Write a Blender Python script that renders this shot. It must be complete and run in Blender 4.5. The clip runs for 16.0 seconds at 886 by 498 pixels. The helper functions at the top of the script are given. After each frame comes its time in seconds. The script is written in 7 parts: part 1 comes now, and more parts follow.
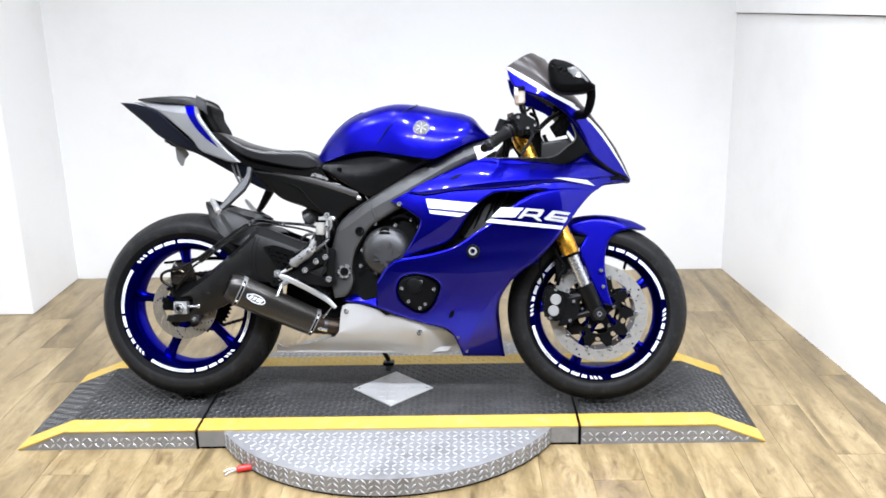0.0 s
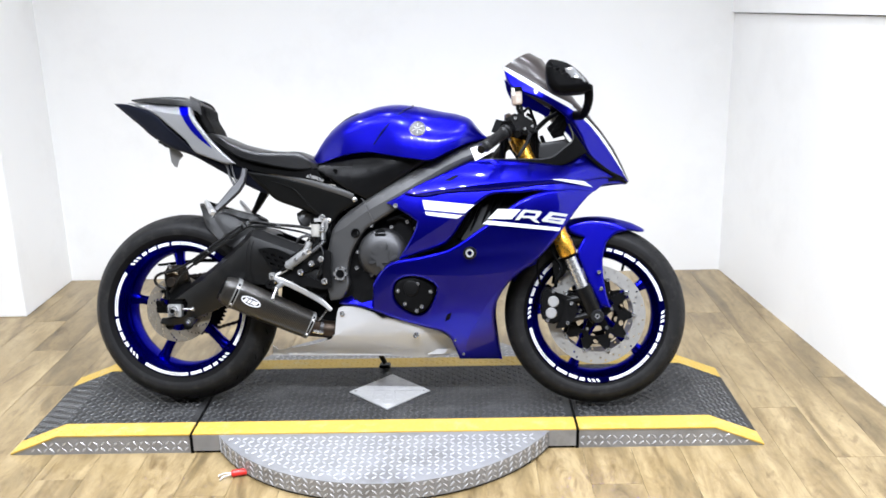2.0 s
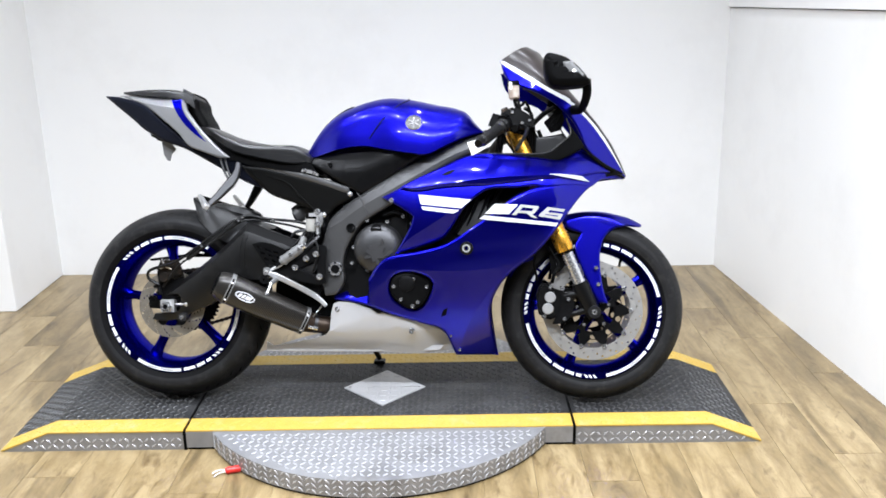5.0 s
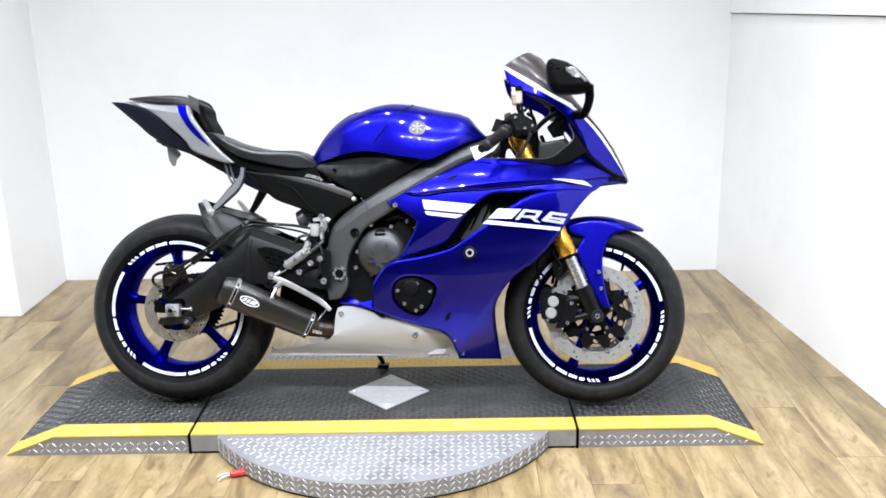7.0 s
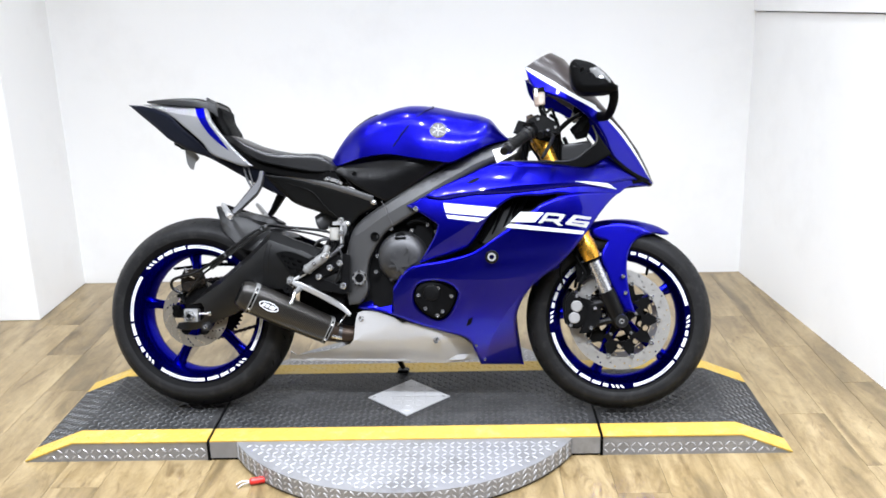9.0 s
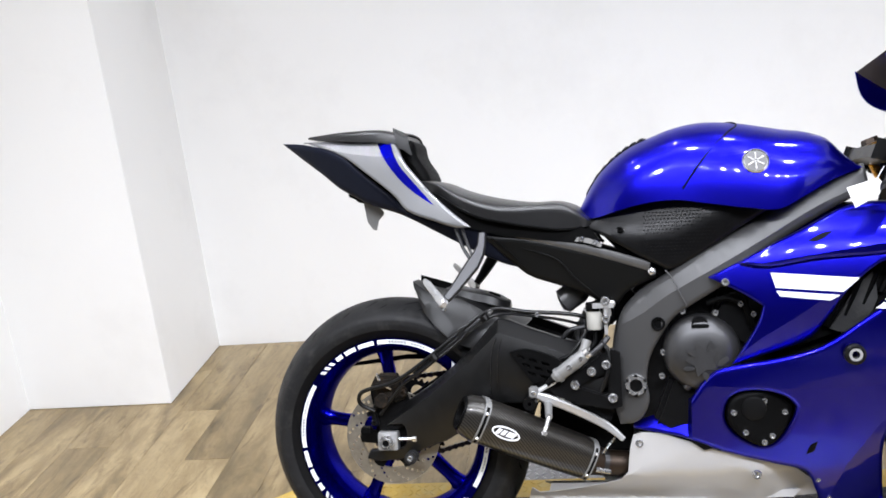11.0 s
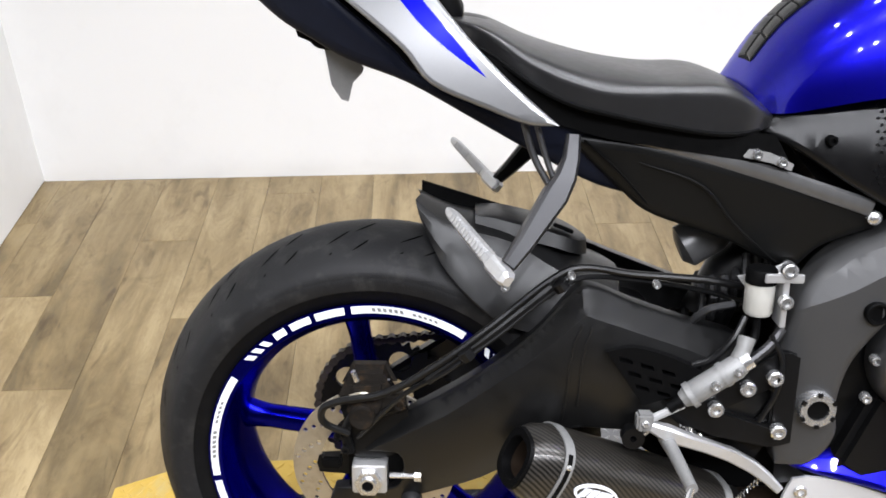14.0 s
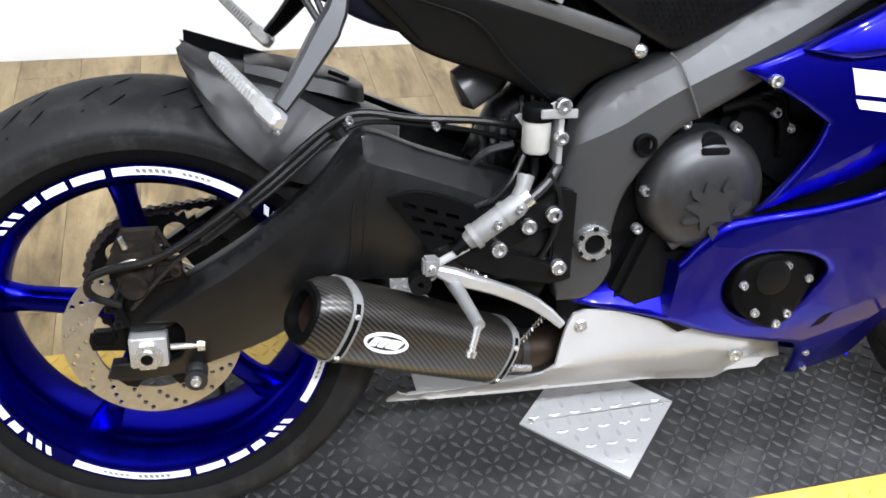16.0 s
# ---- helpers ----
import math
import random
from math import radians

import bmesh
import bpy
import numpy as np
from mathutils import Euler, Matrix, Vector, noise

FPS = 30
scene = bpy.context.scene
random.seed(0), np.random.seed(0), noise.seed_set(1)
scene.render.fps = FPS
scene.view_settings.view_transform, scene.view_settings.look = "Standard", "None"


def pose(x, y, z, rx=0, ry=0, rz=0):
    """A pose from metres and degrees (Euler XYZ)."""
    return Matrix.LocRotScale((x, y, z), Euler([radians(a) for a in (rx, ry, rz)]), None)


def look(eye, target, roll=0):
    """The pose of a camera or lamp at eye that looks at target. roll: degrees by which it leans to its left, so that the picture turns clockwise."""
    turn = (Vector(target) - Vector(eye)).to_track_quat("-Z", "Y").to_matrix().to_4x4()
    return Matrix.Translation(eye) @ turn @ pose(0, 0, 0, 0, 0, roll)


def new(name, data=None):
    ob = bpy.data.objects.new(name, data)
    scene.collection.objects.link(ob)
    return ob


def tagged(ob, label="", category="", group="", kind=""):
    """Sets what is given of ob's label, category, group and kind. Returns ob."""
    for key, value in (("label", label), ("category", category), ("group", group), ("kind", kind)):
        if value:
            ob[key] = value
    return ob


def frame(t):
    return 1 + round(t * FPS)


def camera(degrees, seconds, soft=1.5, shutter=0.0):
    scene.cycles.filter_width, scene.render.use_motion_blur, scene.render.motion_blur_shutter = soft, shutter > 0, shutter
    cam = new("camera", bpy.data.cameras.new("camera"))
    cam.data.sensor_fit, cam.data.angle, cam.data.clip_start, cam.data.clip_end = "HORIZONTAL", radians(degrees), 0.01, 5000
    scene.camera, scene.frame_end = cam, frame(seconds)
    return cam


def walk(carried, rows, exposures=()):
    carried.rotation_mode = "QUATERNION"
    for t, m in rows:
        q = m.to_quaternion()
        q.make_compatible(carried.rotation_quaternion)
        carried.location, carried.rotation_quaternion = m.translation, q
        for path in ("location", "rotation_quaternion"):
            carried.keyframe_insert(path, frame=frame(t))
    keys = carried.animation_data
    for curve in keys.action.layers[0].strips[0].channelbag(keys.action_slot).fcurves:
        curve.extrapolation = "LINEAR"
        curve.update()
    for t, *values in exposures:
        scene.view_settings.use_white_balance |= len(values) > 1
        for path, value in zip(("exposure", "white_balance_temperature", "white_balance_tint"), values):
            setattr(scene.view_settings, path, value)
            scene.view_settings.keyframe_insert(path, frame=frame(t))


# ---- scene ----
cam = camera(51.2, 16.0, 1.7)
PATH = [
    (0, (0.261, -2.929, 1.43), (0.21, -1.011, 0.865), -1.4),
    (0.5, (0.257, -2.919, 1.431), (0.213, -1.002, 0.864), -1.6),
    (1, (0.258, -2.912, 1.432), (0.211, -0.994, 0.869), -1.3),
    (1.5, (0.259, -2.907, 1.43), (0.209, -0.99, 0.861), -1.5),
    (2, (0.258, -2.903, 1.43), (0.216, -0.985, 0.864), -1.4),
    (2.5, (0.261, -2.895, 1.43), (0.214, -0.98, 0.854), -1.5),
    (3, (0.265, -2.888, 1.427), (0.221, -0.972, 0.852), -1.7),
    (3.5, (0.257, -2.878, 1.422), (0.214, -0.963, 0.847), -1.5),
    (4, (0.25, -2.872, 1.425), (0.221, -0.957, 0.847), -1.4),
    (6.5, (0.232, -2.894, 1.423), (0.211, -0.977, 0.854), -1.0),
    (7, (0.234, -2.895, 1.425), (0.209, -0.977, 0.86), -1.2),
    (7.5, (0.241, -2.903, 1.423), (0.234, -0.984, 0.858), -0.9),
    (8, (0.24, -2.909, 1.422), (0.226, -0.991, 0.854), -1.6),
    (8.2, (0.248, -2.908, 1.429), (0.231, -0.99, 0.863), -1.4),
    (10.3, (-0.026, -2.369, 1.425), (-0.361, -0.478, 0.867), -3.1),
    (10.5, (-0.09, -2.236, 1.441), (-0.478, -0.353, 0.891), -3.1),
    (11, (-0.253, -1.902, 1.418), (-0.524, -0.01, 0.827), -6.2),
    (11.5, (-0.307, -1.531, 1.399), (-0.642, 0.334, 0.76), -5.6),
    (12, (-0.432, -1.217, 1.374), (-0.635, 0.641, 0.66), -3.3),
    (12.5, (-0.572, -0.987, 1.417), (-0.554, 0.864, 0.66), -5.5),
    (13, (-0.616, -0.921, 1.403), (-0.613, 0.902, 0.581), -4.1),
    (13.5, (-0.621, -0.921, 1.369), (-0.607, 0.855, 0.449), -2.2),
    (14, (-0.614, -0.924, 1.311), (-0.565, 0.751, 0.219), -0.4),
    (14.5, (-0.611, -0.929, 1.265), (-0.595, 0.633, 0.016), 0.1),
    (15, (-0.647, -0.911, 1.227), (-0.55, 0.555, -0.13), 2.6),
    (15.5, (-0.635, -0.916, 1.225), (-0.427, 0.578, -0.088), 2.8),
    (16, (-0.595, -0.928, 1.234), (-0.121, 0.563, -0.012), 5.6),
]
walk(cam, [(t, look(eye, target, roll)) for t, eye, target, roll in PATH], [(0, -0.03, 6450, 11), (1.5, -0.03, 6450, 11), (3, -0.15, 6450, 11), (4, -0.22, 6450, 11), (6.5, -0.08, 6450, 11), (8.2, -0.02, 6450, 11), (10.5, -0.17, 6550, 12), (11.5, -0.22, 6650, 13), (13.6, -0.22, 6750, 13), (14.6, -0.08, 6700, 12), (16, 0.0, 6550, 11)])

# ---- light ----
world = bpy.data.worlds.new("world")
scene.world = world
world.use_nodes = True
world.node_tree.nodes["Background"].inputs[0].default_value = (0.9, 0.95, 1.0, 1)
world.node_tree.nodes["Background"].inputs[1].default_value = 0.15
CEIL = 3.0
LAMPS = [(-1.55 + 0.5 * k, -2.1, 35.0) for k in range(8)]
# The weak row at y 0.7 is added fill for the shaded back.
LAMPS += [(x, y, watts) for y, watts in ((-0.45, 19.0), (0.7, 7.0)) for x in (-1.5, -0.6, 0.35, 1.15)]
scene.view_settings.exposure = 0.0


# ---- materials ----
def material(name, color, rough=0.5, metal=0.0, coat=0.0, grain=None, bump=0.0, bump_scale=200.0, spots=None, spec=0.5):
    """A principled material; grain=(scale, amount) varies its colour, spots=(scale, colour, amount) adds stains or wear."""
    m = bpy.data.materials.new(name)
    m.use_nodes = True
    t = m.node_tree
    n, l = t.nodes, t.links
    b = n["Principled BSDF"]
    b.inputs["Base Color"].default_value = (*color, 1)
    b.inputs["Roughness"].default_value = rough
    b.inputs["Metallic"].default_value = metal
    b.inputs["Coat Weight"].default_value = coat
    b.inputs["Coat Roughness"].default_value = 0.05
    b.inputs["Specular IOR Level"].default_value = spec
    co = n.new("ShaderNodeTexCoord").outputs["Object"]
    col = None
    if grain:
        tex = n.new("ShaderNodeTexNoise")
        tex.inputs["Scale"].default_value = grain[0]
        tex.inputs["Detail"].default_value = 5
        l.new(co, tex.inputs["Vector"])
        mix = n.new("ShaderNodeMix")
        mix.data_type = "RGBA"
        mix.inputs["A"].default_value = (*[c * (1 - grain[1]) for c in color], 1)
        mix.inputs["B"].default_value = (*[min(1, c * (1 + grain[1])) for c in color], 1)
        l.new(tex.outputs["Fac"], mix.inputs["Factor"])
        col = mix.outputs["Result"]
        rr = n.new("ShaderNodeMapRange")
        rr.inputs["To Min"].default_value = max(0.02, rough - 0.08)
        rr.inputs["To Max"].default_value = min(1, rough + 0.08)
        l.new(tex.outputs["Fac"], rr.inputs["Value"])
        l.new(rr.outputs["Result"], b.inputs["Roughness"])
    if spots:
        tex = n.new("ShaderNodeTexNoise")
        tex.inputs["Scale"].default_value = spots[0]
        tex.inputs["Detail"].default_value = 8
        tex.inputs["Roughness"].default_value = 0.65
        l.new(co, tex.inputs["Vector"])
        ramp = n.new("ShaderNodeMapRange")
        ramp.inputs["From Min"].default_value = 0.52
        ramp.inputs["From Max"].default_value = 0.68
        ramp.inputs["To Max"].default_value = spots[2]
        l.new(tex.outputs["Fac"], ramp.inputs["Value"])
        mix = n.new("ShaderNodeMix")
        mix.data_type = "RGBA"
        mix.inputs["A"].default_value = (*color, 1)
        if col:
            l.new(col, mix.inputs["A"])
        mix.inputs["B"].default_value = (*spots[1], 1)
        l.new(ramp.outputs["Result"], mix.inputs["Factor"])
        col = mix.outputs["Result"]
    if col:
        l.new(col, b.inputs["Base Color"])
    if bump:
        tex = n.new("ShaderNodeTexNoise")
        tex.inputs["Scale"].default_value = bump_scale
        tex.inputs["Detail"].default_value = 3
        l.new(co, tex.inputs["Vector"])
        bp = n.new("ShaderNodeBump")
        bp.inputs["Strength"].default_value = bump
        bp.inputs["Distance"].default_value = 0.002
        l.new(tex.outputs["Fac"], bp.inputs["Height"])
        l.new(bp.outputs["Normal"], b.inputs["Normal"])
    return m


BLUE = material("blue_pearl", (0.0045, 0.004, 0.30), 0.30, 0.95, 0.48, grain=(900, 0.10))
BLUE.node_tree.nodes["Principled BSDF"].inputs["Specular Tint"].default_value = (0.25, 0.25, 0.9, 1)
RIMBLUE = material("blue_rim", (0.004, 0.005, 0.30), 0.24, 1.0, 0.06, grain=(500, 0.12))
RIMBLUE.node_tree.nodes["Principled BSDF"].inputs["Specular Tint"].default_value = (0.06, 0.07, 0.55, 1)
SILVER = material("silver_paint", (0.40, 0.40, 0.405), 0.38, 0.15, 0.4, grain=(700, 0.06))
TAILGREY = material("blue_grey_silver_paint", (0.175, 0.177, 0.181), 0.32, 0.7, 0.3, grain=(700, 0.06))
WHITE = material("white_vinyl", (0.63, 0.64, 0.67), 0.35, grain=(60, 0.03))
BLACK = material("black_plastic", (0.002, 0.002, 0.0021), 0.5, grain=(120, 0.3), bump=0.15, bump_scale=900, spec=0.045)
SATIN = material("satin_black_metal", (0.0032, 0.0032, 0.0034), 0.33, 0.0, grain=(60, 0.2), bump=0.06, bump_scale=700, spec=0.16)
SWING = material("satin_cast_swingarm", (0.0022, 0.0022, 0.0023), 0.38, 0.0, grain=(60, 0.15), bump=0.05, bump_scale=600, spec=0.42)
COVER_PLASTIC = material("matt_cover_plastic", (0.0036, 0.0037, 0.0037), 0.40, grain=(150, 0.12), bump=0.08, bump_scale=900, spec=0.15)
HOSE = material("black_hose", (0.003, 0.003, 0.0032), 0.34, grain=(80, 0.2), spec=0.25)
NAVY = material("navy_plastic", (0.0060, 0.0075, 0.0140), 0.42, grain=(90, 0.2), bump=0.06, bump_scale=700, spec=0.06)
FRAME = material("grey_cast_frame", (0.078, 0.078, 0.079), 0.50, 0.85, grain=(300, 0.02), bump=0.02, bump_scale=900)
ENGINE = material("grey_engine_case", (0.060, 0.060, 0.062), 0.44, 0.85, grain=(200, 0.06), bump=0.04, bump_scale=400)
RUBBER = material("tyre_rubber", (0.0036, 0.0036, 0.0038), 0.6, grain=(40, 0.35), bump=0.2, bump_scale=500, spots=(16, (0.008, 0.0078, 0.0073), 0.6), spec=0.06)
TREADRUB = material("tread_rubber", (0.0098, 0.0098, 0.0102), 0.5, grain=(30, 0.35), bump=0.2, bump_scale=500, spots=(34, (0.030, 0.0294, 0.0282), 0.5), spec=0.14)
HUGGER = material("grey_mudguard", (0.0065, 0.0065, 0.0068), 0.40, grain=(90, 0.2), bump=0.06, bump_scale=600, spec=0.36)
TREAD = material("tyre_groove_shade", (0.0010, 0.0010, 0.0010), 0.9, spec=0.03)
VINYL = material("seat_vinyl", (0.0075, 0.0075, 0.008), 0.33, grain=(100, 0.15), bump=0.07, bump_scale=900, spec=0.5)
GRIPTEX = material("tank_grip_rubber", (0.0030, 0.0030, 0.0033), 0.32, grain=(60, 0.3), bump=0.05, bump_scale=700, spec=0.2)
GOLD = material("gold_anodised", (0.78, 0.40, 0.05), 0.28, 0.9, grain=(120, 0.08))
CHROME = material("bright_steel", (0.56, 0.56, 0.56), 0.26, 0.9, grain=(120, 0.06))
ALLOY = material("brushed_alloy", (0.47, 0.47, 0.47), 0.38, 0.7, grain=(150, 0.1))
PEGARM = material("grey_cast_arm", (0.046, 0.046, 0.048), 0.42, 0.85, grain=(120, 0.1), bump=0.06, bump_scale=400)
SUBRAIL = material("grey_subframe_rail", (0.085, 0.085, 0.086), 0.36, 0.4, grain=(90, 0.15), spec=0.5)
BARGRIP = material("ribbed_grip_rubber", (0.006, 0.006, 0.0062), 0.42, grain=(90, 0.2), bump=0.1, bump_scale=500, spec=0.3)
SILVERVINYL = material("silver_vinyl", (0.40, 0.40, 0.42), 0.35, grain=(60, 0.03))
PEG = material("cast_alloy", (0.17, 0.17, 0.167), 0.5, 0.3, grain=(200, 0.15), bump=0.25, bump_scale=350)
DISC = material("disc_steel", (0.50, 0.46, 0.39), 0.32, 0.9, grain=(90, 0.12), spots=(40, (0.34, 0.28, 0.20), 0.5))
FRONTDISC = material("grey_disc_steel", (0.47, 0.46, 0.44), 0.36, 0.75, grain=(90, 0.10))
RUST = material("dusty_caliper", (0.010, 0.0085, 0.0072), 0.7, 0.0, grain=(70, 0.35), bump=0.5, bump_scale=250, spots=(60, (0.04, 0.024, 0.012), 0.6), spec=0.06)
CHAIN = material("oily_chain", (0.045, 0.036, 0.028), 0.5, 0.5, grain=(200, 0.4))
BURNT = material("heat_stained_pipe", (0.032, 0.021, 0.014), 0.45, 0.7, grain=(35, 0.4))
SMOKE = material("smoked_screen", (0.026, 0.021, 0.020), 0.30, 0.0, 0.05, grain=(8, 0.25), spec=0.3)
RESERVOIR = material("milky_reservoir", (0.36, 0.355, 0.33), 0.4, grain=(60, 0.08))
AMBER = material("amber_reservoir", (0.40, 0.31, 0.25), 0.35, grain=(40, 0.25), spots=(30, (0.7, 0.68, 0.62), 0.6))
RED = material("red_plastic", (0.55, 0.02, 0.015), 0.4, grain=(80, 0.15))
YELLOW = material("yellow_tape", (0.45, 0.295, 0.05), 0.55, grain=(30, 0.10), bump=0.2, bump_scale=300, spots=(18, (0.40, 0.32, 0.14), 0.6))
MAT = material("dark_rubber_mat", (0.016, 0.016, 0.0165), 0.5, grain=(16, 0.45), bump=0.4, bump_scale=320, spots=(7, (0.050, 0.050, 0.050), 0.7), spec=0.3)
# Paler than the mat for wear and for the light caught by raised bars.
WORN_LIT = material("worn_lit_rubber_tread", (0.042, 0.042, 0.042), 0.40, grain=(12, 0.6), bump=0.1, bump_scale=400, spec=0.6)
PLATEBAR = material("polished_tread_bar", (0.44, 0.44, 0.45), 0.36, 0.5, grain=(60, 0.08))
PLATE = material("tread_plate", (0.25, 0.25, 0.254), 0.46, 0.45, grain=(16, 0.25), bump=0.12, bump_scale=200, spots=(6, (0.14, 0.136, 0.128), 0.65))
DIAMOND = material("bright_tread_plate", (0.44, 0.44, 0.445), 0.42, 0.35, grain=(16, 0.12), bump=0.1, bump_scale=200, spots=(8, (0.32, 0.31, 0.29), 0.5))
WALL = material("white_wall", (0.84, 0.84, 0.83), 0.6, grain=(2.5, 0.015), bump=0.06, bump_scale=120, spots=(2.2, (0.74, 0.735, 0.72), 0.35))
SHOP = material("shop_wall", (0.15, 0.15, 0.147), 0.8, grain=(3, 0.1))
DARKFLOOR = material("unseen_dark_floor", (0.055, 0.054, 0.052), 0.6, grain=(4, 0.2))
CEILING = material("grey_ceiling", (0.66, 0.66, 0.66), 0.9, grain=(3, 0.02))
LENSGREY = material("grey_indicator_lens", (0.15, 0.15, 0.148), 0.12, 0.0, 0.4, grain=(60, 0.3))
LENS = material("dark_red_lens", (0.03, 0.004, 0.004), 0.15, 0.0, 0.5, grain=(40, 0.1))
PAPER = material("paper_tag", (0.8, 0.8, 0.78), 0.8, grain=(50, 0.03))


def carbon_material():
    m = material("carbon_weave", (0.03, 0.028, 0.025), 0.30, 0.4, 0.22)
    t = m.node_tree
    n, l = t.nodes, t.links
    wave = n.new("ShaderNodeTexWave")
    wave.bands_direction = "DIAGONAL"
    wave.inputs["Scale"].default_value = 78
    wave.inputs["Distortion"].default_value = 0.6
    l.new(n["Texture Coordinate"].outputs["Object"], wave.inputs["Vector"])
    mix = n.new("ShaderNodeMix")
    mix.data_type = "RGBA"
    mix.inputs["A"].default_value = (0.0015, 0.0015, 0.0015, 1)
    mix.inputs["B"].default_value = (0.042, 0.038, 0.033, 1)
    l.new(wave.outputs["Fac"], mix.inputs["Factor"])
    l.new(mix.outputs["Result"], n["Principled BSDF"].inputs["Base Color"])
    return m


CARBON = carbon_material()


def wood_material():
    """Printed wood planks: streaks and knots along y, each plank of its own tone."""
    m = material("oak_plank", (0.40, 0.29, 0.16), 0.30)
    t = m.node_tree
    n, l = t.nodes, t.links
    b = n["Principled BSDF"]
    info = n.new("ShaderNodeObjectInfo")
    geo = n.new("ShaderNodeNewGeometry")
    sc = n.new("ShaderNodeMath")
    sc.operation = "MULTIPLY"
    sc.inputs[1].default_value = 37.0
    l.new(info.outputs["Random"], sc.inputs[0])

    def streaks(sx, sy, detail, rough, distortion):
        comb = n.new("ShaderNodeVectorMath")
        comb.operation = "MULTIPLY_ADD"
        comb.inputs[1].default_value = (sx, sy, 1)
        l.new(geo.outputs["Position"], comb.inputs[0])
        l.new(sc.outputs[0], comb.inputs[2])
        tex = n.new("ShaderNodeTexNoise")
        tex.inputs["Scale"].default_value = 1.0
        tex.inputs["Detail"].default_value = detail
        tex.inputs["Roughness"].default_value = rough
        tex.inputs["Distortion"].default_value = distortion
        l.new(comb.outputs["Vector"], tex.inputs["Vector"])
        return tex.outputs["Fac"]

    def blend(kind, amount, a, b2):
        mx = n.new("ShaderNodeMix")
        mx.data_type, mx.blend_type = "RGBA", kind
        mx.inputs["Factor"].default_value = amount
        l.new(a, mx.inputs["A"])
        l.new(b2, mx.inputs["B"])
        return mx.outputs["Result"]

    def ramp(fac, *stops):
        r = n.new("ShaderNodeValToRGB")
        e = r.color_ramp.elements
        while len(e) < len(stops):
            e.new(0.5)
        for el, (pos, colour) in zip(e, stops):
            el.position, el.color = pos, (*colour, 1)
        l.new(fac, r.inputs["Fac"])
        return r.outputs["Color"]

    fine = streaks(42, 2.6, 8, 0.7, 0.4)
    broad = streaks(7.5, 1.5, 6, 0.6, 1.2)
    knots = streaks(16, 4.5, 4, 0.55, 1.8)
    base = ramp(broad, (0.32, (0.128, 0.094, 0.047)), (0.47, (0.228, 0.168, 0.086)), (0.66, (0.345, 0.268, 0.150)))
    grain = ramp(fine, (0.32, (0.62, 0.58, 0.53)), (0.62, (1.0, 1.0, 1.0)))
    dark = ramp(knots, (0.27, (0.34, 0.28, 0.22)), (0.43, (1.0, 1.0, 1.0)))
    mottle = ramp(streaks(17, 9, 9, 0.78, 1.2), (0.36, (0.56, 0.51, 0.44)), (0.55, (1.0, 1.0, 1.0)))
    col = blend("MULTIPLY", 0.55, blend("MULTIPLY", 0.7, blend("MULTIPLY", 0.55, base, grain), dark), mottle)
    hsv = n.new("ShaderNodeHueSaturation")
    hsv.inputs["Saturation"].default_value = 1.04
    mr = n.new("ShaderNodeMapRange")
    mr.inputs["To Min"].default_value = 0.95
    mr.inputs["To Max"].default_value = 1.06
    l.new(info.outputs["Random"], mr.inputs["Value"])
    l.new(mr.outputs["Result"], hsv.inputs["Value"])
    l.new(col, hsv.inputs["Color"])
    l.new(hsv.outputs["Color"], b.inputs["Base Color"])
    bp = n.new("ShaderNodeBump")
    bp.inputs["Strength"].default_value = 0.12
    bp.inputs["Distance"].default_value = 0.001
    l.new(fine, bp.inputs["Height"])
    l.new(bp.outputs["Normal"], b.inputs["Normal"])
    return m


WOOD = wood_material()
JOINT = material("plank_joint", (0.26, 0.185, 0.095), 0.8, grain=(30, 0.2))


# ---- mesh helpers ----
def finish(bm, sharp=35):
    bmesh.ops.recalc_face_normals(bm, faces=bm.faces)
    for f in bm.faces:
        f.smooth = True
    for e in bm.edges:
        if len(e.link_faces) == 2 and e.calc_face_angle(0) > radians(sharp):
            e.smooth = False


def mesh_of(name, bm, mat, sharp=35):
    finish(bm, sharp)
    me = bpy.data.meshes.new(name)
    bm.to_mesh(me)
    bm.free()
    me.materials.append(mat)
    return me


def part(name, bm, mat, parent, label="", sharp=35):
    ob = new(name, mesh_of(name, bm, mat, sharp))
    ob.parent = parent
    if label:
        ob["label"] = label
    return ob


def thing(name, label, category, m=None, group=""):
    ob = new(name)
    ob.empty_display_size = 0.1
    if m is not None:
        ob.matrix_world = m
    return tagged(ob, label, category, group)


def bevel(bm, width, segments=2):
    if width > 0:
        bmesh.ops.bevel(bm, geom=list(bm.edges), offset=width, segments=segments, affect="EDGES", clamp_overlap=True)
    return bm


def box(x0, x1, y0, y1, z0, z1, r=0.0, m=None, bm=None):
    own = bmesh.new()
    bmesh.ops.create_cube(own, size=1)
    for v in own.verts:
        v.co = (x0 + (v.co.x + 0.5) * (x1 - x0), y0 + (v.co.y + 0.5) * (y1 - y0), z0 + (v.co.z + 0.5) * (z1 - z0))
    bevel(own, r)
    if m is not None:
        bmesh.ops.transform(own, matrix=m, verts=own.verts)
    return joined(bm, own)


def joined(bm, own):
    """own added to bm, or own itself."""
    if bm is None:
        return own
    me = bpy.data.meshes.new("tmp")
    own.to_mesh(me)
    own.free()
    bm.from_mesh(me)
    bpy.data.meshes.remove(me)
    return bm


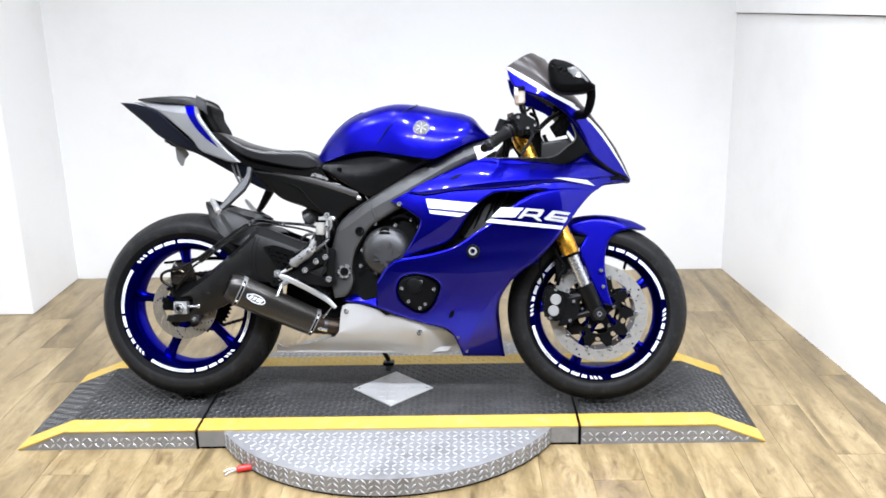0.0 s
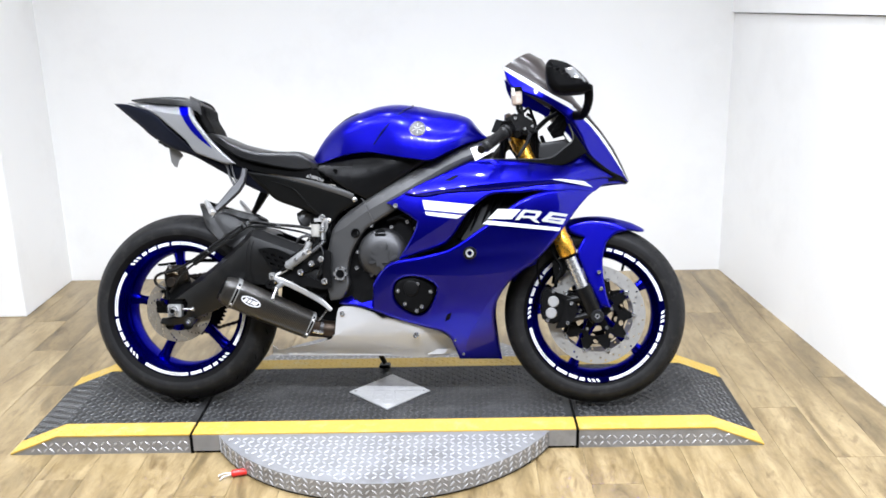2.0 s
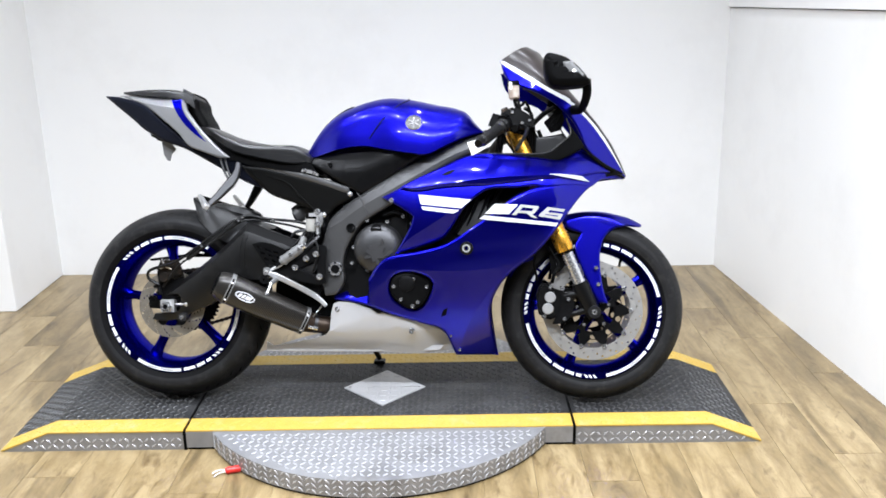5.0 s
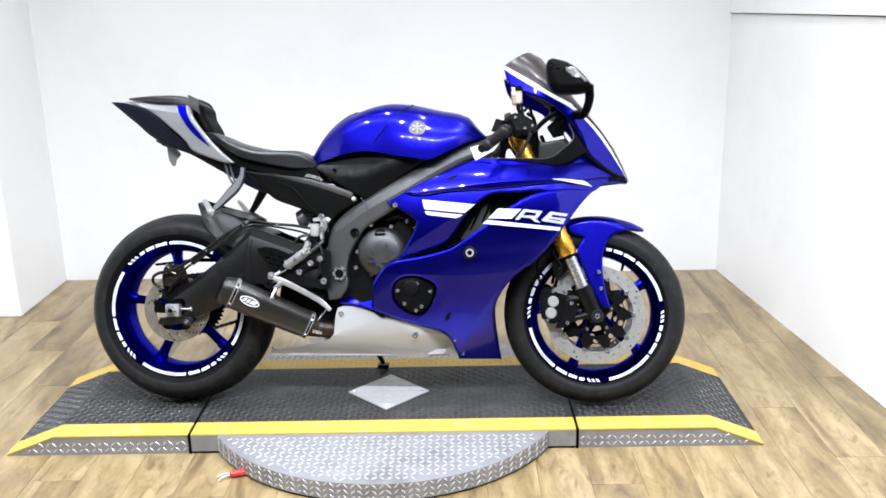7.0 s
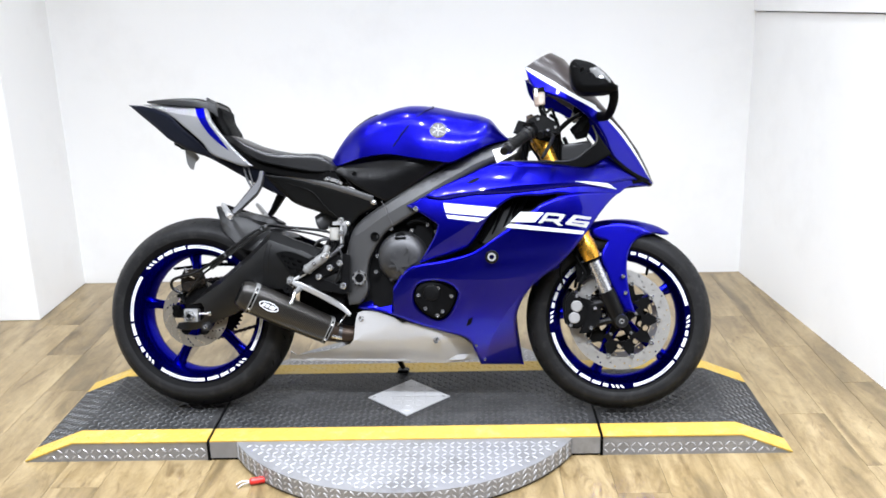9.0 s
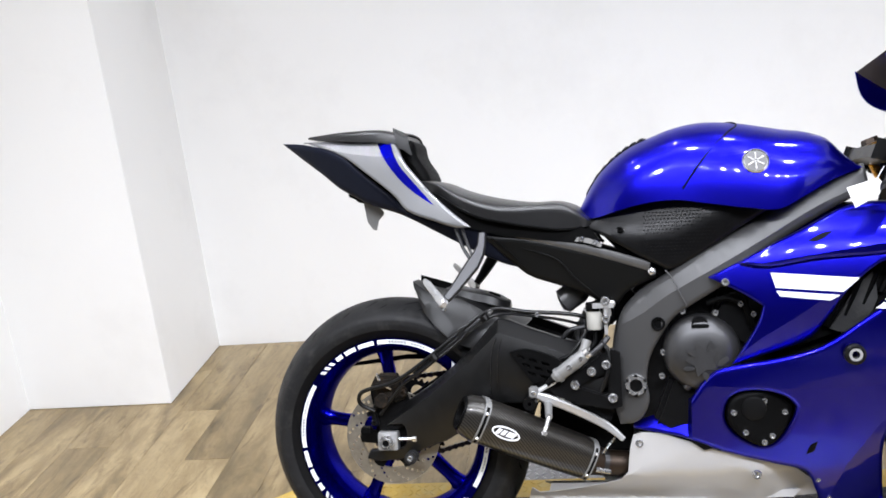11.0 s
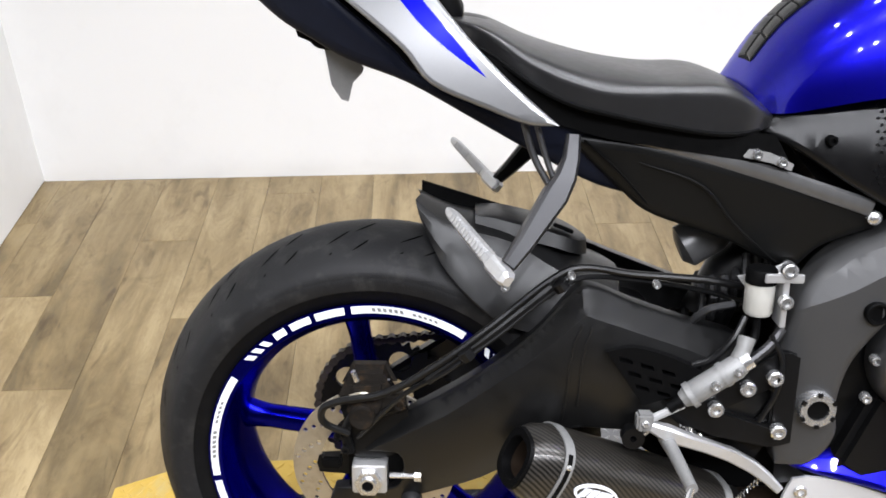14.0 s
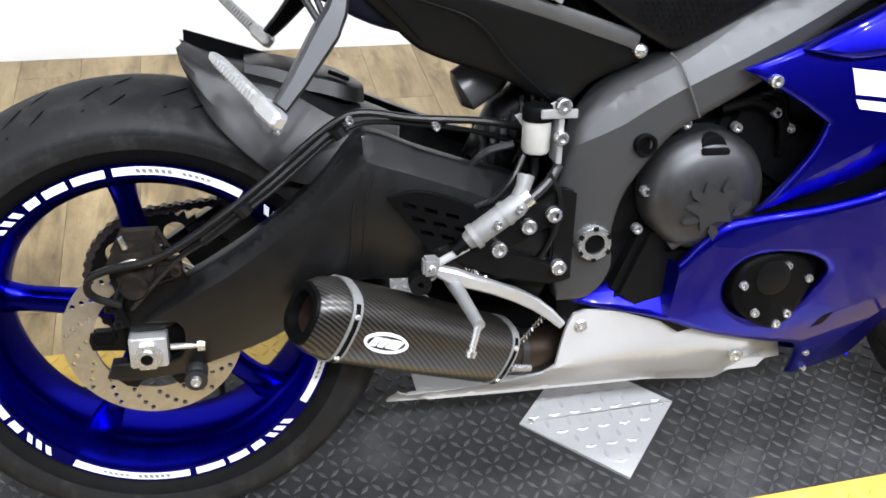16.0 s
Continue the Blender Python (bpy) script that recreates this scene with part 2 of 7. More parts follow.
def rounded(pts, closed=True, sub=4, corner=50):
    """A curve through pts; corners sharper than the limit stay sharp."""
    n = len(pts)
    pts = [Vector(p) for p in pts]

    def sharp(i):
        if not closed and i in (0, n - 1):
            return True
        a, b = pts[i] - pts[i - 1], pts[(i + 1) % n] - pts[i]
        return a.length < 1e-6 or b.length < 1e-6 or a.angle(b) > radians(corner)

    def tangent(i, o):
        if sharp(i):
            return (pts[o] - pts[i]) if o == (i + 1) % n else (pts[i] - pts[o])
        return (pts[(i + 1) % n] - pts[i - 1]) / 2

    out = []
    for i in range(n if closed else n - 1):
        j = (i + 1) % n
        a, b = pts[i], pts[j]
        d = (b - a).length
        ta, tb = tangent(i, j), tangent(j, i)
        ta = ta.normalized() * d if ta.length > 0 else ta
        tb = tb.normalized() * d if tb.length > 0 else tb
        for k in range(sub):
            s = k / sub
            out.append((2 * s**3 - 3 * s**2 + 1) * a + (s**3 - 2 * s**2 + s) * ta + (3 * s**2 - 2 * s**3) * b + (s**3 - s**2) * tb)
    if not closed:
        out.append(pts[-1])
    return out


def edge_distance(p, loops):
    """Distances of points p (n, 2) from the edges of closed loops."""
    best = np.full(len(p), 9.0)
    for loop in loops:
        a = np.array([(v[0], v[1]) for v in loop])
        b = np.roll(a, -1, axis=0)
        ab = b - a
        t = ((p[:, None] - a) * ab).sum(-1) / np.maximum((ab * ab).sum(-1), 1e-12)
        q = a + t.clip(0, 1)[..., None] * ab
        best = np.minimum(best, np.linalg.norm(p[:, None] - q, axis=-1).min(1))
    return best


def smooth_line(points, n=24):
    """Many points on a smooth curve over x through a few."""
    f = curve1(points)
    return [(float(x), f(float(x))) for x in np.linspace(points[0][0], points[-1][0], n)]


def above(line, x, z):
    """How far a place lies above a broken line, or below it (minus)."""
    return z - float(np.interp(x, [p[0] for p in line], [p[1] for p in line]))


def plane3(a, b, c):
    """The half width of the plane through three (x, z, width) points."""
    k = np.linalg.solve(np.array([(p[0], p[1], 1) for p in (a, b, c)], float), np.array([p[2] for p in (a, b, c)], float))
    return lambda x, z: float(k[0] * x + k[1] * z + k[2])


def flat(loops):
    """A filled plane mesh of closed loops in x and z (the first is the outline, the rest are holes)."""
    bm = bmesh.new()
    for loop in loops:
        vs = [bm.verts.new((p[0], 0, p[1])) for p in loop]
        for i in range(len(vs)):
            bm.edges.new((vs[i], vs[(i + 1) % len(vs)]))
    bmesh.ops.triangle_fill(bm, use_beauty=True, use_dissolve=False, edges=bm.edges)
    return bm


def shell(bm, depth):
    """Gives an open sheet a thickness; depth: a vector or a function of a place."""
    base = list(bm.faces)
    rim = [e for e in bm.edges if len(e.link_faces) == 1]
    twin = {v: bm.verts.new(v.co + (depth(v.co) if callable(depth) else Vector(depth))) for v in bm.verts[:]}
    for f in base:
        bm.faces.new([twin[v] for v in reversed(f.verts)])
    for e in rim:
        a, b = e.verts
        try:
            bm.faces.new((a, b, twin[b], twin[a]))
        except ValueError:
            pass
    return bm


def inset_loops(loop, depths, loops, hole):
    """Copies of a closed loop, moved into the sheet by each depth, held back where the sheet is narrow."""
    p = np.array(loop, float)
    area = 0.5 * np.sum(p[:, 0] * np.roll(p[:, 1], -1) - np.roll(p[:, 0], -1) * p[:, 1])
    ahead = np.roll(p, -1, axis=0) - np.roll(p, 1, axis=0)
    ahead /= np.maximum(np.linalg.norm(ahead, axis=1, keepdims=True), 1e-9)
    inward = np.stack([-ahead[:, 1], ahead[:, 0]], -1) * (1 if (area > 0) != hole else -1)
    scale = np.ones(len(p))
    for _ in range(7):
        d = edge_distance(p + inward * (depths[-1] * scale)[:, None], loops)
        scale = np.where(d < 0.72 * depths[-1] * scale, scale * 0.65, scale)
    for _ in range(3):
        scale = np.minimum(scale, (np.roll(scale, 1) + np.roll(scale, -1) + scale) / 3 + 0.08)
    return [[tuple(q) + (0.0,) for q in p + inward * (depth * scale)[:, None]] for depth in depths]


def walk_edge_rings(bm, rings):
    """Bands of faces between loops with as many points each; the innermost band takes in points that lie on its inner edge."""
    vs = [[bm.verts.new((q[0], 0, q[1])) for q in r] for r in rings]
    for a, b in zip(vs, vs[1:]):
        n = len(a)
        for k in range(n):
            try:
                bm.faces.new((a[k], a[(k + 1) % n], b[(k + 1) % n], b[k]))
            except ValueError:
                pass


def sheet(outline, w, thick=0.004, holes=(), step=0.016, roll=0.01, rolled=0.006, side=-1, sub=4, corner=50, out=0.0, folds=()):
    """A curved body panel: an outline in x and z, its half width w (a number or a function of x, z), with rolled edges and sharp folds along lines."""
    loops = [rounded([(*p, 0) for p in outline], True, sub, corner)] + [rounded([(*p, 0) for p in h], True, sub, corner) for h in holes]
    loops = [[(p[0], p[1]) for p in loop] for loop in loops]
    rings = [[[(*q, 0.0) for q in loop]] for loop in loops]
    if roll > 0:
        depths = [roll * k for k in (0.1, 0.3, 0.6, 1.0)]
        for n, loop in enumerate(loops):
            rings[n] += inset_loops(loop, depths, loops, n > 0)
    bm = flat([[q[:2] for q in r[-1]] for r in rings])
    xs, zs = [p[0] for p in loops[0]], [p[1] for p in loops[0]]
    for axis, lo, hi in ((0, min(xs), max(xs)), (2, min(zs), max(zs))):
        k = lo + step
        while k < hi - step * 0.3:
            co, no = [0, 0, 0], [0, 0, 0]
            co[axis], no[axis] = k, 1
            bmesh.ops.bisect_plane(bm, geom=bm.verts[:] + bm.edges[:] + bm.faces[:], plane_co=co, plane_no=no, dist=1e-5)
            k += step
    if roll > 0:
        for r in rings:
            walk_edge_rings(bm, r)
        bmesh.ops.remove_doubles(bm, verts=bm.verts, dist=2e-5)
    for fold in folds:
        for (ax, az), (bx, bz) in zip(fold, fold[1:]):
            d = Vector((bx - ax, bz - az))
            size = d.length
            d /= size
            near = [f for f in bm.faces if -0.004 < (f.calc_center_median().x - ax) * d.x + (f.calc_center_median().z - az) * d.y < size + 0.004]
            geom = near + list({e for f in near for e in f.edges}) + list({v for f in near for v in f.verts})
            bmesh.ops.bisect_plane(bm, geom=geom, plane_co=(ax, 0, az), plane_no=(-d.y, 0, d.x), dist=1e-5)
            for e in bm.edges:
                if all(abs((v.co.z - az) * d.x - (v.co.x - ax) * d.y) < 1e-4 and -0.008 < (v.co.x - ax) * d.x + (v.co.z - az) * d.y < size + 0.008 for v in e.verts):
                    e.smooth = False
    vs = list(bm.verts)
    p = np.array([(v.co.x, v.co.z) for v in vs])
    d = edge_distance(p, loops)
    for v, far in zip(vs, d):
        wide = (w(v.co.x, v.co.z) if callable(w) else w) + out
        s = max(0.0, 1 - far / roll) if roll > 0 else 0
        v.co.y = side * (wide - rolled * (1 - math.sqrt(max(0, 1 - s * s))))
    return shell(bm, (0, -side * thick, 0))


def prism(outline, y0, y1, r=0.0, holes=(), sub=1, corner=50, bm=None):
    """An outline in x and z, as thick as from y0 to y1."""
    loops = [[(p[0], p[1]) for p in rounded([(*q, 0) for q in loop], True, sub, corner)] if sub > 1 else list(loop) for loop in (outline, *holes)]
    own = flat(loops)
    for v in own.verts:
        v.co.y = y0
    if r > 0:
        d = edge_distance(np.array([(v.co.x, v.co.z) for v in own.verts]), loops)
    shell(own, (0, y1 - y0, 0))
    if r > 0:
        own.normal_update()
        bmesh.ops.dissolve_limit(own, angle_limit=0.01, verts=own.verts, edges=own.edges)
        bmesh.ops.bevel(own, geom=[e for e in own.edges if len(e.link_faces) == 2 and e.calc_face_angle(0) > 0.6], offset=r, segments=2, affect="EDGES", clamp_overlap=True)
    return joined(bm, own)


def tube(points, radius, n=10, smooth=True, sub=5, bm=None, flatten=1.0):
    """A round bar along points; radius: a number or one for each point."""
    pts = [Vector(p) for p in points]
    rad = [radius] * len(pts) if np.isscalar(radius) else list(radius)
    if smooth and len(pts) > 2:
        fine = rounded(pts, False, sub, 170)
        rad = list(np.interp(np.linspace(0, len(pts) - 1, len(fine)), range(len(pts)), rad))
        pts = fine
    own = bmesh.new()
    rings, up = [], Vector((0.13, 0.97, 0.2)).normalized()
    for i, p in enumerate(pts):
        d = (pts[min(i + 1, len(pts) - 1)] - pts[max(i - 1, 0)]).normalized()
        a = up.cross(d)
        if a.length < 1e-3:
            a = Vector((1, 0, 0)).cross(d)
        a.normalize()
        b = d.cross(a)
        r = float(rad[i])
        rings.append([own.verts.new(p + r * (math.cos(2 * math.pi * k / n) * a + flatten * math.sin(2 * math.pi * k / n) * b)) for k in range(n)])
    for r0, r1 in zip(rings, rings[1:]):
        for k in range(n):
            own.faces.new((r0[k], r0[(k + 1) % n], r1[(k + 1) % n], r1[k]))
    own.faces.new(list(reversed(rings[0])))
    own.faces.new(rings[-1])
    return joined(bm, own)


def lathe(profile, n=64, centre=(0, 0, 0), closed=True, bm=None, a0=0.0, a1=360.0):
    """A profile of (radius, y) turned about the y axis through centre."""
    own = bmesh.new()
    full = abs(a1 - a0) >= 359.9
    steps = n if full else n + 1
    rings = []
    for k in range(steps):
        a = radians(a0 + (a1 - a0) * k / n)
        rings.append([own.verts.new((centre[0] + r * math.cos(a), centre[1] + y, centre[2] + r * math.sin(a))) for r, y in profile])
    m = len(profile)
    for k in range(n):
        r0, r1 = rings[k], rings[(k + 1) % steps]
        for j in range(m if closed else m - 1):
            own.faces.new((r0[j], r1[j], r1[(j + 1) % m], r0[(j + 1) % m]))
    if not full and closed:
        own.faces.new(rings[0])
        own.faces.new(list(reversed(rings[-1])))
    bmesh.ops.remove_doubles(own, verts=own.verts, dist=1e-6)
    return joined(bm, own)


def rod(x, z, y0, y1, r, n=16, chamfer=0.0015, bm=None):
    """A cylinder along y with chamfered ends."""
    c = math.copysign(min(chamfer, abs(y1 - y0) / 3), y1 - y0)
    return lathe([(1e-4, y0), (r - abs(c), y0), (r, y0 + c), (r, y1 - c), (r - abs(c), y1), (1e-4, y1)], n, (x, 0, z), closed=False, bm=bm)


def bolt(x, z, y, r, parent, mat=None, side=-1, name="bolt", hollow=True):
    """A socket-head bolt, its head outwards at y."""
    o = side
    prof = [(1e-4, y - o * 0.006), (r, y - o * 0.006), (r, y + o * 0.003), (r * 0.82, y + o * 0.005)]
    prof += [(r * 0.5, y + o * 0.005), (r * 0.45, y + o * 0.001), (1e-4, y + o * 0.001)] if hollow else [(r * 0.4, y + o * 0.0065), (1e-4, y + o * 0.007)]
    return part(name, lathe(prof, 14, (x, 0, z), closed=False), mat or CHROME, parent)


def loft(rings, closed=True, caps=True, bm=None):
    own = bmesh.new()
    vs = [[own.verts.new(p) for p in r] for r in rings]
    m = len(rings[0])
    for a, b in zip(vs, vs[1:]):
        for j in range(m if closed else m - 1):
            own.faces.new((a[j], a[(j + 1) % m], b[(j + 1) % m], b[j]))
    if caps and closed:
        own.faces.new(list(reversed(vs[0])))
        own.faces.new(vs[-1])
    return joined(bm, own)


def flat_bar(points, widths, depths, bm=None):
    """A forged flat bar along points: as wide as given across its way, as deep as given sideways, with chamfered edges."""
    pts = [Vector(p) for p in points]
    rings = []
    for i, p in enumerate(pts):
        d = (pts[min(i + 1, len(pts) - 1)] - pts[max(i - 1, 0)]).normalized()
        n = Vector((0, -1, 0)) - d * Vector((0, -1, 0)).dot(d)
        n.normalize()
        a = d.cross(n)
        w, t = widths[i], depths[i]
        c = min(w, t) * 0.45
        rings.append([p + u * a + v * n for u, v in ((-w, -t), (w, -t), (w, t - c), (w - c, t), (-w + c, t), (-w, t - c))])
    return loft(rings, bm=bm)


def curve1(points):
    """A smooth function through (x, value) points."""
    xs, ys = zip(*points)
    xs, ys = np.array(xs, float), np.array(ys, float)
    d = np.gradient(ys, xs)

    def f(x):
        x = min(max(x, xs[0]), xs[-1])
        i = min(max(int(np.searchsorted(xs, x)) - 1, 0), len(xs) - 2)
        h = xs[i + 1] - xs[i]
        s = (x - xs[i]) / h
        return float((2 * s**3 - 3 * s**2 + 1) * ys[i] + (s**3 - 2 * s**2 + s) * h * d[i] + (3 * s**2 - 2 * s**3) * ys[i + 1] + (s**3 - s**2) * h * d[i + 1])

    return f


def field(points):
    """A smooth width over x, z: the least-squares polynomial through (x, z, width) knots."""
    k = np.array(points, float)
    mid, span = k[:, :2].mean(0), max(float(np.ptp(k[:, :2], axis=0).max()) / 2, 0.01)
    order = 4 if len(k) >= 26 else 2 if len(k) >= 6 else 1
    powers = [(i, j) for i in range(order + 1) for j in range(order + 1 - i)]

    def terms(x, z):
        u, v = (x - mid[0]) / span, (z - mid[1]) / span
        return np.stack([u**i * v**j for i, j in powers], -1)

    a = terms(k[:, 0], k[:, 1])
    hold = np.diag([0.0 if i + j < 2 else 0.01 for i, j in powers])
    c = np.linalg.solve(a.T @ a + hold, a.T @ k[:, 2])
    lo, hi = k[:, 2].min() - 0.01, k[:, 2].max() + 0.012
    return lambda x, z: float(min(max(terms(np.float64(x), np.float64(z)) @ c, lo), hi))


# ---- room ----
XL, XJ, XR, YB, YJ, YF = -2.266, -1.713, 1.527, 1.5, 0.983, -6.0
YE, XW, XE = 3.0, -4.5, 4.5
tagged(new("ceiling", mesh_of("ceiling", box(XW - 0.1, XE + 0.1, YF - 0.1, YB + 0.2, CEIL, CEIL + 0.1), CEILING)), "plain grey ceiling", "ceiling", kind="structure")
tagged(new("wall_north", mesh_of("wall_north", box(XJ, XR + 0.05, YB, YB + 0.1, 0, CEIL), WALL)), "smooth white painted back wall", "wall", kind="structure")
EAST = pose(XR + 0.003, YB, 0, 0, 0, 5.45)


def slanted(bm, level, way):
    """The side wall's panels meet in a seam that climbs 27 mm a metre away from the corner."""
    for v in bm.verts:
        if (level - v.co.z) * way > 0:
            v.co.z -= 0.027 * v.co.y
    bmesh.ops.transform(bm, matrix=EAST, verts=bm.verts)
    return bm


tagged(new("wall_east", mesh_of("wall_east", slanted(box(0, 0.1, -YE, 0.15, 0, 1.235), 0.6, -1), WALL)), "white lower side wall with faint scuffs", "wall", kind="structure")
tagged(new("wall_east_upper", mesh_of("wall_east_upper", slanted(box(-0.010, 0.1, -YE, 0.15, 1.240, CEIL), 1.5, 1), WALL)), "white upper side wall standing slightly proud", "wall", kind="structure")
tagged(new("wall_west", mesh_of("wall_west", box(XL - 0.1, XL, -1.5, YJ, 0, CEIL), WALL)), "plain white side wall", "wall", kind="structure")
for nm, q in (("wall_south", (XW, XE, YF - 0.1, YF)), ("wall_shop_west", (XW - 0.1, XW, YF, YB)), ("wall_shop_east", (XE, XE + 0.1, YF, YB)), ("wall_shop_north_west", (XW, XL - 0.1, YB, YB + 0.1)), ("wall_shop_north_east", (XR + 0.2, XE, YB + 0.1, YB + 0.2))):
    tagged(new(nm, mesh_of(nm, box(*q, 0, CEIL), SHOP)), "plain grey wall of the shop around the booth", "wall", kind="structure")
tagged(new("wall_pier", mesh_of("wall_pier", box(XL - 0.1, XJ, YJ, YB + 0.1, 0, CEIL, 0.003), WALL)), "white boxed-out pier in the room corner", "wall", kind="structure")
floor = tagged(new("floor", mesh_of("floor", box(XW - 0.1, XE + 0.1, YF - 0.1, YB + 0.2, -0.1, -0.004), JOINT)), "wood-look plank floor with fine joints", "floor", kind="structure")

for lx, ly, watts in LAMPS:
    holder = thing("ceiling_light", "small round recessed ceiling downlight with white rim, out of view", "ceiling light", pose(lx, ly, CEIL), "ceiling downlights")
    part("trim_ring", lathe([(0.052, 0), (0.075, 0), (0.075, 0.006), (0.06, 0.012), (0.052, 0.006)], 32), WHITE, holder).rotation_euler = (radians(-90), 0, 0)
    data = bpy.data.lights.new("downlight", "AREA")
    data.shape, data.size, data.energy, data.color = "DISK", 0.10, watts, (0.925, 0.985, 1.08)
    data.spread = radians(130)
    lamp = new("downlight", data)
    lamp.parent = holder
    lamp.matrix_local = pose(0, 0, -0.02)

# ---- ramp and turntable ----
RH, RY, RX, RT = 0.066, 0.290, 1.190, 1.034
TAPE = 0.208


def lozenges(places, size, height, z, tilt=None):
    """Raised tread bars: (x, y, angle) places, joined in one mesh."""
    verts, faces = [], []
    for x, y, a in places:
        c, s = math.cos(a), math.sin(a)
        base = len(verts)
        for u, v, h in ((-1, 0, 0), (0, -0.34, 0), (1, 0, 0), (0, 0.34, 0), (-0.6, 0, 1), (0, -0.13, 1), (0.6, 0, 1), (0, 0.13, 1)):
            px, py = u * size, v * size
            p = (x + c * px - s * py, y + s * px + c * py, h * height)
            verts.append(tilt(p) if tilt else (p[0], p[1], z + p[2]))
        faces += [[base + k for k in q] for q in ((0, 1, 5, 4), (1, 2, 6, 5), (2, 3, 7, 6), (3, 0, 4, 7), (4, 5, 6, 7))]
    me = bpy.data.meshes.new("tread")
    me.from_pydata(verts, [], faces)
    bm = bmesh.new()
    bm.from_mesh(me)
    bpy.data.meshes.remove(me)
    return bm


def grid_places(x0, x1, y0, y1, pitch, keep=lambda x, y: True):
    out = []
    for i in range(int((x1 - x0) / pitch)):
        for j in range(int((y1 - y0) / pitch)):
            x, y = x0 + (i + 0.5) * pitch, y0 + (j + 0.5) * pitch
            if keep(x, y):
                out.append((x, y, radians(45 if (i + j) % 2 else -45)))
    return out


def stuff(ob):
    ob["kind"] = "stuff"
    return ob


def ramp_section(sign):
    """An end section of the ramp: flat to RT, then sloping to the floor at RX."""
    root = thing("ramp", "dark rubber ramp section with yellow taped edges and tread-plate sides", "ramp", group="ramp sections")
    xa, xt, xe = sign * 0.612, sign * RT, sign * RX
    prof = [(xa, 0.0), (xe, 0.0), (xe, 0.004), (xt, RH - 0.004), (xa, RH - 0.004)]
    part("body", prism(prof, -RY + 0.003, RY - 0.003), PLATE, root, "bare alloy tread plate")

    def top(x):
        k = (abs(x) - RT) / (RX - RT)
        return RH if k <= 0 else RH + (0.006 - RH) * k

    def strip(y0, y1, name, mat, label, lift=0.0):
        bm = bmesh.new()
        rows = [[bm.verts.new((x, y, top(x) + lift - d)) for x, d in ((xa, 0.0), (xt, 0.0), (xe, 0.0), (xe, 0.005), (xt, 0.0045), (xa, 0.0045))] for y in (y0, y1)]
        for k in range(6):
            bm.faces.new((rows[0][k], rows[0][(k + 1) % 6], rows[1][(k + 1) % 6], rows[1][k]))
        bm.faces.new(rows[0])
        bm.faces.new(rows[1])
        return part(name, bm, mat, root, label)

    strip(-TAPE, TAPE, "mat", MAT, "dark grey rubber tread mat")
    strip(-RY, -TAPE, "tape", YELLOW, "yellow safety tape", 0.0006)
    strip(TAPE, RY, "tape", YELLOW, "yellow safety tape", 0.0006)

    def tilt(p):
        return (p[0], p[1], top(p[0]) + p[2] - 0.0003)

    lo, hi = min(xa, xe), max(xa, xe)
    stuff(part("tread", lozenges(grid_places(lo + 0.008, hi - 0.008, -TAPE, TAPE, 0.0197), 0.0116, 0.0026, 0, tilt), WORN_LIT, root))
    stuff(part("tape_tread", lozenges(grid_places(lo + 0.008, hi - 0.008, -RY + 0.004, RY - 0.004, 0.0197, lambda x, y: abs(y) > TAPE + 0.012), 0.0112, 0.0016, 0, lambda p: tilt((p[0], p[1], p[2] + 0.0006))), YELLOW, root))
    side = [(x, z, a) for x, z, a in grid_places(lo, hi, 0.004, RH - 0.002, 0.0205, lambda x, z: z < top(x) - 0.012)]
    stuff(part("side_tread", lozenges(side, 0.0108, 0.0018, 0, lambda p: (p[0], -RY + 0.0032 - p[2], p[1])), PLATEBAR, root))
    return root


for s in (-1, 1):
    ramp_section(s)

turntable = thing("turntable", "round tread-plate motorcycle turntable with rubber mat and diamond plate", "turntable")
DR, CX = 0.594, 0.603


def turntable_outline():
    a0 = math.asin((RY - 0.0) / DR)
    pts = [(-CX, -RY), (-DR * math.cos(a0), -RY)]
    pts += [(DR * math.cos(a), DR * math.sin(a)) for a in np.linspace(math.pi + a0, 2 * math.pi - a0, 40)]
    pts += [(CX, -RY), (CX, RY)]
    pts += [(DR * math.cos(a), DR * math.sin(a)) for a in np.linspace(a0, math.pi - a0, 40)]
    pts += [(-CX, RY)]
    out = [pts[0]]
    for p in pts[1:]:
        if (p[0] - out[-1][0]) ** 2 + (p[1] - out[-1][1]) ** 2 > 1e-6:
            out.append(p)
    return out


tt = prism(turntable_outline(), 0, 1)
for v in tt.verts:
    v.co = (v.co.x, v.co.z, 0.008 + v.co.y * (RH - 0.004 - 0.008))
part("deck", tt, PLATE, turntable, "bare alloy tread plate", sharp=25)
foot = prism([(p[0] * 0.992, p[1] * 0.99) for p in turntable_outline()], 0, 1)
for v in foot.verts:
    v.co = (v.co.x, v.co.z, v.co.y * 0.008)
part("base", foot, BLACK, turntable, "black rubber foot edge")
part("mat", box(-CX, CX, -TAPE, TAPE, RH - 0.0038, RH, 0.001), MAT, turntable, "dark grey rubber tread mat")
for y0, y1 in ((-RY, -TAPE), (TAPE, RY)):
    part("tape", box(-CX, CX, y0, y1, RH - 0.0038, RH + 0.0006, 0.0004), YELLOW, turntable, "yellow safety tape")
DIA = 0.139
stuff(part("tape_tread", lozenges(grid_places(-CX + 0.004, CX - 0.004, -RY + 0.004, RY - 0.004, 0.0197, lambda x, y: abs(y) > TAPE + 0.012), 0.0112, 0.0016, RH + 0.0003), YELLOW, turntable))
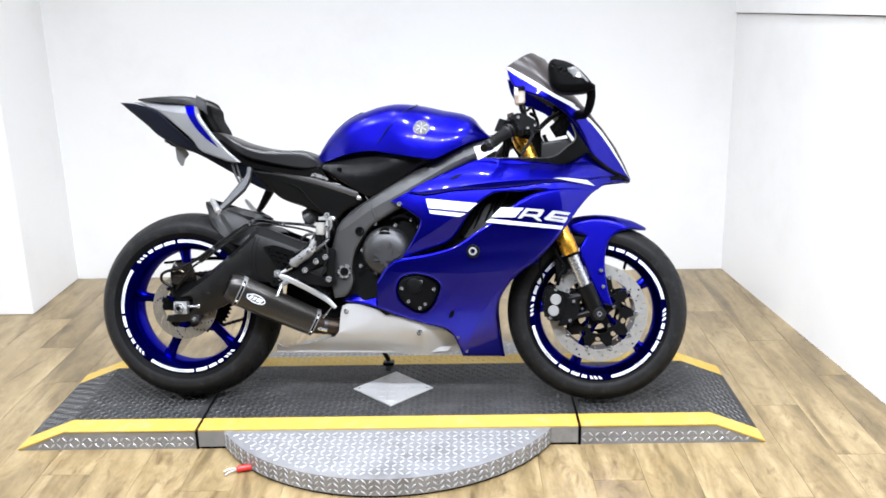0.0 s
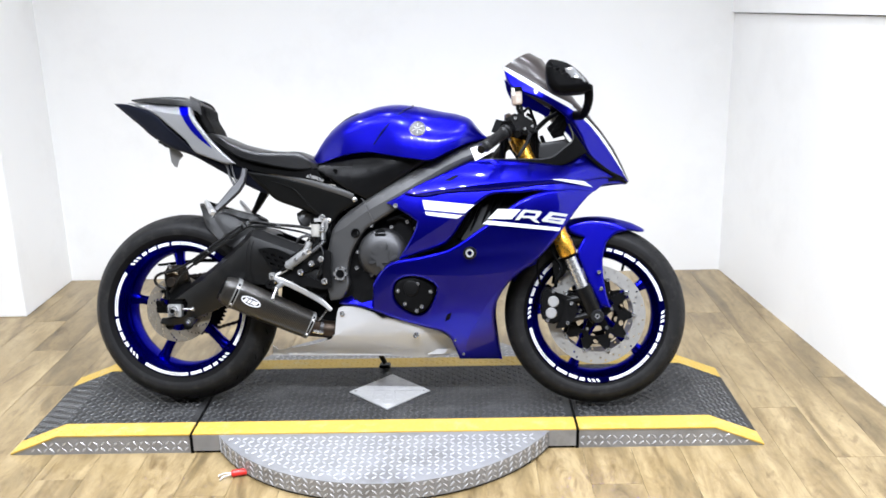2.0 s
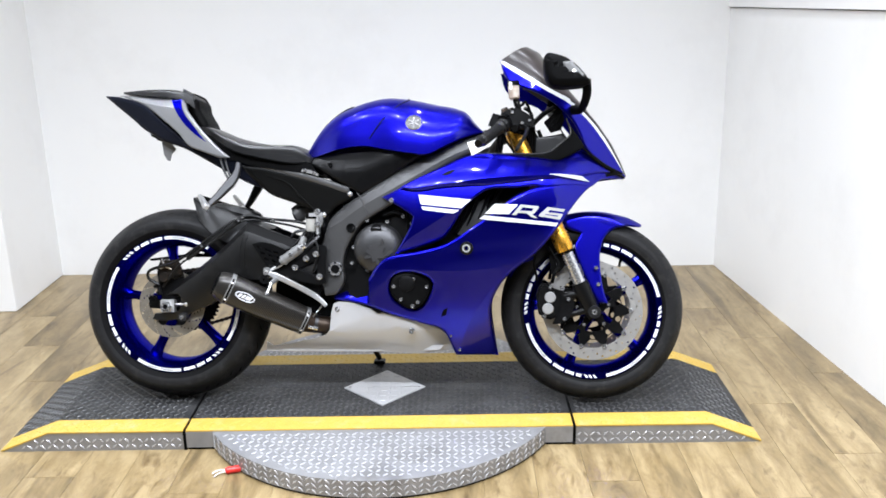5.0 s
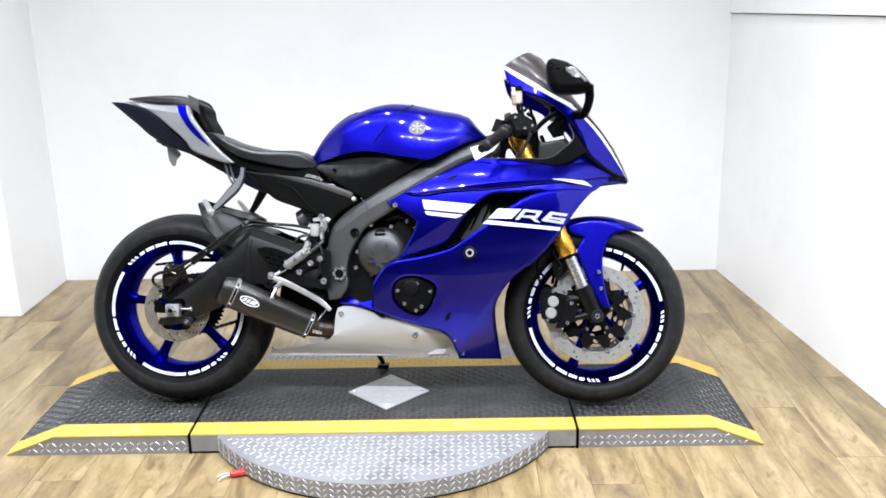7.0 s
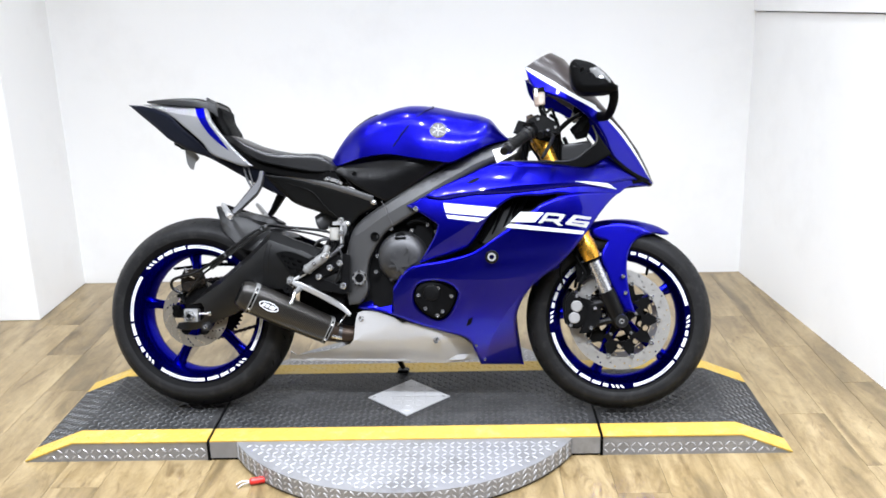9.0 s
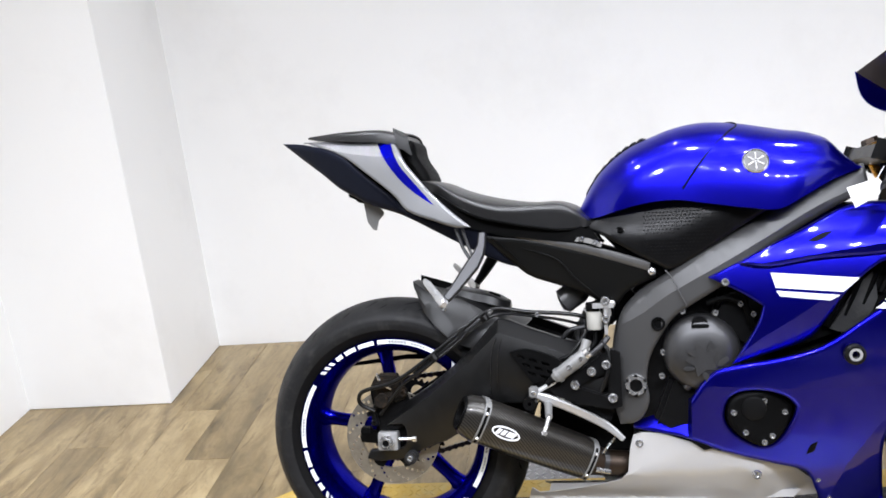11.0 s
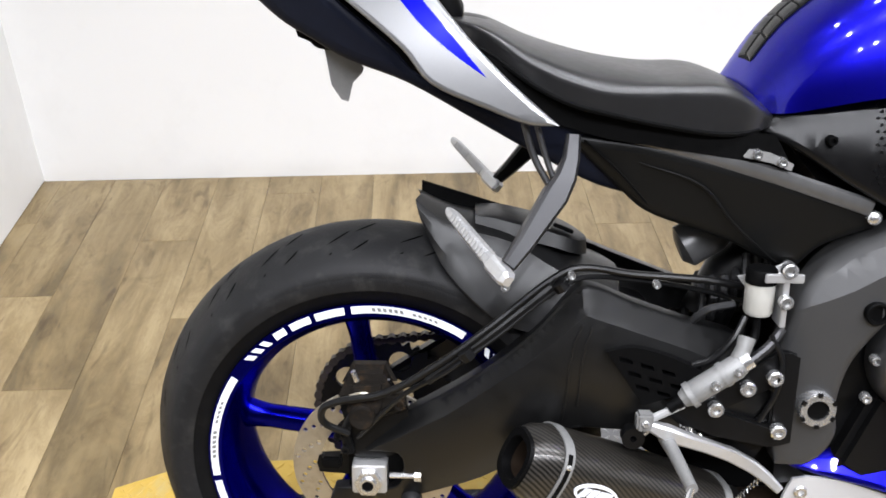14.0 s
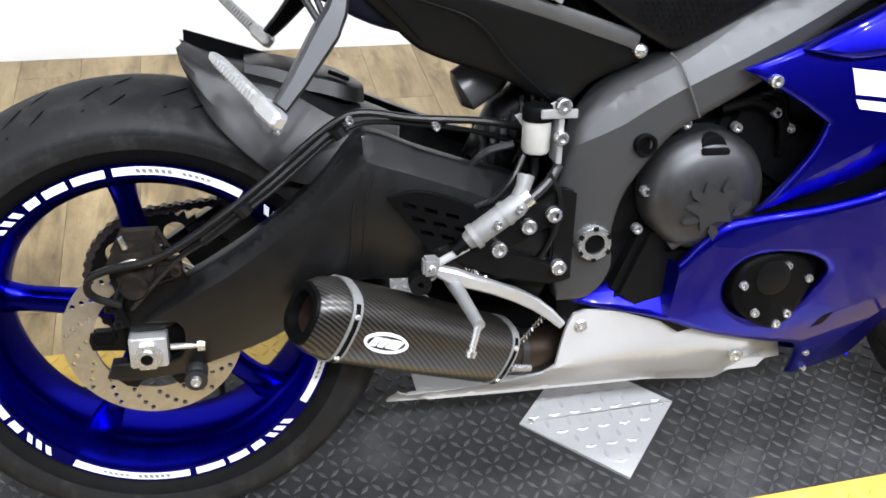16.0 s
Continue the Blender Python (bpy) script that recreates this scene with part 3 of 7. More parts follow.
# Black strips give the open joints their shade by colour.
for sx in (-1, 1):
    part("joint_gap_fill", box(sx * 0.6075 - 0.0045, sx * 0.6075 + 0.0045, -RY - 0.0015, RY + 0.0015, 0.001, RH - 0.0035), BLACK, turntable, "black strip standing in for the shaded joint gap")
stuff(part("tread", lozenges(grid_places(-CX + 0.004, CX - 0.004, -TAPE, TAPE, 0.0197, lambda x, y: abs(x) + abs(y) > DIA + 0.011), 0.0116, 0.0026, RH - 0.0003), WORN_LIT, turntable))
dia = prism([(-DIA, 0), (0, -DIA), (DIA, 0), (0, DIA)], 0, 1)
for v in dia.verts:
    v.co = (v.co.x, v.co.z, RH - 0.001 + v.co.y * 0.0045)
plate = part("diamond_plate", bevel(dia, 0.0008, 1), DIAMOND, turntable, "bright diamond-shaped tread plate")
stuff(part("plate_tread", lozenges([((x - y) * 0.7071, (x + y) * 0.7071, a + radians(45)) for x, y, a in grid_places(-DIA, DIA, -DIA, DIA, 0.0262, lambda x, y: max(abs(x), abs(y)) < DIA * 0.7071 - 0.012)], 0.0112, 0.0015, RH + 0.0033), PLATEBAR, plate))
for sx in (-1, 1):
    screw = rod(0, 0, 0, 0.003, 0.006, 12)
    bmesh.ops.transform(screw, matrix=pose(sx * (DIA - 0.02), 0, RH + 0.0035, 90), verts=screw.verts)
    part("screw", screw, CHROME, plate)
lip = lambda x, y: math.hypot(x, y) < DR - 0.02 and abs(y) > RY + 0.008
stuff(part("deck_tread", lozenges(grid_places(-DR, DR, -DR, DR, 0.0222, lip), 0.0120, 0.0020, RH - 0.0042), PLATEBAR, turntable))
rim = []
for k in range(3):
    for a in np.arange(math.pi + 0.53, 2 * math.pi - 0.52, 0.0345):
        rim.append((a, 0.0165 + 0.0185 * k, radians(45 if (len(rim) + k) % 2 else -45)))
stuff(part("rim_tread", lozenges([(a * DR, z, g) for a, z, g in rim], 0.0108, 0.0018, 0, lambda p: ((DR + p[2] - 0.0002) * math.cos(p[0] / DR), (DR + p[2] - 0.0002) * math.sin(p[0] / DR), p[1])), PLATEBAR, turntable))

# ---- locking pin on the floor ----
pin = thing("locking_pin", "red-handled locking pin lying on the floor", "pin", pose(-0.437, -0.436, 0.011, 0, 0, 14))
part("handle", tube([(-0.012, 0, 0), (-0.008, 0, 0), (0.03, 0, 0.001), (0.036, 0, 0.001)], [0.007, 0.0105, 0.0105, 0.008], 14, False), RED, pin, "red plastic handle")
part("clip", tube([(-0.01, 0.004, 0), (-0.035, 0.006, 0.0), (-0.05, 0.0, -0.004)], 0.0022, 8), ALLOY, pin, "bare metal clip")
part("clip", tube([(-0.01, -0.004, 0), (-0.035, -0.010, -0.002), (-0.046, -0.018, -0.006)], 0.0022, 8), ALLOY, pin, "bare metal clip")

# ---- motorcycle ----
LEAN, YAW = -15.5, -3.5
bike = thing("motorcycle", "blue and silver sport motorcycle leaning on its side stand", "motorcycle", pose(0, -0.083, RH + 0.006, LEAN, 0, YAW))
REAR, FRONT = (-0.683, 0.312), (0.683, 0.297)


def arc_strip(c, r0, r1, a0, a1, y, thick, slant=0.0, n=0):
    """A flat ring segment facing y."""
    n = n or max(2, int(abs(a1 - a0) / 3))
    bm = bmesh.new()
    rings = []
    for k in range(n + 1):
        a = a0 + (a1 - a0) * k / n
        rings.append([bm.verts.new((c[0] + r * math.cos(radians(a + s)), yy, c[1] + r * math.sin(radians(a + s)))) for r, s, yy in ((r0, 0, y), (r1, slant, y), (r1, slant, y + thick), (r0, 0, y + thick))])
    for p, q in zip(rings, rings[1:]):
        for j in range(4):
            bm.faces.new((p[j], q[j], q[(j + 1) % 4], p[(j + 1) % 4]))
    bm.faces.new(rings[0])
    bm.faces.new(rings[-1])
    return bm


def circle(c, r, n=12, a0=0.0):
    return [(c[0] + r * math.cos(2 * math.pi * k / n + a0), c[1] + r * math.sin(2 * math.pi * k / n + a0)) for k in range(n)]


def drilled_disc(name, c, r0, r1, y, parent, rows, per_row, mat=DISC, wave=0.0):
    outer = [(c[0] + (r1 + wave * math.cos(10 * a)) * math.cos(a), c[1] + (r1 + wave * math.cos(10 * a)) * math.sin(a)) for a in np.linspace(0, 2 * math.pi, 97)[:-1]]
    holes = [circle(c, r0, 60)]
    for k in range(per_row):
        for j, r in enumerate(rows):
            a = 2 * math.pi * (k + j / len(rows)) / per_row
            holes.append(circle((c[0] + r * math.cos(a), c[1] + r * math.sin(a)), 0.0034, 8))
    return part(name, prism(outer, y, y + 0.0045, holes=holes), mat, parent, "drilled steel brake disc")


def spoke(c, angle, r0, r1, w0, w1, t0, t1):
    """A tapered wheel spoke of rounded section."""
    rings = []
    for k in range(9):
        s = k / 8
        r = r0 + (r1 - r0) * s
        flare = 1 + 0.55 * max(0, (s - 0.72) / 0.28) ** 2 + 0.35 * max(0, (0.25 - s) / 0.25) ** 2
        w, t = (w0 + (w1 - w0) * s) * flare / 2, (t0 + (t1 - t0) * s) / 2
        ring = []
        for j in range(12):
            a = 2 * math.pi * j / 12
            u = w * math.copysign(abs(math.cos(a)) ** 0.7, math.cos(a))
            v = t * math.copysign(abs(math.sin(a)) ** 0.7, math.sin(a))
            ring.append((c[0] + r * math.cos(angle) - u * math.sin(angle), v, c[1] + r * math.sin(angle) + u * math.cos(angle)))
        rings.append(ring)
    return loft(rings)


def wheel(name, label, c, tyre, k_rim, half, phase, sticker, hub_r):
    root = new(name)
    root.parent = bike
    root["label"] = label
    full = [(r, -y) for r, y in tyre] + [(r, y) for r, y in reversed(tyre[:-1])]
    full += [(full[-1][0] - 0.006, full[-1][1] * 0.6), (full[0][0] - 0.006, full[0][1] * 0.6)]
    part("tyre", lathe(full, 120, (c[0], 0, c[1])), RUBBER, root, "black road tyre with fine tread grooves", sharp=60)
    crownp = [(r + 0.0004, -y - 0.0004) for r, y in tyre if r > tyre[-1][0] * 0.79]
    crownp = crownp + [(r, -y) for r, y in reversed(crownp[:-1])]
    crownp += [(r - 0.004, y) for r, y in reversed(crownp)]
    part("tread", lathe(crownp, 120, (c[0], 0, c[1])), TREADRUB, root, "grey-black tread rubber", sharp=60)
    prof = [(0.224, half), (0.2235, half + 0.003), (0.206, half + 0.003), (0.203, half - 0.004), (0.193, half - 0.018), (0.187, half * 0.35)]
    prof = prof + [(r, -y) for r, y in reversed(prof)]
    prof += [(0.218, -half + 0.004), (0.2, -half * 0.5), (0.2, half * 0.5), (0.218, half - 0.004)]
    prof = [(r * k_rim, y) for r, y in prof]
    part("rim", lathe(prof, 120, (c[0], 0, c[1])), RIMBLUE, root, "gloss blue alloy rim", sharp=40)
    part("hub", lathe([(0.014, -half * 0.9), (hub_r * 0.75, -half * 0.9), (hub_r, -half * 0.55), (hub_r, half * 0.55), (hub_r * 0.75, half * 0.9), (0.014, half * 0.9)], 40, (c[0], 0, c[1])), RIMBLUE, root, "blue alloy hub")
    for k in range(5):
        part("spoke", spoke(c, radians(phase + 72 * k), hub_r * 0.8, 0.192, 0.034, 0.028, 0.04, 0.03), RIMBLUE, root)
    for k in range(4):
        a = sticker + 90 * k
        for n, (s0, s1, slant) in enumerate(((0, 40, 0), (42.3, 52.6, 0), (54.4, 62, 0), (64, 68.6, 0), (70.5, 72.6, 2), (74.3, 76.4, 2), (78.1, 80.2, 2))):
            for side in (-1, 1):
                y = side * (half + 0.003)
                strip = part("rim_stripe", arc_strip(c, 0.2108 * k_rim, 0.2206 * k_rim, a + s0, a + s1, y, side * 0.0007, slant), WHITE, root, "white reflective rim stripe")
                if n == 0:
                    for t0, t1, wd in ((10, 19, 0.004), (22, 32, 0.006)):
                        for q in np.arange(t0, t1, 1.9):
                            part("print_mark", arc_strip(c, 0.2157 * k_rim - wd * 0.4, 0.2157 * k_rim + wd * 0.4, a + q, a + q + 1.2, y + side * 0.0006, side * 0.0004, 0.5), PEG, strip)
    # tread grooves, slanting across the crown: flat strips, the grooves' shade in their black
    def crown(y):
        ys, rs = [q[1] for q in tyre[::-1]], [q[0] for q in tyre[::-1]]
        return float(np.interp(abs(y), ys, rs))

    g = bmesh.new()
    wide = max(q[1] for q in tyre)
    for k in range(20):
        for side in (-1, 1):
            for j, (y0, y1, da, off) in enumerate(((0.10, 0.34, 4.5, 0), (0.30, 0.56, 5.5, 6), (0.52, 0.72, 4.0, 1), (0.70, 0.88, 3.5, 10))):
                a0 = 18 * k + off + (9 if side > 0 else 0)
                own = []
                for q in range(6):
                    s = q / 5
                    y = side * wide * (y0 + (y1 - y0) * s)
                    r = crown(y) + 0.0011
                    for e in (-1, 1):
                        a = radians(a0 + da * s * (0.6 + 0.4 * s) + e * 0.42 * (1 - abs(2 * s - 1) ** 3))
                        own.append(g.verts.new((c[0] + r * math.cos(a), y, c[1] + r * math.sin(a))))
                for q in range(5):
                    g.faces.new((own[2 * q], own[2 * q + 1], own[2 * q + 3], own[2 * q + 2]))
    stuff(part("tread_groove_shade", g, TREAD, root))
    return root


REAR_TYRE = [(0.218, 0.066), (0.226, 0.073), (0.238, 0.0795), (0.248, 0.0835), (0.257, 0.086), (0.265, 0.0865), (0.272, 0.0845), (0.279, 0.0785), (0.2865, 0.069), (0.295, 0.055), (0.3033, 0.038), (0.3094, 0.020), (0.3125, 0.0)]
FRONT_TYRE = [(0.216, 0.044), (0.224, 0.050), (0.235, 0.0555), (0.244, 0.0585), (0.252, 0.0595), (0.2595, 0.058), (0.267, 0.053), (0.2755, 0.043), (0.2835, 0.0305), (0.2902, 0.0165), (0.293, 0.0)]
rear_wheel = wheel("rear_wheel", "blue five-spoke rear wheel with white rim stripes", REAR, REAR_TYRE, 1.008, 0.0755, 99.4, 57.0, 0.052)
front_wheel = wheel("front_wheel", "blue five-spoke front wheel with white rim stripes", FRONT, FRONT_TYRE, 0.987, 0.0505, 31.6, 12.0, 0.040)
drilled_disc("brake_disc", REAR, 0.072, 0.109, -0.087, rear_wheel, (0.080, 0.088, 0.096, 0.103), 16)
arms = []
for k in range(6):
    a = 2 * math.pi * k / 6
    arms += [(REAR[0] + r * math.cos(a + d), REAR[1] + r * math.sin(a + d)) for r, d in ((0.036, -0.42), (0.074, -0.16), (0.076, 0.0), (0.074, 0.16), (0.036, 0.42))]
part("disc_carrier", prism(arms, -0.088, -0.080, 0.001, holes=[circle(REAR, 0.016, 20)]), SATIN, rear_wheel)
for side in (-1, 1):
    y = side * 0.066
    drilled_disc("brake_disc", FRONT, 0.119, 0.157, y - 0.002, front_wheel, (0.127, 0.138, 0.149), 20, FRONTDISC)
    arms = []
    for k in range(10):
        a = 2 * math.pi * k / 10
        arms += [(FRONT[0] + r * math.cos(a + d), FRONT[1] + r * math.sin(a + d)) for r, d in ((0.094, -0.20), (0.112, -0.08), (0.118, 0.0), (0.112, 0.08), (0.094, 0.20))]
    part("disc_carrier", prism(arms, y - 0.003, y + 0.003, 0.0008, holes=[circle(FRONT, 0.068, 30)] + [circle((FRONT[0] + 0.083 * math.cos(b), FRONT[1] + 0.083 * math.sin(b)), 0.0095, 8) for b in (np.arange(10) + 0.5) * math.pi / 5]), SATIN, front_wheel)
    for k in range(5):
        b = 2 * math.pi * (k + 0.3) / 5
        c, s = math.cos(b), math.sin(b)
        part("carrier_arm", prism([(FRONT[0] + c * u - s * v, FRONT[1] + s * u + c * v) for u, v in ((0.024, -0.014), (0.050, -0.008), (0.072, -0.015), (0.072, 0.015), (0.050, 0.008), (0.024, 0.014))], y - 0.004, y + 0.004, 0.001), SATIN, front_wheel)
    for k in range(10):
        a = 2 * math.pi * k / 10
        bolt(FRONT[0] + 0.1185 * math.cos(a), FRONT[1] + 0.1185 * math.sin(a), y + side * 0.004, 0.0075, front_wheel, CHROME, side, "disc_button")
    for k in range(5):
        a = 2 * math.pi * (k + 0.3) / 5
        bolt(FRONT[0] + 0.053 * math.cos(a), FRONT[1] + 0.053 * math.sin(a), y + side * 0.004, 0.006, front_wheel, CHROME, side, "disc_bolt")

# sprocket and chain on the far side
teeth = []
for k in range(43):
    for r, d in ((0.098, 0.0), (0.106, 0.3), (0.106, 0.5), (0.098, 0.8)):
        a = 2 * math.pi * (k + d) / 43
        teeth.append((REAR[0] + r * math.cos(a), REAR[1] + r * math.sin(a)))
part("sprocket", prism(teeth, 0.088, 0.094, holes=[circle(REAR, 0.045, 30)] + [circle((REAR[0] + 0.072 * math.cos(a), REAR[1] + 0.072 * math.sin(a)), 0.017, 14) for a in np.arange(5) * 2 * math.pi / 5]), SATIN, rear_wheel, "dark toothed sprocket")
chain = bmesh.new()
P2 = (-0.06, 0.44)
links = []
for a in np.arange(95, 268, 8.6):
    links.append((REAR[0] + 0.103 * math.cos(radians(a)), REAR[1] + 0.103 * math.sin(radians(a))))
lo, hi = links[-1], links[0]
runs = [list(links), [lo], [hi]]
for s in np.arange(0.03, 1, 0.026):
    links.append((lo[0] + (P2[0] - lo[0]) * s, lo[1] + (P2[1] - 0.045 - lo[1]) * s))
    links.append((hi[0] + (P2[0] - hi[0]) * s, hi[1] + (P2[1] + 0.045 - hi[1]) * s))
for x, z in links[len(runs[0])::2]:
    runs[1].append((x, z))
for x, z in links[len(runs[0]) + 1::2]:
    runs[2].append((x, z))
for run in runs:
    for a, b in zip(run, run[1:]):
        d = Vector((b[0] - a[0], b[1] - a[1]))
        u = d.normalized() * 0.004
        for y in (0.085, 0.095):
            prism([(a[0] - u.y, a[1] + u.x), (a[0] + u.y, a[1] - u.x), (b[0] + u.y, b[1] - u.x), (b[0] - u.y, b[1] + u.x)], y, y + 0.002, bm=chain)
for x, z in links:
    prism(circle((x, z), 0.0066, 8), 0.084, 0.098, bm=chain)
stuff(part("chain", chain, CHAIN, bike, "oily drive chain"))

# ---- swingarm, rear brake, axle ----
ARM = [(-0.707, 0.356), (-0.698, 0.344), (-0.665, 0.347), (-0.65, 0.348), (-0.642, 0.337), (-0.646, 0.302), (-0.664, 0.289), (-0.735, 0.283), (-0.742, 0.265), (-0.713, 0.259), (-0.65, 0.267), (-0.618, 0.283), (-0.518, 0.329), (-0.475, 0.385), (-0.35, 0.395), (-0.219, 0.405), (-0.174, 0.455), (-0.214, 0.502), (-0.295, 0.533), (-0.357, 0.556), (-0.414, 0.578), (-0.43, 0.572), (-0.486, 0.512), (-0.585, 0.432)]
ARM_BASE = field([(-0.71, 0.32, 0.108), (-0.63, 0.3, 0.114), (-0.55, 0.4, 0.13), (-0.45, 0.45, 0.148), (-0.4, 0.45, 0.15), (-0.25, 0.47, 0.138), (-0.41, 0.57, 0.15), (-0.42, 0.5, 0.152), (-0.33, 0.53, 0.142)])
ARM_FOLD = [(-0.728, 0.32), (-0.586, 0.41), (-0.487, 0.488), (-0.42, 0.552), (-0.358, 0.53), (-0.295, 0.507), (-0.169, 0.452)]


def arm_width(x, z):
    """The swingarm's flank: a leaning top facet over a nearly upright face."""
    mid = above(ARM_FOLD, x, z) + 0.06
    return ARM_BASE(x, z) + 0.004 - 1.25 * max(0, mid - 0.06) - 1.6 * min(mid, 0.06) ** 2


for side in (-1, 1):
    arm = part("swingarm", sheet(ARM, arm_width, 0.018, step=0.008, roll=0.003, rolled=0.002, side=side, folds=[ARM_FOLD]), SWING, bike, "satin black alloy swingarm")
    if side < 0:
        for line in ([(-0.4235, 0.541), (-0.432, 0.520), (-0.437, 0.490), (-0.440, 0.440), (-0.443, 0.410)], [(-0.412, 0.538), (-0.418, 0.520), (-0.423, 0.490), (-0.425, 0.430)]):
            dense = [(a[0] + (b[0] - a[0]) * k / 8, a[1] + (b[1] - a[1]) * k / 8) for a, b in zip(line, line[1:]) for k in range(8)] + [line[-1]]
            part("cast_seam", tube([(x, -arm_width(x, z) - 0.0008, z) for x, z in dense], 0.0013, 8, False), SWING, arm)
        pad = [(-0.396, 0.510), (-0.362, 0.516), (-0.316, 0.503), (-0.278, 0.485), (-0.297, 0.460), (-0.347, 0.440)]
        slots = []
        for k in range(3):
            for j in range(3):
                x, z = -0.372 + 0.026 * k + 0.011 * j, 0.502 - 0.008 * k - 0.018 * j
                slots.append([(x - 0.008, z + 0.003), (x + 0.008, z - 0.002), (x + 0.010, z - 0.008), (x - 0.006, z - 0.004)])
        part("heel_pad", prism(pad, -0.1585, -0.140, 0.002, holes=slots, sub=3), BLACK, arm, "slotted black rubber heel pad")
part("swingarm_bridge", tube([(-0.33, -0.13, 0.45), (-0.33, 0.13, 0.45)], 0.04, 16, False), SATIN, bike)
part("slot_backing", prism([(-0.715, 0.36), (-0.63, 0.36), (-0.63, 0.28), (-0.715, 0.275)], -0.096, -0.0895, 0.001), BLACK, bike)
block = part("axle_block", box(-0.709, -0.664, -0.122, -0.09, 0.288, 0.329, 0.002), ALLOY, bike, "bare alloy axle adjuster block")
part("axle_nut", prism(circle((-0.687, 0.308), 0.0165, 6), -0.133, -0.121, 0.0015), CHROME, block, "bright hexagonal axle nut")
part("axle_end", lathe([(0.0075, -0.138), (0.0105, -0.138), (0.011, -0.129), (0.0075, -0.129)], 20, (-0.687, 0, 0.308)), CHROME, block)
part("adjuster_bolt", tube([(-0.660, -0.119, 0.314), (-0.624, -0.119, 0.314)], 0.004, 10, False), CHROME, block)
part("adjuster_head", tube([(-0.628, -0.119, 0.314), (-0.619, -0.119, 0.314)], 0.008, 6, False), CHROME, block)
part("chain_guard_fin", prism([(-0.830, 0.454), (-0.826, 0.446), (-0.748, 0.453), (-0.687, 0.460), (-0.605, 0.460), (-0.603, 0.474), (-0.687, 0.472), (-0.748, 0.464)], 0.098, 0.103, 0.001), BLACK, bike, "black plastic chain guard")
part("sensor_plug", box(-0.748, -0.722, -0.125, -0.107, 0.325, 0.342, 0.003), BLACK, bike)
bracket = [(-0.722, 0.42), (-0.712, 0.445), (-0.66, 0.44), (-0.638, 0.40), (-0.645, 0.345), (-0.67, 0.335), (-0.705, 0.335), (-0.715, 0.38)]
part("caliper_bracket", prism(bracket, -0.107, -0.097, 0.002, sub=3), SATIN, bike)
cal = part("brake_caliper", prism([(-0.714, 0.41), (-0.709, 0.447), (-0.664, 0.450), (-0.662, 0.42), (-0.675, 0.388), (-0.706, 0.386)], -0.123, -0.081, 0.006, sub=2), RUST, bike, "dusty brown rear brake caliper")
part("piston_cap", rod(-0.693, 0.402, -0.133, -0.119, 0.017, 20, 0.003), RUST, cal)
part("caliper_arm", box(-0.672, -0.638, -0.119, -0.1, 0.405, 0.43, 0.004), RUST, cal)
bolt(-0.645, 0.417, -0.121, 0.008, cal, RUST)
part("caliper_bridge", prism([(-0.718, 0.43), (-0.706, 0.453), (-0.668, 0.453), (-0.658, 0.432)], -0.115, -0.075, 0.004, sub=2), RUST, cal)
part("slide_pin", tube([(-0.668, -0.109, 0.40), (-0.650, -0.109, 0.408), (-0.640, -0.109, 0.412)], [0.006, 0.008, 0.006], 12, False), SATIN, cal)
part("bleed_nipple", tube([(-0.700, -0.115, 0.447), (-0.704, -0.119, 0.462)], [0.004, 0.003], 8, False), CHROME, cal)
part("pad_spring", tube([(-0.708, -0.124, 0.43), (-0.69, -0.128, 0.436), (-0.672, -0.124, 0.428)], 0.002, 6), DISC, cal)
part("torque_arm", tube([(-0.705, -0.111, 0.40), (-0.716, -0.114, 0.375), (-0.712, -0.114, 0.345)], [0.007, 0.006, 0.008], 10), SATIN, cal)
for bx, bz in ((-0.716, 0.352), (-0.725, 0.372)):
    bolt(bx, bz, -0.121, 0.006, cal, SATIN)
part("swingarm_spool", lathe([(0.006, -0.138), (0.014, -0.138), (0.014, -0.133), (0.010, -0.127), (0.014, -0.12), (0.014, -0.108), (0.006, -0.108)], 24, (-0.632, 0, 0.274)), PEGARM, bike)
# Black infill stands for the shade inside the hollow axle.
part("axle_bore", rod(-0.687, 0.308, -0.1365, -0.129, 0.0074, 16, 0.0005), BLACK, block)
bolt(-0.632, 0.274, -0.139, 0.007, bike, CHROME)

# brake hose and sensor cable along the arm
part("brake_hose", tube([(-0.71, -0.13, 0.38), (-0.742, -0.135, 0.40), (-0.735, -0.14, 0.425), (-0.66, -0.148, 0.447), (-0.592, -0.148, 0.489), (-0.53, -0.14, 0.535), (-0.466, -0.122, 0.583), (-0.427, -0.112, 0.600), (-0.36, -0.105, 0.590), (-0.27, -0.10, 0.582), (-0.21, -0.09, 0.568)], 0.0048, 10), HOSE, bike, "black rubber brake hose")
part("sensor_cable", tube([(-0.70, -0.12, 0.37), (-0.64, -0.14, 0.44), (-0.585, -0.148, 0.478), (-0.525, -0.14, 0.521), (-0.462, -0.124, 0.570), (-0.42, -0.112, 0.588), (-0.35, -0.10, 0.580), (-0.28, -0.09, 0.567), (-0.22, -0.08, 0.548)], 0.0035, 8), HOSE, bike)
part("hose_guide", tube([(-0.61, -0.143, 0.463), (-0.535, -0.138, 0.520), (-0.46, -0.12, 0.577)], 0.0075, 10), HOSE, bike)
for x, z in ((-0.505, 0.545), (-0.437, 0.595), (-0.335, 0.585)):
    bolt(x, z, -0.128, 0.005, bike, CHROME)

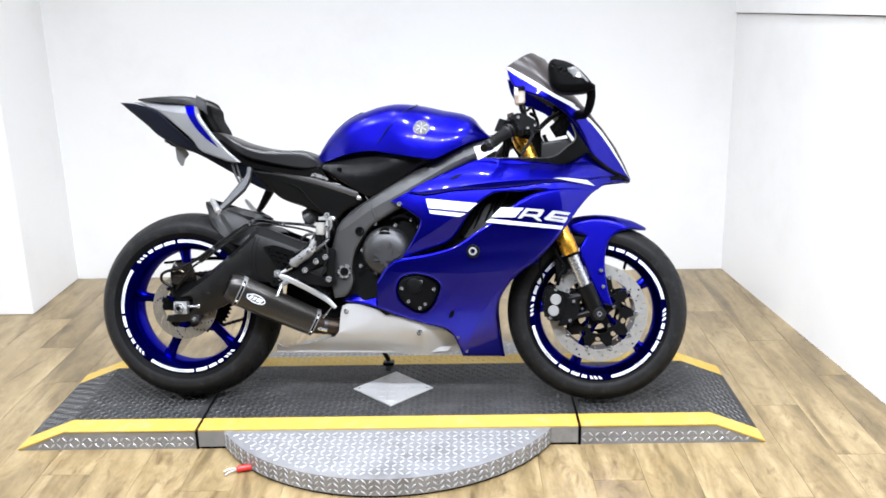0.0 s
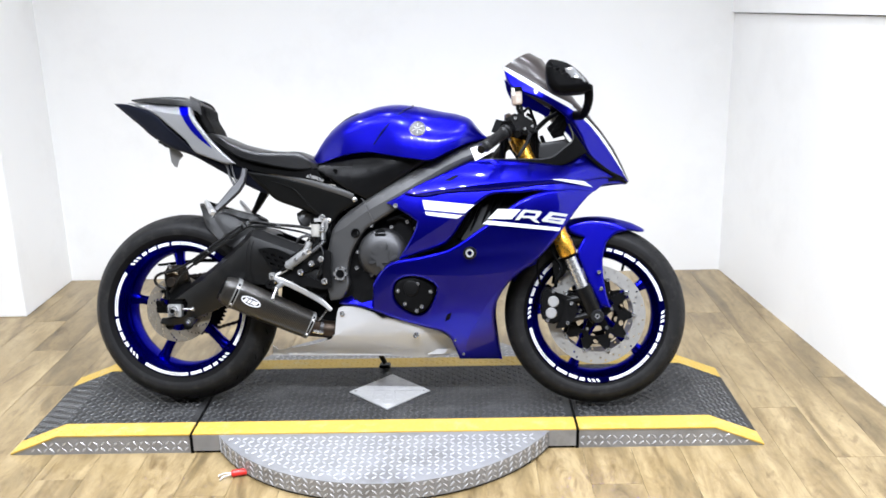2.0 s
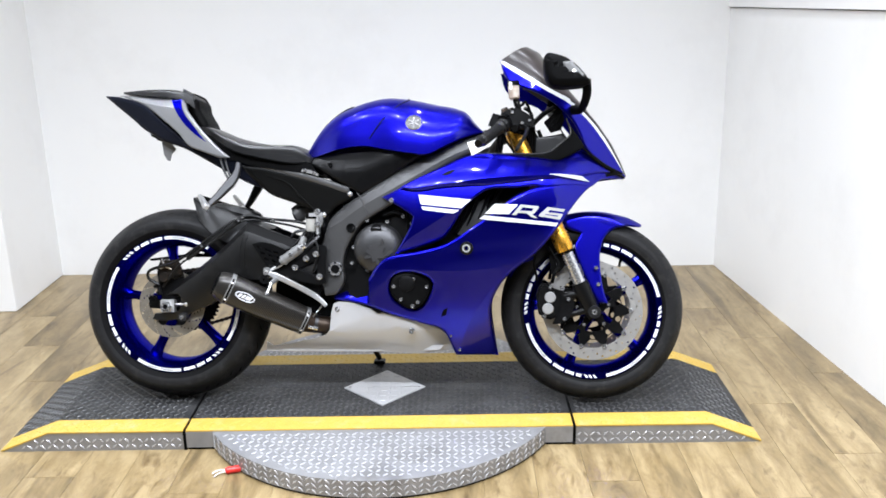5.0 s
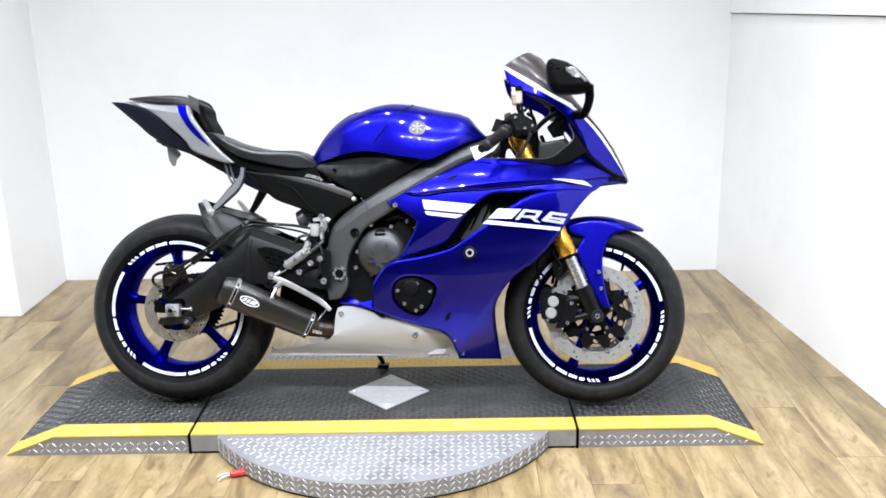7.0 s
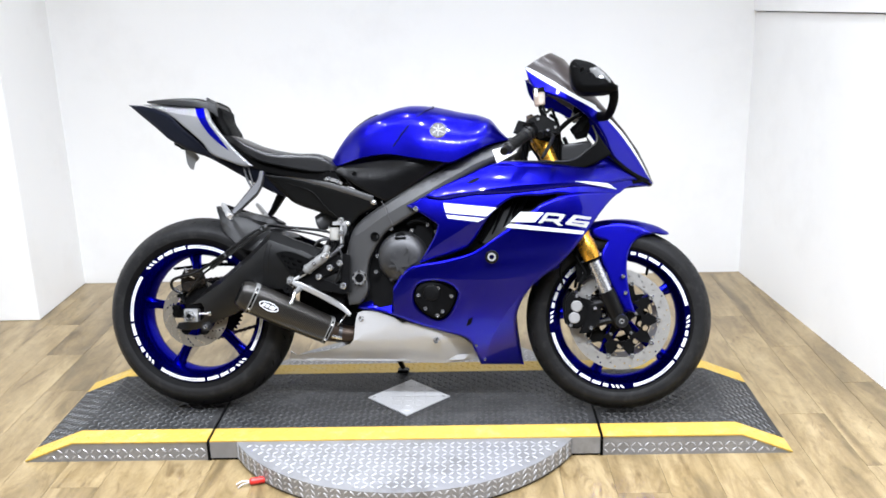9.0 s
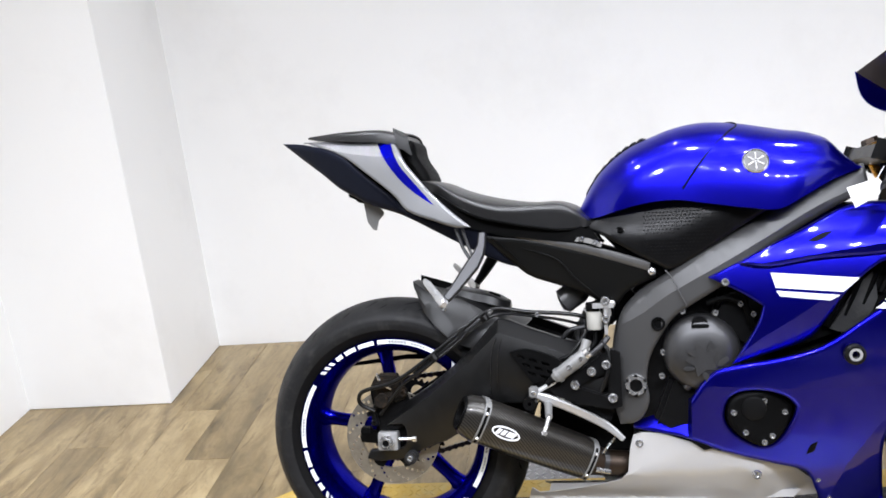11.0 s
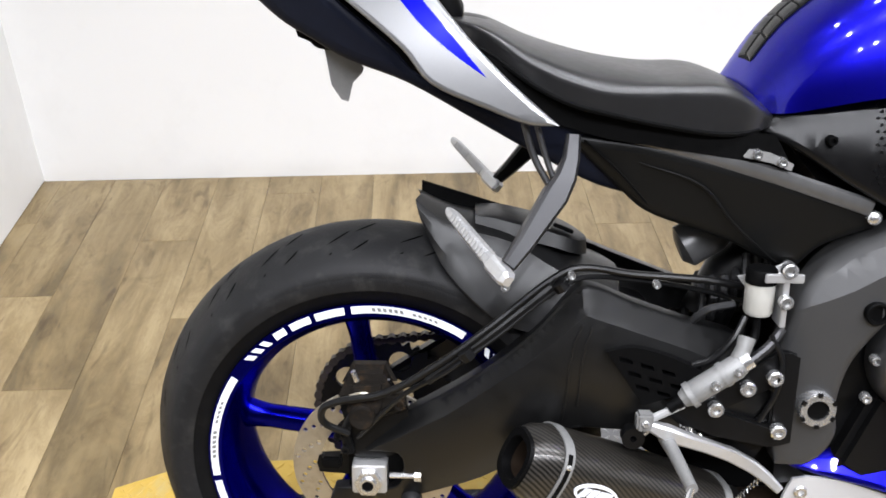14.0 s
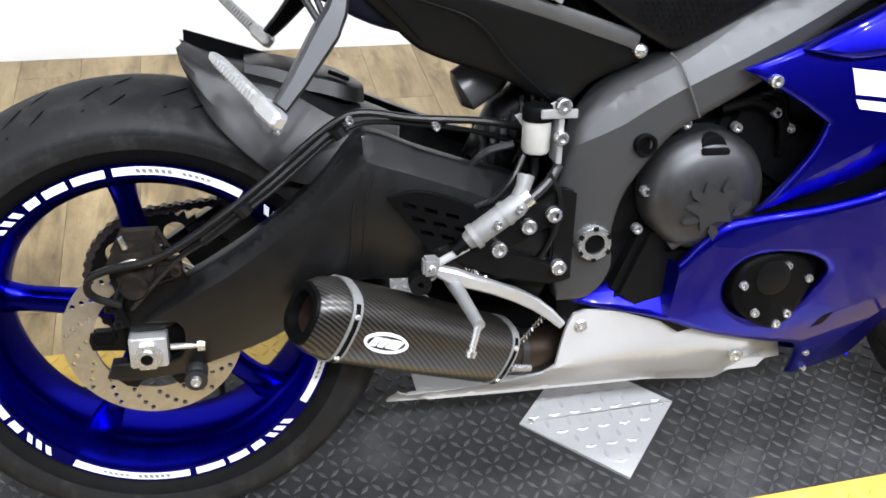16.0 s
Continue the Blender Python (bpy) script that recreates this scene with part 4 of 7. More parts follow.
# ---- rear hugger ----
HUG = [((-0.622, -0.036, 0.637), (-0.629, -0.030, 0.662), (-0.622, 0.664)), ((-0.588, -0.085, 0.585), (-0.582, -0.055, 0.635), (-0.575, 0.645)), ((-0.531, -0.105, 0.534), (-0.510, -0.068, 0.619), (-0.500, 0.628)), ((-0.475, -0.108, 0.515), (-0.448, -0.085, 0.587), (-0.440, 0.600)), ((-0.400, -0.105, 0.510), (-0.375, -0.090, 0.555), (-0.360, 0.566))]
rings = []
for low, crease, mid in HUG:
    low, crease, mid = Vector(low), Vector(crease), Vector((mid[0], 0, mid[1]))
    ring = [low, low.lerp(crease, 0.35) + Vector((0, -0.006, 0)), low.lerp(crease, 0.7) + Vector((0, -0.005, 0)), crease, crease.lerp(mid, 0.4), crease.lerp(mid, 0.8)]
    rings.append(ring + [Vector((p.x, -p.y, p.z)) for p in reversed(ring)])
fine = []
for k in range(21):
    u = k / 20 * (len(rings) - 1)
    i = min(int(u), len(rings) - 2)
    f = u - i
    r0, r1, r2, r3 = rings[max(0, i - 1)], rings[i], rings[i + 1], rings[min(len(rings) - 1, i + 2)]
    fine.append([tuple(0.5 * (2 * q + (r - p) * f + (2 * p - 5 * q + 4 * r - w) * f * f + (3 * q - p - 3 * r + w) * f ** 3)) for p, q, r, w in zip(r0, r1, r2, r3)])
hug = loft(fine, closed=False, caps=False)
shell(hug, (0.002, 0, -0.004))
guard_r = part("rear_mudguard", hug, HUGGER, bike, "matt dark grey rear mudguard", sharp=22)
rings = []
for k in range(13):
    u = k / 12
    x, rise = -0.552 + 0.146 * u, 0.009 * min(1, 0.25 + 4 * u)
    z = 0.640 - 0.24 * (x + 0.552) - 0.32 * max(0, x + 0.45) ** 1.2
    w = 0.043 * math.sqrt(max(0.05, 1 - max(0, (u - 0.72) / 0.28) ** 2)) * (0.72 + 0.28 * min(1, 3 * u))
    rings.append([(x, -w - 0.006, z - 0.010), (x, -w, z + rise * 0.75), (x, -w + 0.006, z + rise), (x, w - 0.006, z + rise), (x, w, z + rise * 0.75), (x, w + 0.006, z - 0.010)])
block_r = part("raised_centre", loft(rings), HUGGER, guard_r, "raised grey centre section", sharp=22)
# Not cut out: a black bar gives the slot its shade.
part("mudguard_slot", box(-0.014, 0.014, -0.003, 0.003, -0.004, 0.0012, 0.001, pose(-0.438, -0.026, 0.626, 0, 22, 0)), BLACK, block_r)
part("side_fin", prism([(-0.624, 0.636), (-0.624, 0.672), (-0.500, 0.634), (-0.430, 0.610), (-0.425, 0.580), (-0.540, 0.610)], 0.036, 0.040, 0.001), BLACK, guard_r, "upright black far edge")

# ---- frame, engine ----
BEAM = [(0.345, 0.872), (0.216, 0.832), (0.107, 0.776), (0.03, 0.722), (-0.049, 0.668), (-0.113, 0.628), (-0.152, 0.588), (-0.168, 0.546), (-0.182, 0.473), (-0.182, 0.399), (-0.168, 0.344), (-0.129, 0.354), (-0.105, 0.395), (-0.109, 0.437), (-0.099, 0.492), (-0.074, 0.537), (-0.046, 0.575), (-0.001, 0.605), (0.053, 0.638), (0.107, 0.684), (0.198, 0.742), (0.27, 0.781), (0.35, 0.818)]
BW = field([(0.345, 0.83, 0.115), (0.2, 0.77, 0.162), (0.1, 0.715, 0.168), (0.0, 0.65, 0.158), (-0.09, 0.6, 0.145), (-0.14, 0.5, 0.137), (-0.15, 0.38, 0.131)])
RIDGE = smooth_line([(-0.178, 0.545), (-0.160, 0.556), (-0.108, 0.585), (-0.072, 0.612), (-0.031, 0.637), (0.037, 0.674), (0.126, 0.724), (0.25, 0.793), (0.36, 0.836)])


def beam_width(x, z):
    return BW(x, z) + 0.003 - 0.38 * max(0, min(0.03, above(RIDGE, x, z))) - 1.1 * max(0, min(0.05, above(RIDGE, x, z) - 0.03))


for side in (-1, 1):
    beam = part("frame_beam", sheet(BEAM, beam_width, 0.03, step=0.014, roll=0.010, rolled=0.006, side=side, folds=[RIDGE]), FRAME, bike, "satin grey cast aluminium frame")
    if side < 0:
        part("pivot_nut", lathe([(0.0135, -0.149), (0.0215, -0.149), (0.0235, -0.145), (0.0235, -0.130), (0.0135, -0.130)], 28, (-0.132, 0, 0.431)), CHROME, beam, "bright slotted pivot nut")
        # Socket shade comes from a solid black infill.
        part("nut_socket", prism(circle((-0.132, 0.431), 0.0146, 12), -0.1455, -0.138, 0.0005), BLACK, beam, "black infill for the shaded hexagonal socket")
        for k in range(6):
            a = 2 * math.pi * k / 6
            part("nut_slot", box(-0.003, 0.003, -0.1502, -0.1475, 0.0185, 0.0235, 0, pose(-0.132, 0, 0.431) @ Matrix.Rotation(a, 4, "Y")), SATIN, beam)
        part("frame_plug", lathe([(1e-4, -0.1525), (0.0090, -0.1525), (0.0100, -0.1575), (0.0130, -0.1580), (0.0145, -0.1560), (0.0145, -0.135), (1e-4, -0.135)], 24, (-0.081, 0, 0.561)), BLACK, beam)
        # The seam's bright edge is put into the colour of a thin grey bar.
        part("beam_seam_highlight", tube([(-0.062, -0.151, 0.672), (-0.050, -0.157, 0.658), (-0.040, -0.165, 0.635), (-0.022, -0.166, 0.597)], 0.0015, 6), SUBRAIL, beam)
part("engine_block", prism([(-0.16, 0.36), (-0.09, 0.31), (0.15, 0.30), (0.27, 0.32), (0.33, 0.42), (0.36, 0.66), (0.2, 0.72), (0.05, 0.66), (-0.08, 0.57), (-0.13, 0.48)], -0.112, 0.112, 0.01), SATIN, bike, "dark engine block")
part("cylinder_head", prism([(0.02, 0.55), (0.06, 0.66), (0.2, 0.70), (0.3, 0.66), (0.27, 0.52), (0.12, 0.48)], -0.135, 0.135, 0.012), SATIN, bike)
for k in range(3):
    part("wiring_loom", tube([(0.02 + 0.02 * k, -0.14, 0.60), (0.06 + 0.015 * k, -0.15, 0.61 + 0.006 * k), (0.1, -0.15, 0.585 - 0.01 * k), (0.108, -0.14, 0.54)], 0.006 - 0.001 * k, 8), BLACK, bike)
for x, z, w in ((0.085, 0.597, 0.155), (0.11, 0.575, 0.15), (-0.03, 0.585, 0.15), (-0.073, 0.50, 0.15), (-0.078, 0.45, 0.15), (0.035, 0.58, 0.155)):
    bolt(x, z, -w, 0.0065, bike, CHROME)
clutch = part("clutch_cover", lathe([(1e-4, -0.178), (0.03, -0.1785), (0.052, -0.175), (0.07, -0.166), (0.078, -0.152), (0.080, -0.12), (0.06, -0.11), (1e-4, -0.11)], 56, (0.006, 0, 0.497), closed=False), ENGINE, bike, "grey cast clutch cover")
star = [(0.004 + r * math.cos(a), 0.487 + r * math.sin(a)) for k in range(10) for r, a in [((0.034, 0.019)[k % 2], 0.62 + math.pi * k / 5)]]
part("cast_star", prism(star, -0.1815, -0.172, 0.0012), ENGINE, clutch)
for ex, ez, turn in ((-0.017, 0.503, -35), (0.019, 0.514, 70), (0.043, 0.483, 35), (-0.024, 0.469, 5), (0.010, 0.452, -60)):
    c, s = math.cos(radians(turn)), math.sin(radians(turn))
    leaf = [(ex + c * u - s * v, ez + s * u + c * v) for u, v in ((-0.012, 0.0), (-0.006, -0.0045), (0.010, -0.004), (0.013, 0.0), (0.010, 0.004), (-0.006, 0.0045))]
    part("cast_rib", prism(leaf, -0.1830, -0.168, 0.0014), ENGINE, clutch)
filler = part("oil_filler_cap", lathe([(1e-4, -0.168), (0.017, -0.168), (0.019, -0.164), (0.019, -0.14), (1e-4, -0.14)], 24, (0.002, 0, 0.556), closed=False), SATIN, clutch, "black oil filler cap")
part("grip_bar", box(-0.0155, 0.0195, -0.1765, -0.166, 0.552, 0.560, 0.0015), SATIN, filler)
part("hose_elbow", tube([(-0.03, -0.15, 0.425), (-0.012, -0.158, 0.445), (0.005, -0.158, 0.47)], [0.008, 0.009, 0.0075], 10), ENGINE, bike)
part("lower_case", prism([(-0.1, 0.35), (-0.06, 0.45), (0.06, 0.45), (0.1, 0.30), (0.0, 0.28)], -0.14, -0.1, 0.01), SATIN, bike)

# ---- tank ----
TT = curve1([(-0.238, 0.806), (-0.226, 0.829), (-0.197, 0.876), (-0.165, 0.909), (-0.13, 0.935), (-0.08, 0.957), (-0.025, 0.975), (0.02, 0.982), (0.09, 0.978), (0.187, 0.958), (0.253, 0.944), (0.281, 0.931), (0.302, 0.905), (0.335, 0.868)])
TB = curve1([(-0.238, 0.787), (-0.2, 0.788), (-0.167, 0.797), (-0.111, 0.811), (-0.038, 0.817), (0.035, 0.805), (0.107, 0.793), (0.162, 0.788), (0.216, 0.813), (0.27, 0.840), (0.335, 0.862)])
TW = curve1([(-0.238, 0.080), (-0.2, 0.110), (-0.15, 0.136), (-0.08, 0.160), (0.0, 0.182), (0.1, 0.201), (0.17, 0.203), (0.24, 0.180), (0.335, 0.125)])


def tank_point(x, a, out=0.0):
    t, b, w = TT(x), TB(x), TW(x)
    y = w * math.copysign(abs(math.sin(a)) ** 0.78, math.sin(a))
    dent = 0.010 * math.exp(-(((x + 0.02) / 0.09) ** 2)) * math.exp(-(((abs(a) - 1.35) / 0.35) ** 2))
    dent += 0.006 * math.exp(-(((x - 0.21) / 0.06) ** 2)) * math.exp(-(((abs(a) - 0.98) / 0.26) ** 2))
    z = b + (t - b) * max(0.0, math.cos(a)) ** 0.72
    n = Vector((0, math.sin(a), math.cos(a)))
    return Vector((x, y - math.copysign(dent, y), z)) + n * out


XS = [-0.238 + 0.573 * k / 60 for k in range(61)]
AS = [math.pi * (k / 40 - 0.5) for k in range(41)]
tank = part("fuel_tank", loft([[tank_point(x, a) for a in AS] for x in XS], caps=True), BLUE, bike, "glossy pearl blue fuel tank", sharp=60)
for side in (-1, 1):
    seam = [tank_point(x, side * a, 0.0008) for x, a in ((0.083, 0.0), (0.092, 0.22), (0.098, 0.42), (0.072, 0.72), (0.024, 1.15), (-0.02, 1.5))]
    part("tank_seam", tube(seam, 0.0019, 6), NAVY, tank)
def tank_side(x, z):
    """The angle on the tank's section at which it has the height z."""
    t, b = TT(x), TB(x)
    return math.acos(min(1, max(0, (z - b) / (t - b))) ** (1 / 0.72))


for side in (-1, 1):
    c = tank_point(0.122, side * tank_side(0.122, 0.885))
    n = Vector((0, side * 0.93, 0.36)).normalized()
    m = Matrix.Translation(c) @ n.to_track_quat("Y", "Z").to_matrix().to_4x4()
    em = lathe([(1e-4, 0.002), (0.0228, 0.002), (0.0245, 0.0048), (0.0262, 0.003), (0.0262, -0.004), (1e-4, -0.004)], 40, closed=False)
    bmesh.ops.transform(em, matrix=m, verts=em.verts)
    badge = part("tank_badge", em, CHROME, tank, "round chrome badge")
    face = lathe([(1e-4, 0.0034), (0.0222, 0.0034), (0.0222, 0.001), (1e-4, 0.001)], 32, closed=False)
    bmesh.ops.transform(face, matrix=m, verts=face.verts)
    part("badge_face", face, SUBRAIL, badge, "grey badge face")
    for k in range(6):
        fan = prism([(-0.0008, 0.002), (0.0008, 0.002), (0.0014, 0.0175), (-0.0014, 0.0175)], 0.003, 0.0048)
        bmesh.ops.transform(fan, matrix=m @ Matrix.Rotation(radians(60 * k), 4, "Y"), verts=fan.verts)
        part("badge_mark", fan, CHROME, badge)
# centre pad on the tank's rear slope
pad_rows = [[tank_point(-0.221 + 0.135 * i / 14, a, 0.0022) for a in np.linspace(-0.20, 0.20, 7)] for i in range(15)]
backing = part("tank_pad", shell(loft(pad_rows, closed=False, caps=False), (0, 0, -0.005)), RUBBER, tank, "black rubber tank pad")
for k in range(8):
    x0, x1 = -0.219 + 0.0166 * k, -0.219 + 0.0166 * k + 0.0138
    for a0, a1 in ((-0.19, -0.015), (0.015, 0.19)):
        g = [[tank_point(x0 + (x1 - x0) * i / 3 - 0.012 * abs(a0 + (a1 - a0) * j / 4), a0 + (a1 - a0) * j / 4, 0.0065 if 0 < i < 3 and 0 < j < 4 else 0.0048) for j in range(5)] for i in range(4)]
        part("pad_segment", shell(loft(g, closed=False, caps=False), (0, 0, -0.006)), HUGGER, backing, "raised rubber pad segment", sharp=25)
part("airbox", prism([(-0.175, 0.745), (-0.08, 0.785), (0.10, 0.785), (0.05, 0.715), (-0.05, 0.655), (-0.12, 0.685)], -0.095, 0.095, 0.006), BLACK, bike, "black plastic inner cover")
COVER = [(-0.205, 0.787), (-0.147, 0.805), (-0.074, 0.820), (-0.001, 0.819), (0.072, 0.810), (0.165, 0.794), (0.126, 0.775), (0.072, 0.742), (0.017, 0.706), (-0.047, 0.672), (-0.074, 0.682), (-0.129, 0.713), (-0.184, 0.747), (-0.225, 0.768)]
CW = field([(-0.21, 0.78, 0.108), (-0.15, 0.77, 0.135), (-0.07, 0.8, 0.149), (0.0, 0.77, 0.154), (0.1, 0.79, 0.166), (-0.05, 0.69, 0.14), (0.15, 0.79, 0.168)])
KNEE = smooth_line([(-0.235, 0.763), (-0.20, 0.758), (-0.15, 0.750), (-0.09, 0.742), (-0.05, 0.744), (0.04, 0.776), (0.18, 0.80)], 18)


def knee_width(x, z):
    """The knee panel leans in above its fold."""
    return CW(x, z) - 0.40 * max(0, above(KNEE, x, z))


for side in (-1, 1):
    cover = part("tank_side_cover", sheet(COVER, knee_width, 0.02, step=0.02, roll=0.008, rolled=0.005, side=side, out=-0.001), GRIPTEX, bike, "black textured knee grip panel")
    if side < 0:
        nub = bmesh.new()
        for i in range(33):
            for j in range(19):
                x, z = -0.10 + 0.0076 * i + 0.0038 * (j % 2), 0.685 + 0.0072 * j
                if edge_distance(np.array([(x, z)]), [COVER])[0] > 0.013 and (0.66 + 0.58 * (x + 0.05)) < z and abs(above(KNEE, x, z)) > 0.004:
                    y = -knee_width(x, z)
                    prism([(x - 0.0026, z), (x, z - 0.0019), (x + 0.0026, z), (x, z + 0.0019)], y + 0.002, y - 0.0003, bm=nub)
        stuff(part("grip_texture", nub, GRIPTEX, cover))
        bolt(-0.151, 0.761, -0.1315, 0.0062, cover, BLACK)
part("valve_stem", tube([(FRONT[0] + 0.19 * math.cos(1.05), -0.012, FRONT[1] + 0.19 * math.sin(1.05)), (FRONT[0] + 0.165 * math.cos(1.02), -0.03, FRONT[1] + 0.165 * math.sin(1.02))], [0.005, 0.004], 10, False), BLACK, front_wheel, "black rubber valve stem")

# ---- seat and tail ----
ST = curve1([(-0.592, 0.893), (-0.548, 0.888), (-0.489, 0.864), (-0.411, 0.842), (-0.333, 0.830), (-0.268, 0.827), (-0.235, 0.812), (-0.208, 0.789)])
SB = curve1([(-0.592, 0.870), (-0.539, 0.853), (-0.501, 0.827), (-0.454, 0.803), (-0.397, 0.788), (-0.341, 0.776), (-0.251, 0.766), (-0.208, 0.773)])
SW = curve1([(-0.592, 0.075), (-0.54, 0.115), (-0.48, 0.138), (-0.42, 0.144), (-0.34, 0.138), (-0.27, 0.131), (-0.235, 0.122), (-0.218, 0.112), (-0.208, 0.098)])
rings = []
for k in range(37):
    x = -0.592 + 0.384 * k / 36
    t, b, w = ST(x), SB(x), SW(x)
    ring = []
    edge = float(np.interp(x, [-0.58, -0.50, -0.41, -0.33, -0.26, -0.21], [0.10, 0.36, 0.42, 0.16, 0.16, 0.40]))
    for j in range(45):
        s = 2 * j / 44 - 1
        u = abs(s)
        out = 0.94 * u / 0.64 if u < 0.64 else 0.94 + 0.05 * math.sin(math.pi / 2 * (u - 0.64) / 0.14) if u < 0.78 else 0.99 - 0.015 * (u - 0.78) / 0.22
        y = w * math.copysign(out, s)
        low = 0.75 * edge * (u / 0.64) ** 3 if u < 0.64 else edge * (0.75 + 0.25 * (u - 0.64) / 0.07) if u < 0.71 else edge + (1 - edge) * ((u - 0.71) / 0.29) ** 1.1
        ring.append((x, y, t - (t - b) * low - 0.006 * math.exp(-((y / 0.012) ** 2)) * (x < -0.54)))
    rings.append(ring)
seat = part("rider_seat", loft(rings), VINYL, bike, "black vinyl rider seat", sharp=60)
for side in (-1, 1):
    part("seat_piping", tube([(x, side * (SW(x) * 0.975), SB(x) + 0.001) for x in np.linspace(-0.57, -0.23, 14)], 0.003, 6), BLACK, seat)
part("seat_nose_filler", box(-0.25, -0.20, -0.098, 0.098, 0.748, 0.796, 0.008), BLACK, seat)
part("seat_base", prism([(-0.60, 0.865), (-0.54, 0.845), (-0.50, 0.822), (-0.45, 0.797), (-0.34, 0.770), (-0.215, 0.760), (-0.20, 0.735), (-0.40, 0.765), (-0.52, 0.80)], -0.122, 0.122, 0.006), BLACK, bike)

PST = curve1([(-0.862, 1.013), (-0.80, 1.0165), (-0.747, 1.018), (-0.66, 1.012), (-0.615, 0.996)])
PSB = curve1([(-0.862, 1.007), (-0.747, 0.991), (-0.66, 0.980), (-0.615, 0.966)])
PSW = curve1([(-0.862, 0.034), (-0.80, 0.060), (-0.70, 0.077), (-0.615, 0.080)])
rings = []
for k in range(25):
    x = -0.862 + 0.247 * k / 24
    t, b, w = PST(x), PSB(x), PSW(x)
    rings.append([(x, w * math.copysign(abs(math.sin(a)) ** 0.5, math.sin(a)), b + (t - b) * max(0, math.cos(a)) ** 0.35) for a in [math.pi * (j / 24 - 0.5) for j in range(25)]])
pseat = part("passenger_seat", loft(rings), VINYL, bike, "black vinyl passenger seat pad", sharp=60)
strap_rows = []
for k in range(15):
    v = k / 14
    a = math.pi * (v - 0.5)
    y, drop = 0.086 * math.copysign(abs(math.sin(a)) ** 0.45, math.sin(a)), 0.046 * (1 - max(0, math.cos(a)) ** 0.35)
    wave = 0.0025 * math.sin(9 * v + 0.6)
    strap_rows.append([(-0.648 + 0.034 * u + wave * (1 - u) + 0.012 * drop / 0.046, y, 1.0165 - 0.016 * u - drop + 0.0025 * math.sin(5 * u + 6 * v)) for u in (0, 0.2, 0.4, 0.6, 0.8, 1)])
strap = loft(strap_rows, closed=False, caps=False)
shell(strap, (0, 0, -0.003))
part("seat_strap", strap, MAT, pseat, "rumpled grey webbing passenger strap")
part("tail_neck", sheet([(-0.64, 0.968), (-0.622, 0.990), (-0.604, 0.980), (-0.598, 0.950), (-0.570, 0.898), (-0.576, 0.868), (-0.61, 0.90)], 0.060, 0.120, step=0.02, roll=0.02, rolled=0.018), BLACK, bike, "black cover behind the rider seat")

TAILB = [(-0.935, 1.003), (-0.86, 0.992), (-0.77, 0.960), (-0.722, 0.918), (-0.654, 0.861), (-0.62, 0.827), (-0.501, 0.789), (-0.44, 0.79), (-0.36, 0.76), (-0.34, 0.68), (-0.406, 0.697), (-0.482, 0.735), (-0.549, 0.772), (-0.635, 0.818), (-0.708, 0.843), (-0.751, 0.866), (-0.788, 0.887), (-0.827, 0.920), (-0.884, 0.963)]
TAILS = [(-0.870, 1.000), (-0.75, 0.992), (-0.652, 0.986), (-0.612, 0.932), (-0.561, 0.872), (-0.513, 0.825), (-0.463, 0.783), (-0.495, 0.783), (-0.542, 0.799), (-0.605, 0.825), (-0.637, 0.861), (-0.704, 0.914), (-0.752, 0.950), (-0.79, 0.970), (-0.84, 0.988)]
TSW = field([(-0.88, 0.995, 0.045), (-0.75, 0.985, 0.072), (-0.65, 0.98, 0.09), (-0.65, 0.93, 0.116), (-0.6, 0.89, 0.130), (-0.55, 0.83, 0.150), (-0.47, 0.785, 0.170), (-0.7, 0.92, 0.104), (-0.78, 0.965, 0.078)])
TBW = field([(-0.93, 1.0, 0.016), (-0.85, 0.965, 0.060), (-0.8, 0.94, 0.078), (-0.75, 0.88, 0.074), (-0.7, 0.85, 0.076), (-0.62, 0.82, 0.09), (-0.5, 0.76, 0.112), (-0.36, 0.72, 0.098), (-0.66, 0.87, 0.105), (-0.72, 0.92, 0.09)])
STRIPE = [(-0.686, 0.986), (-0.655, 0.985), (-0.625, 0.928), (-0.593, 0.890), (-0.543, 0.833), (-0.583, 0.860), (-0.621, 0.893), (-0.655, 0.935)]
COWLFOLD = smooth_line([(-0.83, 0.985), (-0.749, 0.963), (-0.668, 0.950), (-0.58, 0.938)], 12)


def cowl_width(x, z):
    """The tail cowl leans in above its fold."""
    return TSW(x, z) + 0.003 - 0.60 * max(0, above(COWLFOLD, x, z))


for side in (-1, 1):
    part("tail_underpanel", sheet(TAILB, TBW, 0.006, step=0.02, roll=0.014, rolled=0.010, side=side), NAVY, bike, "dark navy plastic tail underside")
    cowl = part("tail_cowl", sheet(TAILS, cowl_width, 0.006, step=0.014, roll=0.006, rolled=0.004, side=side, out=0.003, folds=[COWLFOLD]), TAILGREY, bike, "metallic blue-grey silver tail cowl")
    part("cowl_stripe", sheet(STRIPE, cowl_width, 0.002, step=0.014, roll=0.0, side=side, out=0.0038, folds=[COWLFOLD]), RIMBLUE, cowl, "blue tail stripe")
part("undertray", prism([(-0.85, 0.965), (-0.70, 0.975), (-0.62, 0.95), (-0.56, 0.87), (-0.45, 0.79), (-0.36, 0.75), (-0.35, 0.70), (-0.48, 0.745), (-0.63, 0.825), (-0.71, 0.855), (-0.76, 0.89), (-0.80, 0.94)], -0.05, 0.05, 0.006), BLACK, bike)
part("tail_light", prism([(-0.88, 0.985), (-0.82, 0.98), (-0.80, 0.955), (-0.86, 0.968)], -0.014, 0.014, 0.003), LENS, bike, "dark red tail light")
